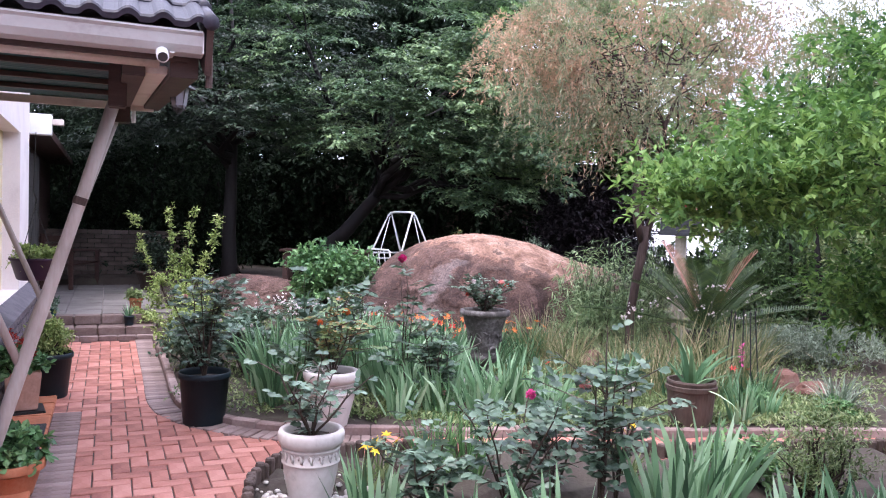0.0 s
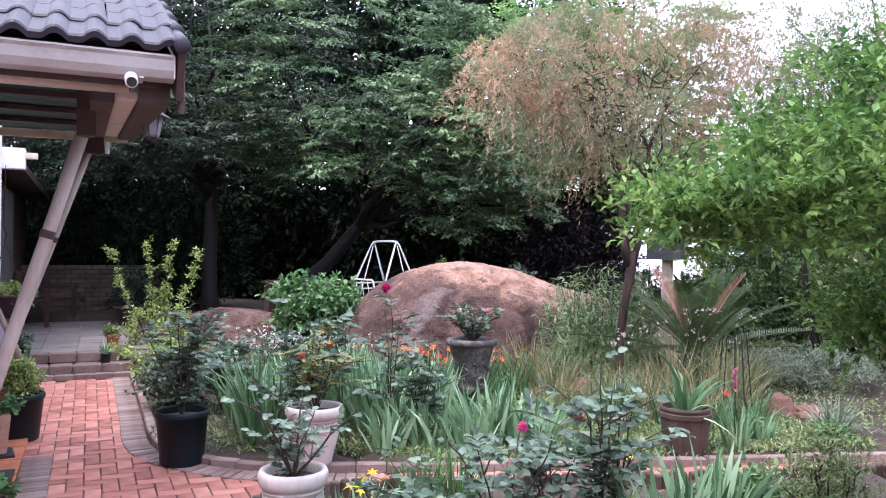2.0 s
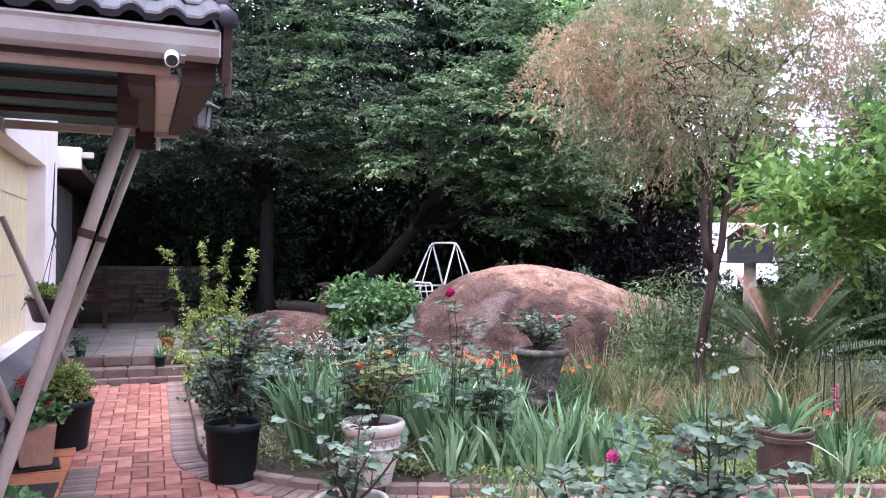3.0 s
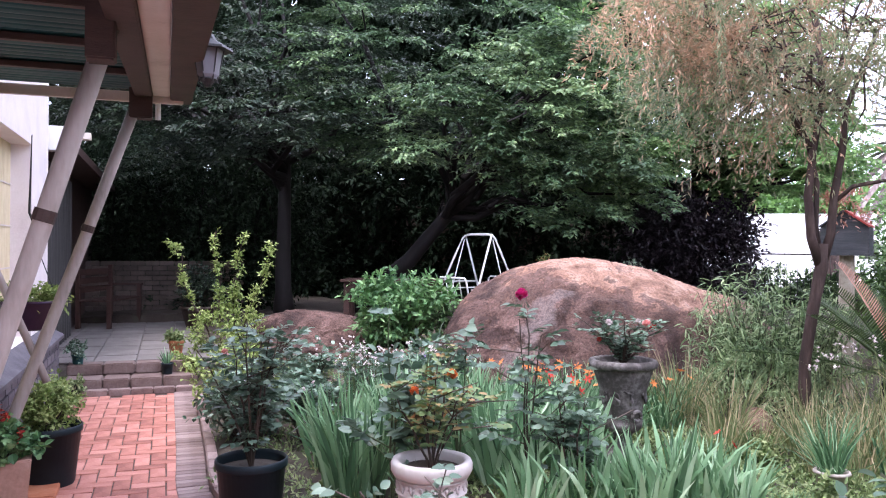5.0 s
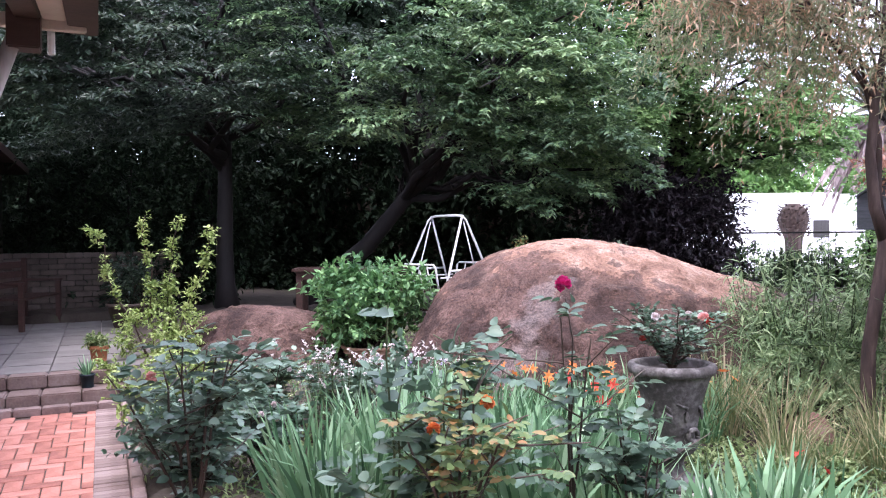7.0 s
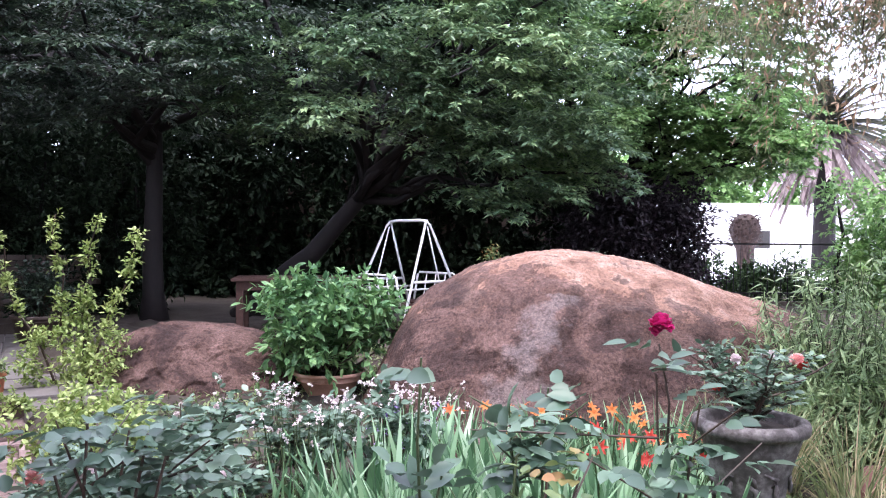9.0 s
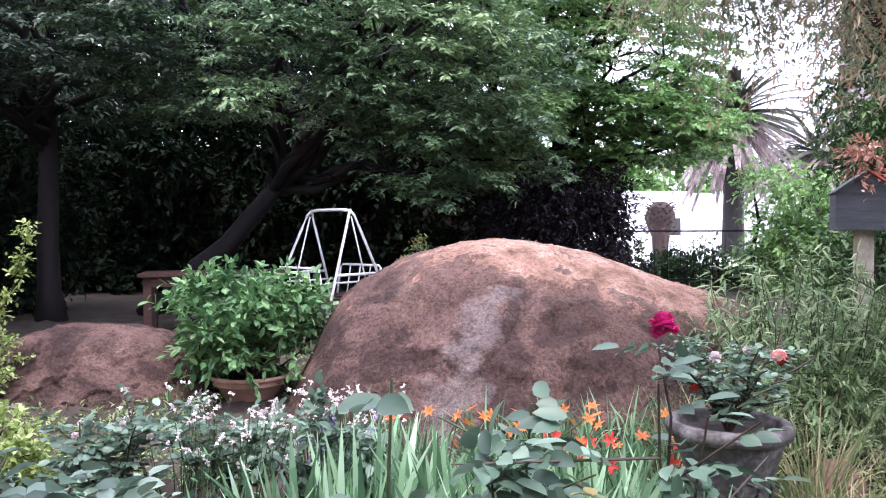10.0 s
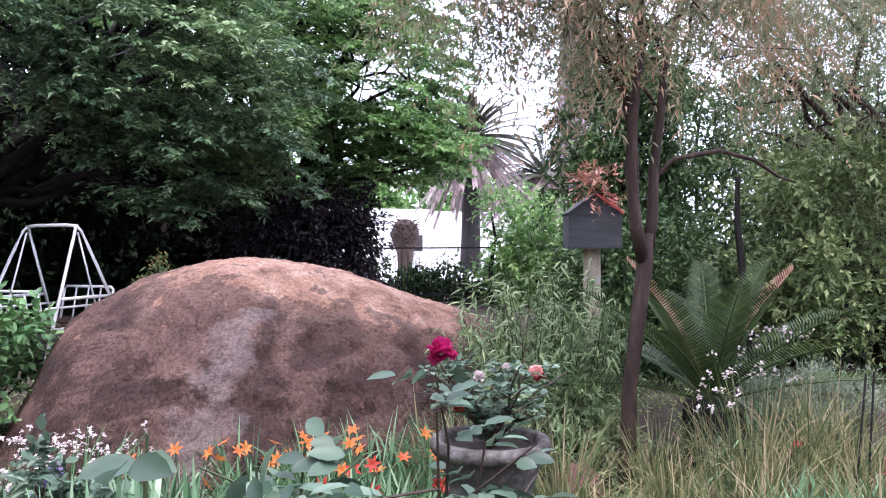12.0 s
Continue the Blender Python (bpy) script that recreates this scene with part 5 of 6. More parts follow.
    tagged(part("red_spray", g, L_CYCADRED, t, "spray of red and orange dying leaves"), kind="stuff")


weeping_tree()
tree("leafy bright green small tree with fresh growth", 2.75, 5.6, 1.35, 0.05, [(2.0, 5.2, 1.85, 1.1, 0.8, 0.42), (2.5, 5.5, 2.15, 1.1, 1.0, 0.55), (2.3, 5.4, 1.3, 0.95, 0.8, 0.35), (0.95, 4.9, 1.64, 0.36, 0.3, 0.13), (2.75, 5.6, 0.85, 0.75, 0.6, 0.4)], (130, 125, 76, 20, 60), 16, 15, 0.042, 0.023, L_BRIGHT, M_BARK, 0.25, 0.0, lean=(-0.3, -0.1), limbs=46, up=0.5, flat=0.7)


def hedge(name, label, x0, x1, y0, y1, z1, n, mat, length=0.1, width=0.06, radius=0.45, z0=0.2, twigs=16, per=9):
    t = thing(name, label, "hedge", pose(0, 0, 0))
    g = Geo()
    c = np.stack([rng.uniform(x0, x1, n), rng.uniform(y0, y1, n), z0 + (z1 - z0) * rng.uniform(0, 1, n)], 1)
    sprays(g, c, radius, twigs, per, length, width, 0.2, 0.15, oval=False)
    part("foliage", g, mat, t)
    sg = Geo()
    for x in np.arange(x0, x1, 0.9):
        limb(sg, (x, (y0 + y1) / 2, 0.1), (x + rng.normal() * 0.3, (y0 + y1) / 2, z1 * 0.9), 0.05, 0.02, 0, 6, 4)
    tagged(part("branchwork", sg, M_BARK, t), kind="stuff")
    return t


# Under-canopy shade is painted into the leaves of these two hedges.
hedge("hedge", "tall hedge under the trees, shade put into its leaf colour", -14, 0.6, 20.4, 22.4, 4.4, 520, L_SHADE, 0.17, 0.1, 0.7)
hedge("hedge", "shrubbery behind the terrace wall, shade put into its leaf colour", -13, -5.6, 16.8, 18.4, 2.9, 260, L_SHADE, 0.12, 0.07, 0.6)
# Added wall, hidden by the hedge: stops sky light leaking under the trees.
sky_block_wall = tagged(new("sky_block_wall"), "added dark wall behind the hedge that blocks the sky", "wall", kind="structure")
part("brickwork", box(-20, 2.6, 23.0, 23.25, 0, 3.2), M_WALLB, sky_block_wall)
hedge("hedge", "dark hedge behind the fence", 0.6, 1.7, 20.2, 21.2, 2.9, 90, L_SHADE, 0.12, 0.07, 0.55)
# Two hedges added out of view to cut horizon light on front faces.
hedge("light_block_hedge", "added unseen hedge behind the walker that blocks low sky light", -4.0, 13.0, -6.0, -4.0, 5.5, 180, L_DARK, 0.3, 0.2, 0.9, 0.3, 14, 8)
hedge("light_block_hedge", "added unseen hedge along the garden side that blocks low sky light", 9.0, 11.0, -4.0, 8.0, 4.5, 160, L_DARK, 0.3, 0.2, 0.9, 0.3, 14, 8)
hedge("far_trees", "hazy green trees behind the far building", 4.0, 30.0, 42.0, 45.0, 5.0, 180, L_MID, 0.4, 0.25, 1.3, 1.5, 14, 8)
hedge("plum_shrub", "dark purple-leaved shrub by the fence", 0.6, 2.7, 18.2, 19.2, 2.3, 170, L_PURPLE, 0.1, 0.055, 0.5)
hedge("hedge", "dense dark green hedge closing the garden", 5.6, 13.0, 15.2, 17.0, 4.6, 280, L_IVY, 0.11, 0.07, 0.6)
hedge("hedge", "ivy-covered boundary hedge beyond the lavender", 6.0, 9.0, 8.0, 14.5, 2.6, 220, L_IVY, 0.09, 0.07, 0.55)
hedge("far_shrub", "bright green shrubs in front of the far wall", 5.2, 8.5, 18.4, 19.3, 2.3, 90, L_MID, 0.12, 0.07, 0.55)
hedge("shrubbery", "dark leafy shrubbery behind the cycad", 2.9, 5.6, 11.9, 13.4, 1.7, 130, L_IVY, 0.08, 0.045, 0.45)
hedge("shrubbery", "mixed yellow-green leafy shrubs at the garden side", 3.7, 5.4, 10.7, 12.0, 2.3, 110, L_COVER, 0.075, 0.036, 0.36, 0.6)
tree("slim dark conifer with dense drooping foliage", 4.9, 14.6, 3.0, 0.14, [(4.9, 14.6, 2.6, 1.0, 0.9, 2.0)], (80,), 24, 12, 0.1, 0.04, L_IVY, M_BARK, 0.5, 0.5, name="conifer")
tree("greyish green feathery tree at the garden side", 5.6, 11.5, 2.4, 0.12, [(5.4, 11.4, 3.3, 1.6, 1.6, 1.7), (4.3, 11.2, 4.0, 1.2, 1.2, 1.0)], (90, 60), 24, 13, 0.07, 0.014, L_WILLOWG, M_BARK2, 0.55, 0.7, name="weeping_tree")


# ---- far things ----
hedge("hedge", "low clipped dark hedge behind the railing", 1.8, 9.2, 20.0, 20.7, 1.1, 150, L_IVY, 0.1, 0.06, 0.4, 0.3, 14, 8)
# Added backdrop in shade-dark leaves; keeps sky from showing through the crowns.
hedge("far_trees", "added backdrop of shade-dark trees that closes the sky gaps", -16.0, 0.0, 23.5, 25.5, 9.5, 330, L_SHADE, 0.32, 0.2, 1.1, 3.5, 14, 8)
cable = thing("cable", "thin black cable slung between two trees", "cable", pose(0, 0, 0))
g = Geo()
cs = np.linspace(0, 1, 24)[:, None]
tube(g, np.array([-1.5, 25.0, 3.45]) * (1 - cs) + np.array([18.2, 36.0, 4.9]) * cs - np.array([0, 0, 0.25]) * np.sin(np.pi * cs), np.full(24, 0.016), 5)
part("wire", g, M_IRON, cable)
def palm(x, y, h, r, n, length, stub=False):
    t = thing("date_palm", "far date palm with arching grey-green fronds", "palm", pose(x, y, 0), "far palms")
    g = Geo()
    tube(g, [(0, 0, 0), (0.03, 0, h * 0.5), (0, 0, h)], [r * 1.2, r, r * 1.1], 14)
    part("trunk", g, M_BARK, t)
    for k in range(n):
        fg = Geo()
        a, el = rng.uniform(0, 2 * math.pi), math.asin(rng.uniform(-0.9, 0.97))
        s = np.linspace(0, 1, 9)
        d = np.array([math.cos(a), math.sin(a)])
        reach = length * rng.uniform(0.8, 1.1)
        p = np.stack([d[0] * reach * s * math.cos(el), d[1] * reach * s * math.cos(el), h + reach * (s * math.sin(el) - 0.3 * s ** 2)], 1)
        tube(fg, p, np.linspace(0.035, 0.008, 9), 4)
        w = np.linspace(0.12, 1, 34)
        f = w * 8
        i = np.minimum(f.astype(int), 7)
        b0 = p[i] + (p[i + 1] - p[i]) * (f - i)[:, None]
        dr = unit(p[i + 1] - p[i])
        side = unit(np.cross(dr, [0, 0, 1.0]))
        for sd in (1, -1):
            leaves(fg, b0, unit(dr * 1.5 + side * sd * 0.8 + np.array([0, 0, -0.3])), np.repeat([[0, 0, 1.0]], 34, 0), length * 0.17 * (1.1 - 0.6 * w), 0.06, 0.0, 0.1)
        part("frond", fg, L_SKIRT if el < -0.1 else L_PALM, t)
    return t


palm(9.85, 29.0, 4.9, 0.3, 110, 2.3)
palm(15.2, 33.0, 4.2, 0.25, 70, 2.8)
st = thing("palm_stump", "squat scaly cut palm trunk in the far yard", "palm trunk", pose(6.63, 26.7, 1.25))
part("body", lathe([(0, -0.65), (0.2, -0.65), (0.22, 0.0), (0.36, 0.3), (0.38, 0.55), (0.32, 0.8), (0.16, 0.95), (0, 0.97)], 18, 0.05), M_BARK2, st)
for k in range(90):
    g = Geo()
    a, z = k * 2.399, 0.06 + 0.85 * k / 90
    r = 0.36 - 0.16 * max(0, z - 0.55)
    leaves(g, np.array([[r * math.cos(a), r * math.sin(a), z]]), unit(np.array([[math.cos(a), math.sin(a), 0.6]])), np.array([[0, 0, 1.0]]), 0.12, 0.12, 0.2, 0.1)
    part("scale", g, M_BARK2, st)
gum = thing("gum_tree", "massive pinkish gum tree trunk far behind the fence", "tree", pose(19.0, 36.4, 0))
g = Geo()
tube(g, [(0, 0, 0), (0.1, 0, 5), (0.24, 0, 10), (0.2, 0, 18)], [1.15, 1.0, 0.88, 0.7], 24)
part("trunk", g, M_EUC, gum, smooth=True)
g = Geo()
sprays(g, np.array([0.2, 0, 18.0]) + ball(60) * [5.0, 4.6, 3.4], 1.6, 20, 10, 0.3, 0.07, 0.7, 0.1)
part("crown", g, L_WILLOWG, gum)
far = thing("far_house", "bright white plastered building beyond the fence", "house", pose(0, 0, 0))
part("wall", box(-2, 26, 37.0, 37.3, -0.2, 2.5), M_SNOW, far)
part("wall", box(-2, 26, 38.5, 38.8, 2.0, 3.0), M_SNOW, far)
part("ledge", box(-2, 26, 36.9, 37.35, 2.5, 2.62), M_SNOW, far)
part("window", box(11.0, 11.6, 36.95, 37.0, 1.2, 1.9), M_DARK, far)
rail = part("balustrade_rail", box(4.0, 12.0, 37.04, 37.16, 2.93, 3.0), M_SNOW, far)
for k in range(22):
    g = Geo()
    q = np.linspace(0, 2 * np.pi, 13)
    x = 4.2 + 0.36 * k
    tube(g, np.stack([x + 0.14 * np.cos(q), np.full(13, 37.1), 2.78 + 0.14 * np.sin(q)], 1), [0.03] * 13, 5)
    part("balustrade_ring", g, M_SNOW, rail)
yard = tagged(new("far_yard", bpy.data.meshes.new("far_yard")), "bright pale paved yard beyond the fence", "yard", kind="structure")
bmx = box(2.0, 26, 23.0, 36.9, 0.05, 0.62)
bmx.to_mesh(yard.data)
bmx.free()
yard.data.materials.append(M_SNOW)


def fence():
    f = thing("iron_fence", "black iron railing fence with pointed bars on a low wall", "fence", pose(0, 0, 0))
    part("low_wall", box(0.5, 9.5, 19.5, 19.68, 0.2, 0.42, 0.01), M_WALLB, f)
    for z in (0.55, 1.42):
        part("rail", box(0.5, 9.5, 19.57, 19.6, z, z + 0.03), M_IRON, f)
    bar_ = box(-0.009, 0.009, -0.009, 0.009, 0.42, 1.58)
    for v in bar_.verts:
        if v.co.z > 1.5:
            v.co.x *= 0.1
            v.co.y *= 0.1
    me_ = bpy.data.meshes.new("bar")
    bar_.to_mesh(me_)
    bar_.free()
    me_.materials.append(M_IRON)
    for k in range(75):
        part("bar", me_, M_IRON, f).location = (0.56 + 0.12 * k, 19.585, 0.0)


fence()
bh = thing("birdhouse", "dark grey wooden bird house, red roof, on a pale post", "birdhouse", pose(1.98, 11.35, 0.0, 0, 0, -26))
part("post", lathe([(0, 0.1), (0.075, 0.1), (0.07, 0.7), (0.066, 1.48), (0, 1.48)], 14, 0.03), M_STONEPOST, bh)
bx = part("box", box(-0.2, 0.2, -0.17, 0.17, 1.48, 1.72, 0.004), M_BOXWOOD, bh)
part("shelf", box(-0.21, 0.21, -0.18, 0.18, 1.465, 1.479, 0.003), M_BOXWOOD, bh)
for sx in (-1, 1):
    rf = box(-0.25, 0.0, -0.2, 0.2, 0, 0.015)
    rf.transform(Matrix.Translation((0, 0, 1.87)) @ Matrix.Rotation(-sx * radians(36) if sx > 0 else radians(-36), 4, "Y") if sx < 0 else Matrix.Translation((0, 0, 1.87)) @ Matrix.Rotation(radians(36), 4, "Y") @ Matrix.Scale(-1, 4, (1, 0, 0)))
    bmesh.ops.recalc_face_normals(rf, faces=rf.faces[:])
    part("roof", rf, M_REDTILE if sx > 0 else M_BOXWOOD, bh, "faded red tin slope" if sx > 0 else "")
gb = bmesh.new()
for y in (-0.168, 0.168):
    gb.faces.new([gb.verts.new(v) for v in ((-0.2, y, 1.72), (0.2, y, 1.72), (0, y, 1.86))])
part("gable", gb, M_BOXWOOD, bx)


# ---- planting: back bed ----
clump_blades("agapanthus", "thick clump of dark green strap leaves", "strap plant", -1.78, 7.95, 120, 0.68, 0.028, 0.17, 0.2, 0.3, L_AGAP, "strap-leaved clumps")
clump_blades("agapanthus", "thick clump of dark green strap leaves", "strap plant", -1.55, 8.45, 110, 0.66, 0.028, 0.17, 0.2, 0.3, L_AGAP, "strap-leaved clumps")
clump_blades("agapanthus", "thick clump of dark green strap leaves", "strap plant", -2.05, 8.5, 90, 0.64, 0.028, 0.16, 0.2, 0.3, L_AGAP, "strap-leaved clumps")
for x, y, n, h in ((-0.95, 8.3, 46, 0.55), (-0.85, 8.8, 50, 0.6), (-1.15, 9.2, 50, 0.6), (-0.6, 9.3, 40, 0.55), (-0.05, 8.1, 54, 0.5), (0.15, 8.15, 40, 0.45), (-0.45, 7.9, 24, 0.42), (-1.4, 9.4, 50, 0.6), (-1.15, 8.6, 50, 0.62), (-1.6, 9.0, 50, 0.62), (-0.55, 8.7, 44, 0.55), (-1.85, 9.3, 46, 0.55), (-0.2, 7.85, 20, 0.38)):
    clump_blades("iris", "fan of blue-green iris blades", "iris", x, y, int(n * 1.4), h * 1.05, 0.042, 0.15, 0.26, 0.18, L_IRIS, "iris clumps")
for x, y, k in ((-0.55, 10.05, 7), (-0.15, 9.75, 6), (-0.9, 9.95, 6), (-0.35, 9.45, 5), (0.15, 9.9, 3), (-1.2, 10.0, 4), (-0.7, 9.65, 5)):
    clump_blades("daylily", "daylily with arching leaves and orange-red blooms", "daylily", x, y, 70, 0.48, 0.016, 0.12, 0.3, 0.6, L_AGAP, "daylilies", flowers=(k + 2, P_ORANGE if k != 5 else P_RED, 0.45, 0.04))
rose("dark-caned young rose bush with sparse leaves", -0.55, 7.98, 0.72, 0.2, 6, 11, size=0.042)
rose("rose with reddening leaves growing from the white pot", -1.24, 7.4, 0.58, 0.28, 7, 8, L_ROSERED, 0.034, z=0.38, blooms=[((0.1, 0.0, 0.5), P_ORANGE, 0.03), ((-0.08, -0.05, 0.42), P_ORANGE, 0.025)])
rose("leafy rose filling the large black pot", -2.225, 7.5, 0.78, 0.3, 8, 15, size=0.04, z=0.32, bare=0.15, blooms=[((-0.2, 0.1, 0.6), P_PINK, 0.025)])
rose("tall rose with a single crimson bloom", -0.8, 8.05, 1.16, 0.06, 3, 8, size=0.05, blooms=[((-0.04, -0.03, 1.2), P_CRIM, 0.04)], bare=0.45)
rose("tall rose cane with broad leaves", -1.5, 7.68, 1.2, 0.05, 2, 7, size=0.06, bare=0.5, cane_mat=L_STEM)
rose("tall rose cane with broad leaves", -1.2, 8.1, 1.0, 0.12, 3, 8, size=0.055, bare=0.45, cane_mat=L_STEM)
rose("small rose with pale blooms growing in the urn", -0.21, 8.95, 0.34, 0.32, 11, 14, size=0.024, z=0.72, bare=0.1, blooms=[((0.14, -0.1, 0.3), P_PINK, 0.03), ((0.19, -0.05, 0.27), P_RED, 0.025), ((-0.1, -0.1, 0.3), P_WHITE, 0.025), ((-0.16, -0.06, 0.18), P_RED, 0.02), ((0.1, 0.05, 0.3), P_WHITE, 0.02)])
for x, y in ((-2.5, 9.1), (-2.75, 9.9), (-2.2, 10.0)):
    rose("rose bush with pale faded blooms", x, y, 0.55, 0.3, 7, 18, size=0.042, blooms=[((rng.normal() * 0.2, rng.normal() * 0.2, 0.52), P_WHITE, 0.018) for _ in range(4)])


def gaura(x, y, n, h, sp, bloom=None):
    t = thing("gaura", "airy wildflowers with many small lilac blooms" if bloom else "airy wildflowers with many small white and pink blooms", "flowers", pose(x, y, ground_z(x, y)), "white wildflowers")
    sg, fg, lg = Geo(), Geo(), Geo()
    for k in range(n):
        a, r = rng.uniform(0, 6.28), sp * math.sqrt(rng.uniform())
        e = np.array([r * math.cos(a), r * math.sin(a), h * rng.uniform(0.75, 1.1)])
        tube(sg, [e * [0.5, 0.5, 0], e * [0.8, 0.8, 0.6], e], [0.003, 0.002, 0.0015], 3)
        m = 5
        c = e + rng.normal(0, 0.012, (3, 3))
        for q in c:
            leaves(fg, np.repeat(q[None], m, 0), unit(ball(m) + [0, 0, 0.5]), np.repeat([[0, 0, 1.0]], m, 0), 0.015, 0.012)
        leaves(lg, e * rng.uniform(0.1, 0.7, (5, 1)), unit(ball(5) + [0, 0, 0.4]), np.repeat([[0, 0, 1.0]], 5, 0), 0.05, 0.012)
    tagged(part("stalk", sg, L_STEM, t), kind="stuff")
    tagged(part("flower_spray", fg, bloom or P_WHITE, t), kind="stuff")
    part("foliage", lg, L_AGAP, t)


gaura(-2.15, 9.6, 34, 0.6, 0.3)
gaura(-1.75, 9.9, 36, 0.6, 0.3)
gaura(-2.5, 10.3, 22, 0.55, 0.3)
gaura(-1.65, 9.75, 26, 0.5, 0.22, P_LILAC)
gaura(-1.55, 10.2, 22, 0.55, 0.25)
gaura(1.25, 9.2, 14, 0.8, 0.25)
gaura(1.9, 9.6, 16, 0.85, 0.3)
gaura(2.3, 9.8, 14, 0.8, 0.3)
shrub("glossy_bush", "rounded glossy bright green bush", "bush", -2.45, 12.25, 0.3, 0.62, 0.5, 0.42, 44, 13, 8, 0.085, 0.042, L_SHRUB, 0.05, radius=0.28, up=0.5)
shrub("ash_shrub", "leafy shrub with dark stems behind the strap leaves", "shrub", -1.75, 9.6, 0.1, 0.24, 0.24, 0.36, 12, 10, 7, 0.06, 0.034, L_ROSE, 0.1, radius=0.2)
# the upright variegated shrub beside the steps
vs = thing("variegated_shrub", "upright yellow-green variegated shrub with three tall shoots", "shrub", pose(-4.55, 12.25, 0.15))
g, sg = Geo(), Geo()
for bx, by, tx, ty, tz in ((-0.1, 0, -0.74, 0.0, 1.4), (0, 0, -0.14, 0.0, 1.52), (0.05, 0, 0.2, 0.05, 1.5), (0.1, 0, 0.56, 0.0, 1.42), (0.1, 0, 0.12, 0, 0.8)):
    p = limb(sg, (bx, by, 0), (tx, ty, tz), 0.012, 0.004, 0, 5, 6, 0.06)
    w = rng.uniform(0.25, 1, 26)
    f = w * 6
    i = np.minimum(f.astype(int), 5)
    c = p[i] + (p[i + 1] - p[i]) * (f - i)[:, None]
    sprays(g, c, 0.085, 5, 4, 0.042, 0.024, 0.05, 0.4)
sprays(g, np.array([0.05, 0, 0.32]) + ball(46) * [0.4, 0.32, 0.3], 0.15, 10, 6, 0.04, 0.024, 0.1, 0.3)
part("branchwork", sg, L_CANE, vs)
part("foliage", g, L_VARIEG, vs)
shrub("step_plant", "yellowing bushy pot plant on the step", "pot plant", -4.72, 11.5, 0.16, 0.2, 0.12, 0.11, 16, 8, 6, 0.035, 0.022, L_VARIEG, 0.2, radius=0.09)
shrub("clay_pot_plant", "green trailing plant in the terracotta pot", "pot plant", -4.97, 11.85, 0.41, 0.1, 0.1, 0.06, 12, 8, 6, 0.04, 0.022, L_COVER, 0.2, radius=0.08, trunk=False)
shrub("bowl_plant", "green shrub growing from the bowl planter", "pot plant", -6.1, 14.7, 0.55, 0.3, 0.3, 0.3, 20, 10, 8, 0.06, 0.035, L_DARK, 0.1, radius=0.2)
clump_blades("aloe", "stiff grey-green blades in the small black pot", "succulent", *hp(-0.1, 0.3)[:2], 14, 0.2, 0.02, 0.02, 0.4, 0.1, L_IRIS, z=0.24)
shrub("step_fern", "small dark green plant in the green step pot", "pot plant", *hp(-0.98, 0.5)[:2], 0.34, 0.08, 0.08, 0.07, 10, 8, 6, 0.035, 0.02, L_ROSE, 0.2, radius=0.07, trunk=False)
shrub("step_fern", "trailing green plant beside the bottom step", "pot plant", *hp(-0.98, -0.15)[:2], 0.02, 0.12, 0.12, 0.09, 12, 8, 6, 0.035, 0.02, L_COVER, 0.2, radius=0.08)
# pots by the plinth
shrub("topiary_bush", "round clipped light green bush in the black pot", "pot plant", -3.8, 8.03, 0.35, 0.17, 0.17, 0.15, 54, 12, 6, 0.028, 0.018, L_VARIEG, 0.05, radius=0.08)
ge = shrub("geranium", "geranium with rounded leaves and red flower heads", "pot plant", *hp(-0.93, -3.62)[:2], 0.32, 0.16, 0.16, 0.1, 24, 8, 5, 0.05, 0.05, L_SHRUB, 0.15, radius=0.1)
for dx, dy, dz in ((-0.05, -0.1, 0.3), (0.02, -0.05, 0.25), (0.14, -0.05, 0.16), (-0.12, 0.05, 0.26)):
    g = Geo()
    for k in range(14):
        o = np.array([dx, dy, dz]) + rng.normal(0, 0.016, 3)
        leaves(g, np.repeat(o[None], 4, 0), unit(ball(4) + [0, 0, 0.4]), np.repeat([[0, 0, 1.0]], 4, 0), 0.02, 0.016)
    part("bloom", g, P_RED, ge)
shrub("bowl_geranium", "leafy green plant in the orange bowl", "pot plant", -2.64, 5.86, 0.17, 0.16, 0.16, 0.08, 22, 8, 6, 0.05, 0.045, L_SHRUB, 0.2, radius=0.09)
shrub("basket_plant", "trailing yellow-green plant in the hanging planter", "pot plant", *hp(-0.9, -3.05)[:2], 1.12, 0.16, 0.16, 0.06, 26, 8, 7, 0.03, 0.016, L_VARIEG, 0.5, radius=0.11, trunk=False)
shrub("variegated_bush", "bushy low yellow-green variegated shrub below the steps", "shrub", -3.5, 10.2, 0.05, 0.42, 0.36, 0.28, 60, 10, 7, 0.042, 0.024, L_VARIEG, 0.1, radius=0.15)
shrub("bed_rose", "pale green leafy rose at the kerb", "rose bush", -3.0, 9.2, 0.05, 0.3, 0.3, 0.24, 34, 9, 6, 0.05, 0.032, L_ROSE, 0.1, radius=0.16)
# right of the boulder
t = thing("feathery_shrub", "feathery grey-green shrub with narrow leaves beside the boulder", "shrub", pose(1.15, 10.75, 0.12))
g, sg = Geo(), Geo()
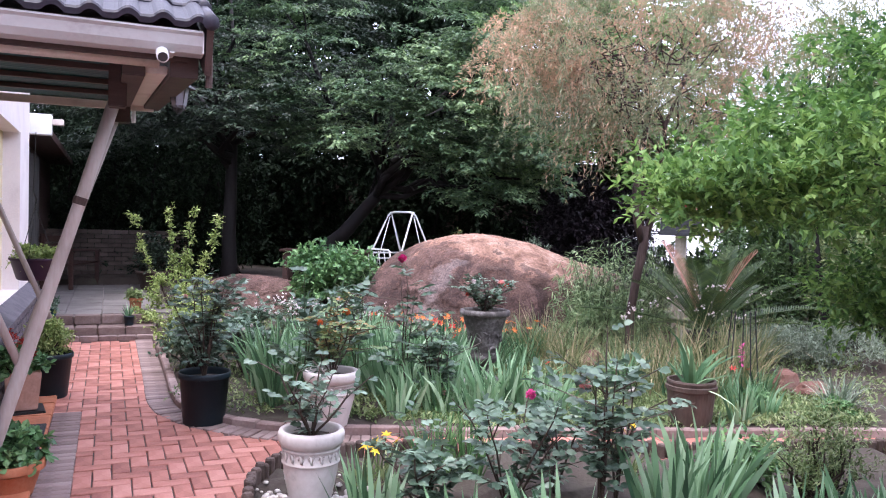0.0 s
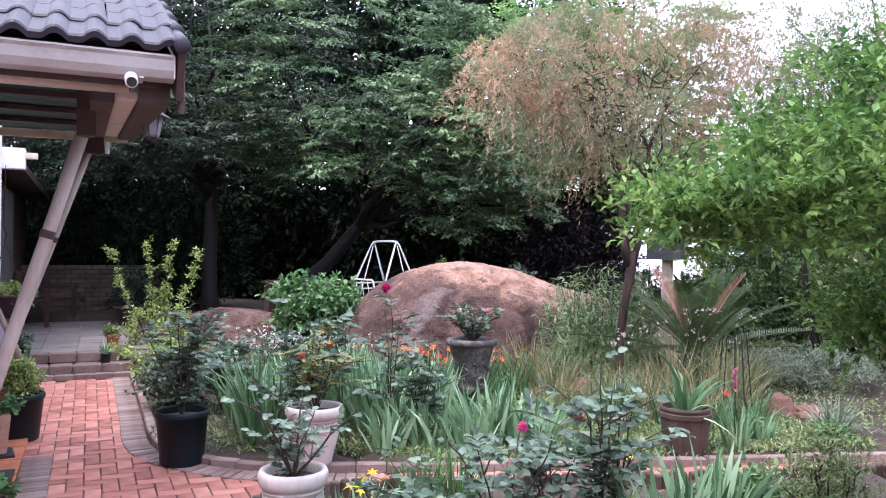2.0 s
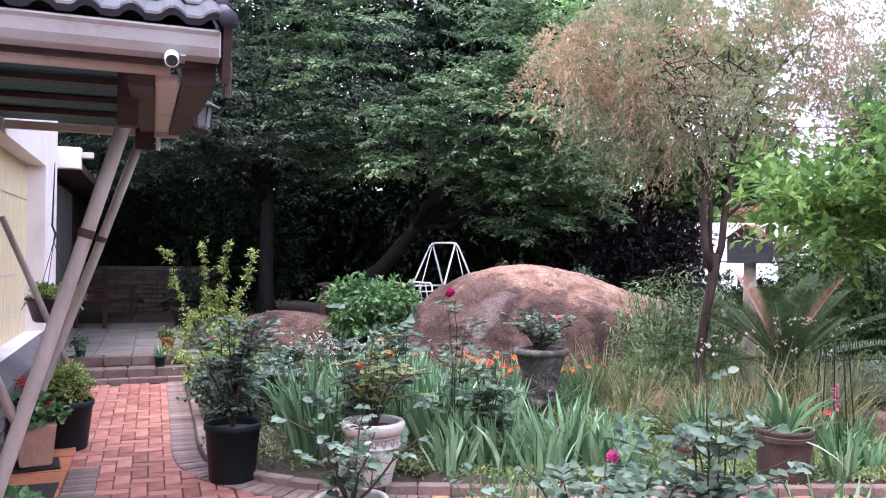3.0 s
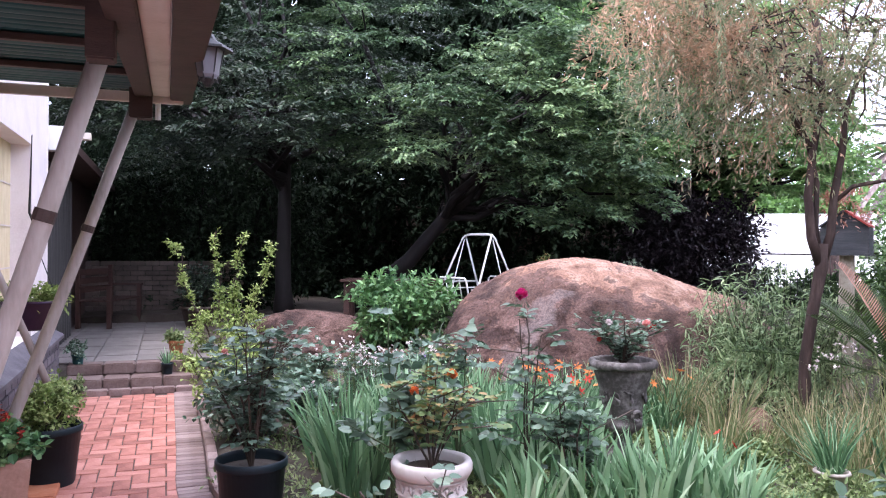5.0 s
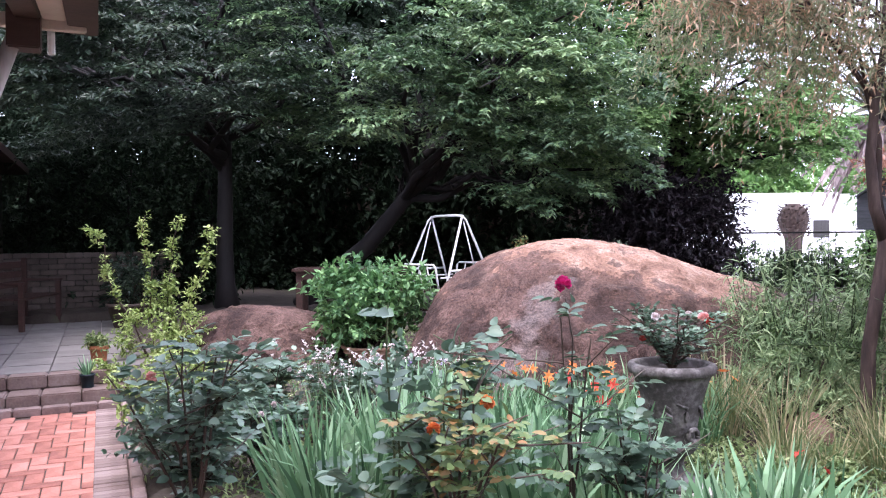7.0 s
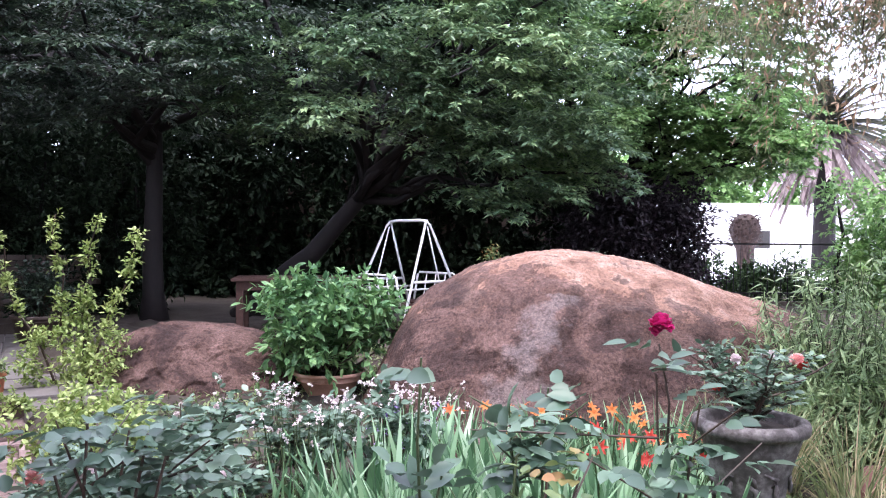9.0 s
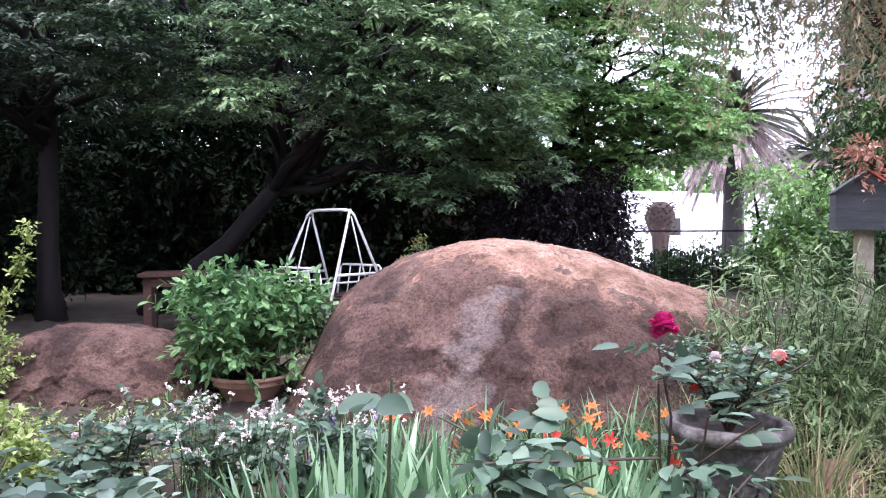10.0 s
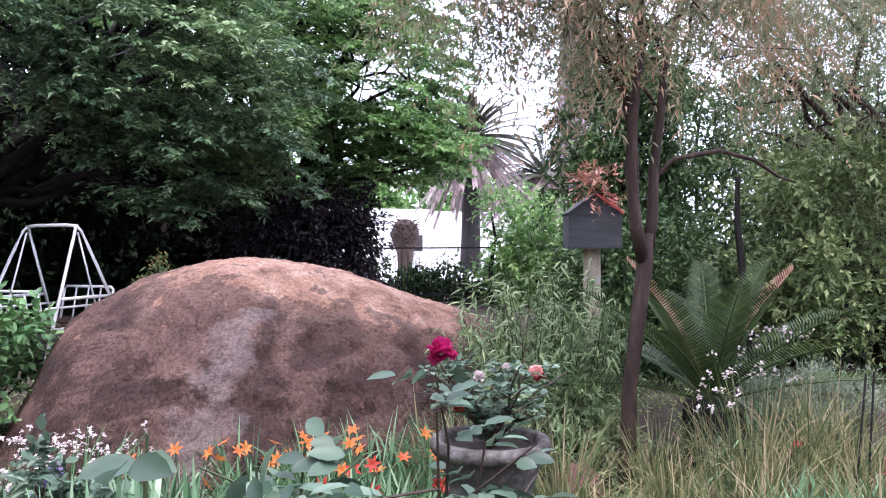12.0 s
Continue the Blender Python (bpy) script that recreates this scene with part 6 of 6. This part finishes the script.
for k in range(230):
    a, r = rng.uniform(0, 6.28), 0.66 * math.sqrt(rng.uniform())
    e = np.array([r * math.cos(a) * 1.15, r * math.sin(a), rng.uniform(0.4, 1.3) * (1.1 - 0.4 * r)])
    p = limb(sg, (e[0] * 0.3, e[1] * 0.3, 0), e, 0.005, 0.002, 0, 4, 5, 0.08)
    w = rng.uniform(0.15, 1, 54) * 5
    i = np.minimum(w.astype(int), 4)
    c = p[i] + (p[i + 1] - p[i]) * (w - i)[:, None]
    leaves(g, c, unit(ball(54) * [1, 1, 0.6]), unit(ball(54) * 0.5 + [0, 0, 1.0]), 0.095 * rng.uniform(0.6, 1.2, 54), 0.015, 0, 0.4)
part("branchwork", sg, L_STEM, t)
part("foliage", g, L_FINE, t)
shrub("dark_underbrush", "dark narrow-leaved undergrowth below the feathery shrub", "shrub", 0.9, 10.3, 0.1, 0.55, 0.3, 0.28, 34, 12, 9, 0.08, 0.012, L_FINE, 0.5, radius=0.26)
shrub("small_spruce", "small blue-green shrub behind the boulder", "shrub", 0.35, 14.9, 0.9, 0.25, 0.2, 0.2, 14, 10, 8, 0.06, 0.012, L_GREY, 0.1, radius=0.2)
shrub("red_tipped_shrub", "sparse shrub with dark red tips behind the boulder", "shrub", -0.95, 14.7, 0.8, 0.15, 0.15, 0.28, 14, 8, 6, 0.05, 0.025, L_ROSERED, 0.1, radius=0.14)


def cycad(x, y, z):
    t = thing("cycad", "large cycad with stiff dark fronds and a few dying pink ones", "cycad", pose(x, y, ground_z(x, y) - 0.03))
    part("trunk", lathe([(0, 0), (0.17, 0), (0.19, 0.15), (0.17, z), (0.08, z + 0.06), (0, z + 0.07)], 16, 0.08), M_BARK, t)
    for k in range(22):
        dead = k in (1, 5)
        a = k * 2.399
        el = 1.32 - 0.98 * (k / 22) + rng.normal() * 0.08 if not dead else 1.2
        L = rng.uniform(1.0, 1.28)
        s = np.linspace(0, 1, 11)
        d = np.array([math.cos(a), math.sin(a)])
        p = np.stack([d[0] * L * s * math.cos(el) * (1 + 0.15 * s), d[1] * L * s * math.cos(el) * (1 + 0.15 * s), z + L * (s * math.sin(el) - 0.2 * s ** 2)], 1)
        g = Geo()
        tube(g, p, np.linspace(0.011, 0.004, 11), 5)
        m = 46
        w = np.linspace(0.1, 1, m) * 10
        i = np.minimum(w.astype(int), 9)
        b0 = p[i] + (p[i + 1] - p[i]) * (w - i)[:, None]
        dr = unit(p[i + 1] - p[i])
        side = unit(np.cross(dr, [0, 0, 1.0]))
        up = np.cross(side, dr)
        ll = 0.17 * np.sin(np.pi * np.linspace(0.16, 0.95, m)) ** 0.6
        for sd in (1, -1):
            leaves(g, b0, unit(dr * 0.55 + side * sd + up * 0.35), up, ll, 0.0115, 0.0, 0.02)
        part("frond", g, L_CYCADRED if dead else L_CYCAD, t, "dying salmon-pink frond" if dead else "")


cycad(2.0, 10.1, 0.42)
G2 = "dry grass tufts"
for x, y, n, h in ((1.05, 9.35, 130, 0.55), (1.45, 9.25, 120, 0.55), (0.6, 9.7, 130, 0.62), (0.35, 10.0, 150, 0.68), (1.75, 9.1, 90, 0.5), (0.75, 9.3, 70, 0.4), (1.25, 9.75, 130, 0.6), (0.15, 10.3, 90, 0.6)):
    clump_blades("grass_tuft", "arching tuft of green and straw-coloured grass", "grass", x, y, n, h, 0.009, 0.1, 0.32, 0.55, L_GRASS, G2)
clump_blades("pot_grass", "spiky green grass growing from the concrete pot", "grass", 0.97, 8.5, 90, 0.42, 0.011, 0.05, 0.4, 0.4, L_AGAP, z=0.17)
clump_blades("spider_lily", "broad arching strap leaves in the barrel planter", "strap plant", 1.42, 8.02, 20, 0.46, 0.045, 0.05, 0.55, 0.4, L_AGAP, z=0.34)
clump_blades("striped_grass", "pale striped arching grass at the bed edge", "grass", 2.75, 8.65, 120, 0.4, 0.014, 0.08, 0.5, 0.6, L_GREY)
clump_blades("mondo_grass", "low dark green grass mound", "grass", 0.62, 8.1, 140, 0.2, 0.007, 0.08, 0.5, 0.5, L_AGAP, "low grass mounds")
for x, y in ((0.45, 8.45), (1.95, 8.5), (2.2, 8.9), (2.0, 9.4), (0.3, 8.7)):
    clump_blades("daylily", "green strap-leaved clump at the bed edge", "daylily", x, y, 60, 0.36, 0.016, 0.08, 0.35, 0.5, L_AGAP, "daylilies", flowers=(1, P_RED, 0.32, 0.035))
shrub("lavender", "silvery grey lavender mound", "lavender", 3.5, 10.5, 0.12, 0.5, 0.35, 0.2, 50, 14, 7, 0.05, 0.008, L_GREY, 0.05, radius=0.17, up=0.7, trunk=False)
shrub("lavender", "silvery grey lavender mound", "lavender", 2.95, 10.8, 0.12, 0.4, 0.3, 0.18, 40, 14, 7, 0.05, 0.008, L_GREY, 0.05, radius=0.17, up=0.7, trunk=False)


def fieldstone(x, y, r, h):
    bm_ = bmesh.new()
    bmesh.ops.create_icosphere(bm_, subdivisions=3, radius=1)
    o = Vector((x * 3, y * 5, 0))
    for v in bm_.verts:
        v.co *= 1 + 0.35 * noise.noise(v.co * 1.1 + o) + 0.1 * noise.noise(v.co * 3.5 + o)
        v.co = Vector((v.co.x * r, v.co.y * r * 0.8, v.co.z * h))
    m_ = bpy.data.meshes.new("fieldstone")
    bm_.to_mesh(m_)
    bm_.free()
    m_.materials.append(M_FIELDSTONE)
    tagged(new("fieldstone", m_), "rough reddish field stone in the bed", "stone", "field stones").location = (x, y, ground_z(x, y) + h * 0.5)


for x, y, r, h in ((2.55, 9.3, 0.13, 0.15), (2.75, 9.2, 0.16, 0.1), (2.3, 9.6, 0.12, 0.1), (1.95, 9.95, 0.1, 0.1), (0.85, 9.9, 0.16, 0.12), (-0.05, 8.4, 0.12, 0.05), (-0.5, 8.35, 0.14, 0.06), (0.2, 8.05, 0.1, 0.04)):
    fieldstone(x, y, r, h)
ob_ = thing("obelisk", "thin black metal plant support among the flowers", "plant support", pose(2.05, 8.95, 0.04))
for k in range(5):
    g = Geo()
    a = k * 1.2566
    tube(g, [(0.16 * math.cos(a), 0.16 * math.sin(a), 0), (0.1 * math.cos(a), 0.1 * math.sin(a), 0.8)], [0.006, 0.006], 5)
    part("rod", g, M_IRON, ob_)
fx = thing("foxglove", "single slender spike of magenta flowers", "flowers", pose(1.98, 8.7, 0.04))
g, g2 = Geo(), Geo()
tube(g, [(0, 0, 0), (0.01, 0, 0.3), (0, 0, 0.55)], [0.004, 0.004, 0.002], 4)
for k in range(20):
    leaves(g2, np.array([[0, 0, 0.38 + 0.008 * k]]), unit(ball(1) + [0, 0, 0.1]), np.array([[0, 0, 1.0]]), 0.035, 0.025)
part("stalk", g, L_STEM, fx)
part("flower_spray", g2, P_MAG, fx)

# ---- planting: front bed ----
rose("thorny rose spilling over the white pot", -0.96, 5.8, 0.42, 0.34, 7, 6, size=0.034, z=0.4, bare=0.1)
rose("leafy rose bush with fading pink blooms", 0.05, 5.85, 0.62, 0.38, 6, 9, size=0.044, bare=0.25, blooms=[((0.1, 0.1, 0.62), P_MAG, 0.03)])
rose("leafy rose bush beside the cross path", -0.35, 5.7, 0.5, 0.3, 6, 9, size=0.042, bare=0.2)
rose("tall upright rose with a faded salmon bloom", 0.5, 5.75, 1.0, 0.12, 4, 12, size=0.044, bare=0.25, blooms=[((-0.1, -0.05, 0.72), P_PINK, 0.035)])
rose("tall upright rose with a faded salmon bloom", 0.62, 6.1, 0.85, 0.14, 4, 11, size=0.042, bare=0.25)
rose("leafy rose bush beside the cross path", 0.3, 6.2, 0.55, 0.32, 5, 8, size=0.043, bare=0.25)
for x, y, n, h in ((0.85, 5.7, 40, 0.5), (1.1, 6.1, 40, 0.5), (1.7, 5.5, 40, 0.45), (2.0, 5.6, 40, 0.45), (-0.6, 5.6, 24, 0.4), (1.35, 5.4, 40, 0.42), (0.3, 5.3, 30, 0.4), (2.3, 6.0, 40, 0.4), (-0.1, 5.2, 30, 0.36)):
    clump_blades("iris", "fan of blue-green iris blades", "iris", x, y, int(n * 1.3), h, 0.042, 0.14, 0.26, 0.18, L_IRIS, "iris clumps")
for x, y in ((-0.4, 6.45), (-0.2, 6.5)):
    clump_blades("bulb_grass", "upright thin green bulb leaves with buds", "bulbs", x, y, 70, 0.42, 0.012, 0.1, 0.16, 0.2, L_SHRUB, "bulb leaves")
shrub("feathery_shrub", "yellow-green feathery upright shrub", "shrub", 1.75, 6.35, 0.05, 0.28, 0.25, 0.26, 40, 10, 9, 0.035, 0.009, L_COVER, 0.0, radius=0.15, up=0.8)
for x, y in ((-0.7, 6.35), (0.75, 6.6), (-0.75, 6.15)):
    clump_blades("marigold", "low plant with small yellow blooms", "flowers", x, y, 30, 0.22, 0.014, 0.06, 0.4, 0.4, L_COVER, "yellow flowers", flowers=(3, P_YELLOW, 0.28, 0.035))
for x, y in ((1.4, 6.6), (2.6, 6.4), (3.1, 5.9)):
    shrub("bed_shrub", "small leafy green bed plant", "shrub", x, y, 0.05, 0.22, 0.22, 0.13, 18, 10, 7, 0.05, 0.025, L_SHRUB, 0.1, radius=0.14)

rose("tall rose cane with broad leaves", -1.36, 7.62, 0.98, 0.1, 3, 9, size=0.06, bare=0.45, cane_mat=L_STEM)
for x, y, h in ((1.3, 8.95, 0.62), (1.72, 8.75, 0.6), (2.1, 9.05, 0.62), (1.05, 8.95, 0.55), (1.55, 9.6, 0.66), (0.5, 9.25, 0.5)):
    clump_blades("grass_tuft", "arching tuft of straw-coloured grass", "grass", x, y, 90, h, 0.008, 0.09, 0.28, 0.5, L_GRASS, G2)
for x, y, h in ((1.62, 9.4, 0.82), (1.88, 9.35, 0.8), (2.1, 9.25, 0.78), (2.3, 9.5, 0.75)):
    clump_blades("grass_tuft", "tall arching grass tuft with bleached tips", "grass", x, y, 120, h, 0.009, 0.09, 0.24, 0.55, L_GRASS, G2, segs=6)
# a mixed filling of small plants between the large ones
for k in range(34):
    x, y = rng.uniform(-0.9, 2.7), rng.uniform(7.95, 9.3)
    if math.hypot(x - 1.42, y - 8.02) < 0.3 or math.hypot(x + 0.21, y - 8.95) < 0.35 or bool(inside(np.array(x), np.array(y - 0.08), PAVED)):
        continue
    if k % 3 == 0:
        clump_blades("iris", "small fan of blue-green iris blades", "iris", x, y, 22, rng.uniform(0.28, 0.42), 0.032, 0.07, 0.3, 0.2, L_IRIS, "iris clumps")
    elif k % 3 == 1:
        clump_blades("grass_tuft", "low tuft of fresh green grass", "grass", x, y, 60, rng.uniform(0.16, 0.3), 0.007, 0.07, 0.4, 0.5, L_COVER, "green grass tufts")
    else:
        shrub("bed_plant", "low leafy green bedding plant", "bedding plant", x, y, 0.03, 0.12, 0.12, 0.08, 10, 8, 6, 0.042, 0.022, L_COVER if k % 2 else L_SHRUB, 0.15, "bedding plants", 0.1, trunk=False)
for x, y, h in ((-0.7, 7.95, 0.45), (-0.78, 7.72, 0.35), (0.35, 8.0, 0.36), (-0.3, 8.25, 0.42)):
    clump_blades("iris", "fan of blue-green iris blades", "iris", x, y, 34, h, 0.036, 0.1, 0.26, 0.2, L_IRIS, "iris clumps")
for x, y, r in ((-0.62, 8.1, 0.13), (-0.12, 7.8, 0.1), (0.28, 7.9, 0.12), (-0.85, 8.05, 0.09)):
    fieldstone(x, y, r, 0.035)

for x, y, h in ((-1.7, 10.3, 0.55), (-1.35, 10.15, 0.5), (-0.2, 10.25, 0.5), (0.25, 10.2, 0.5), (-0.85, 10.3, 0.5), (-0.5, 10.35, 0.48)):
    clump_blades("daylily", "arching clump of green daylily leaves before the boulder", "daylily", x, y, 80, h, 0.018, 0.13, 0.3, 0.55, L_AGAP, "daylilies")

# low growth that covers the soil
g = Geo()
n = 11000
x, y = rng.uniform(-4.2, 5.2, n), rng.uniform(7.5, 14.0, n)
keep = ~inside(x, y, PAVED) & (noise_field := (np.sin(x * 3.1 + y) + np.sin(y * 4.3 - x * 2) + rng.normal(0, 0.6, n)) > -0.4)
x, y = x[keep], y[keep]
x2, y2 = rng.uniform(-1.2, 2.9, 7000), rng.uniform(7.6, 9.9, 7000)
keep = ~inside(x2, y2 - 0.06, PAVED)
x, y = np.concatenate([x, x2[keep]]), np.concatenate([y, y2[keep]])
b0 = np.stack([x, y, ground_z(x, y)], 1)
for _ in range(4):
    o = b0 + rng.normal(0, 0.035, b0.shape) * [1, 1, 0] + [0, 0, 0.015] * rng.uniform(0, 2.5, (len(b0), 1))
    leaves(g, o, unit(ball(len(o)) + [0, 0, 0.6]), unit(ball(len(o)) * 0.4 + [0, 0, 1.0]), 0.05 * rng.uniform(0.5, 1.3, len(o)), 0.019, oval=False)
tagged(new("ground_cover", g.mesh("ground_cover", L_COVER)), "low green ground cover between the plants", "ground cover", kind="stuff")


# ---- edging and paving pieces ----
def along(line, step):
    """Places and headings at even steps along a line."""
    p = np.array(line, float)
    d = np.linalg.norm(np.diff(p, axis=0), axis=1)
    s = np.concatenate([[0], np.cumsum(d)])
    at = np.arange(step / 2, s[-1], step)
    x, y = np.interp(at, s, p[:, 0]), np.interp(at, s, p[:, 1])
    x2, y2 = np.interp(at + 0.02, s, p[:, 0]), np.interp(at + 0.02, s, p[:, 1])
    return [(a, b, math.degrees(math.atan2(d2 - b, c - a))) for a, b, c, d2 in zip(x, y, x2, y2)]


def smooth_line(line, n=60):
    p = np.array(line, float)
    for _ in range(3):
        q = np.empty((2 * len(p), 2))
        q[0::2], q[1::2] = np.concatenate([p[:1], p[:-1] * 0.25 + p[1:] * 0.75])[: len(p)], np.concatenate([p[:-1] * 0.75 + p[1:] * 0.25, p[-1:]])
        q = np.concatenate([p[:1], np.stack([p[:-1] * 0.75 + p[1:] * 0.25, p[:-1] * 0.25 + p[1:] * 0.75], 1).reshape(-1, 2), p[-1:]])
        p = q
    return p


def piece_mesh(name, sx, sy, sz, mat, bevel=0.005):
    bm_ = box(-sx / 2, sx / 2, -sy / 2, sy / 2, -sz, 0)
    bmesh.ops.bevel(bm_, geom=[e for e in bm_.edges if all(v.co.z > -0.001 for v in e.verts)], offset=bevel, segments=1, affect="EDGES")
    m_ = bpy.data.meshes.new(name)
    bm_.to_mesh(m_)
    bm_.free()
    m_.materials.append(mat)
    return m_


kline = smooth_line(KERB)
kerb = thing("kerb", "dark brown brick kerb standing proud round the back bed", "kerb", pose(0, 0, 0), kind="structure")
kb = piece_mesh("brick", 0.203, 0.075, 0.12, M_EDGE, 0.01)
for k, (x, y, a) in enumerate(along(kline, 0.21)):
    part("brick", kb, M_EDGE, kerb).matrix_local = pose(x, y, 0.06 + rng.normal() * 0.003, rng.normal() * 1.2, rng.normal(), a)
strip = thing("edging", "flat course of brown-grey pavers beside the kerb", "edging", pose(0, 0, 0), kind="structure")
eb = piece_mesh("paver", 0.066, 0.195, 0.05, M_EDGE)
for x, y, a in along(kline, 0.071):
    r_ = radians(a)
    if x < -0.9:
        part("paver", eb, M_EDGE, strip).matrix_local = pose(x + 0.14 * math.sin(r_), y - 0.14 * math.cos(r_), 0.008 + rng.normal() * 0.0015, 0, 0, a + rng.normal() * 0.7)
for k in range(48):
    part("paver", eb, M_EDGE, strip).matrix_local = HOUSE @ pose(-0.62, -3.66 - 0.071 * k, 0.008 + rng.normal() * 0.0015, 0, 0, 90 + rng.normal() * 0.7)
logs = thing("log_edging", "dark half-log roll edging round the front bed", "edging", pose(0, 0, 0), kind="structure")
fl = smooth_line(FRONT[1:11])
lb = lathe([(0, -0.1), (0.03, -0.1), (0.031, 0.1), (0.024, 0.112), (0, 0.114)], 9, 0.05).mesh("log", M_LOG)
for x, y, a in along(fl, 0.061):
    if y > 5.0:
        part("log", lb, M_LOG, logs).matrix_local = pose(x, y, rng.normal() * 0.008, rng.normal() * 2, rng.normal() * 2, rng.uniform(0, 360))
peb = Geo()
for k in range(240):
    x, y, r = -0.96 + rng.normal() * 0.2, 5.8 + rng.normal() * 0.2, rng.uniform(0.01, 0.024)
    if inside(np.array(x), np.array(y), PAVED) or math.hypot(x + 0.96, y - 5.8) < 0.13:
        continue
    q = lathe([(0, -r * 0.6), (r * 0.8, -r * 0.3), (r, 0.0), (r * 0.7, r * 0.5), (0, r * 0.6)], 7, 0.12)
    peb.add(q.v[0] + np.array([x, y, 0.065]), q.q[0])
tagged(new("pebbles", peb.mesh("pebbles", M_PEBBLE, True)), "pale pebbles round the foot of the white pot", "pebbles", kind="stuff")

# herringbone bricks, laid square to the house; the best seen ones are pieces of their own
BL, BW = 0.21, 0.105
bricks = []
for i in range(-110, 60):
    for j in range(-40, 60):
        ox, oy = (i + 2 * j) * BW, (i - 2 * j) * BW
        if -1.4 < ox < 9 and -14.5 < oy < 0.3:
            bricks += [(ox + BW, oy + BW / 2, 0), (ox + BW / 2, oy + 2 * BW, 90)]
seen, clean = set(), []
for cx, cy, turn in bricks:
    key = (round(cx, 2), round(cy, 2))
    if key in seen or cy > -0.02 or cy < -14:
        continue
    seen.add(key)
    clean.append((cx, cy, turn))
cw = np.array([hp(a, b)[:2] for a, b, _ in clean])
ok = inside(cw[:, 0], cw[:, 1], PAVED)
kp = np.array(kline)
near = np.array([np.min(np.hypot(kp[:, 0] - a, kp[:, 1] - b)) for a, b in cw])
for q, (cx, cy, turn) in enumerate(clean):
    x, y = cw[q]
    if x < -0.9 and near[q] < 0.17:
        ok[q] = False
    if near[q] < 0.09 or (cx < -0.6 and cy < -3.65) or cx < -1.06 or x > 4:
        ok[q] = False
chosen = [q for q in range(len(clean)) if ok[q]]
pm = piece_mesh("brick", BL - 0.008, BW - 0.008, 0.05, M_BRICK, 0.004)
order = sorted(chosen, key=lambda q: abs(clean[q][1] + 3.0) + abs(clean[q][0] + 0.2) * 0.8)
rest = Geo()
pv = np.array([v.co[:] for v in pm.vertices])
pq = [tuple(f.vertices) for f in pm.polygons if len(f.vertices) == 4]
for rank, q in enumerate(order):
    cx, cy, turn = clean[q]
    m_ = HOUSE @ pose(cx, cy, rng.normal() * 0.0018, rng.normal() * 0.35, rng.normal() * 0.35, turn + rng.normal() * 0.5)
    if rank < 300:
        part("brick", pm, M_BRICK, pavement).matrix_local = m_
    else:
        a = np.array(m_)
        rest.add(pv @ a[:3, :3].T + a[:3, 3], pq)
tagged(part("far_bricks", rest, M_BRICK, pavement), kind="stuff")
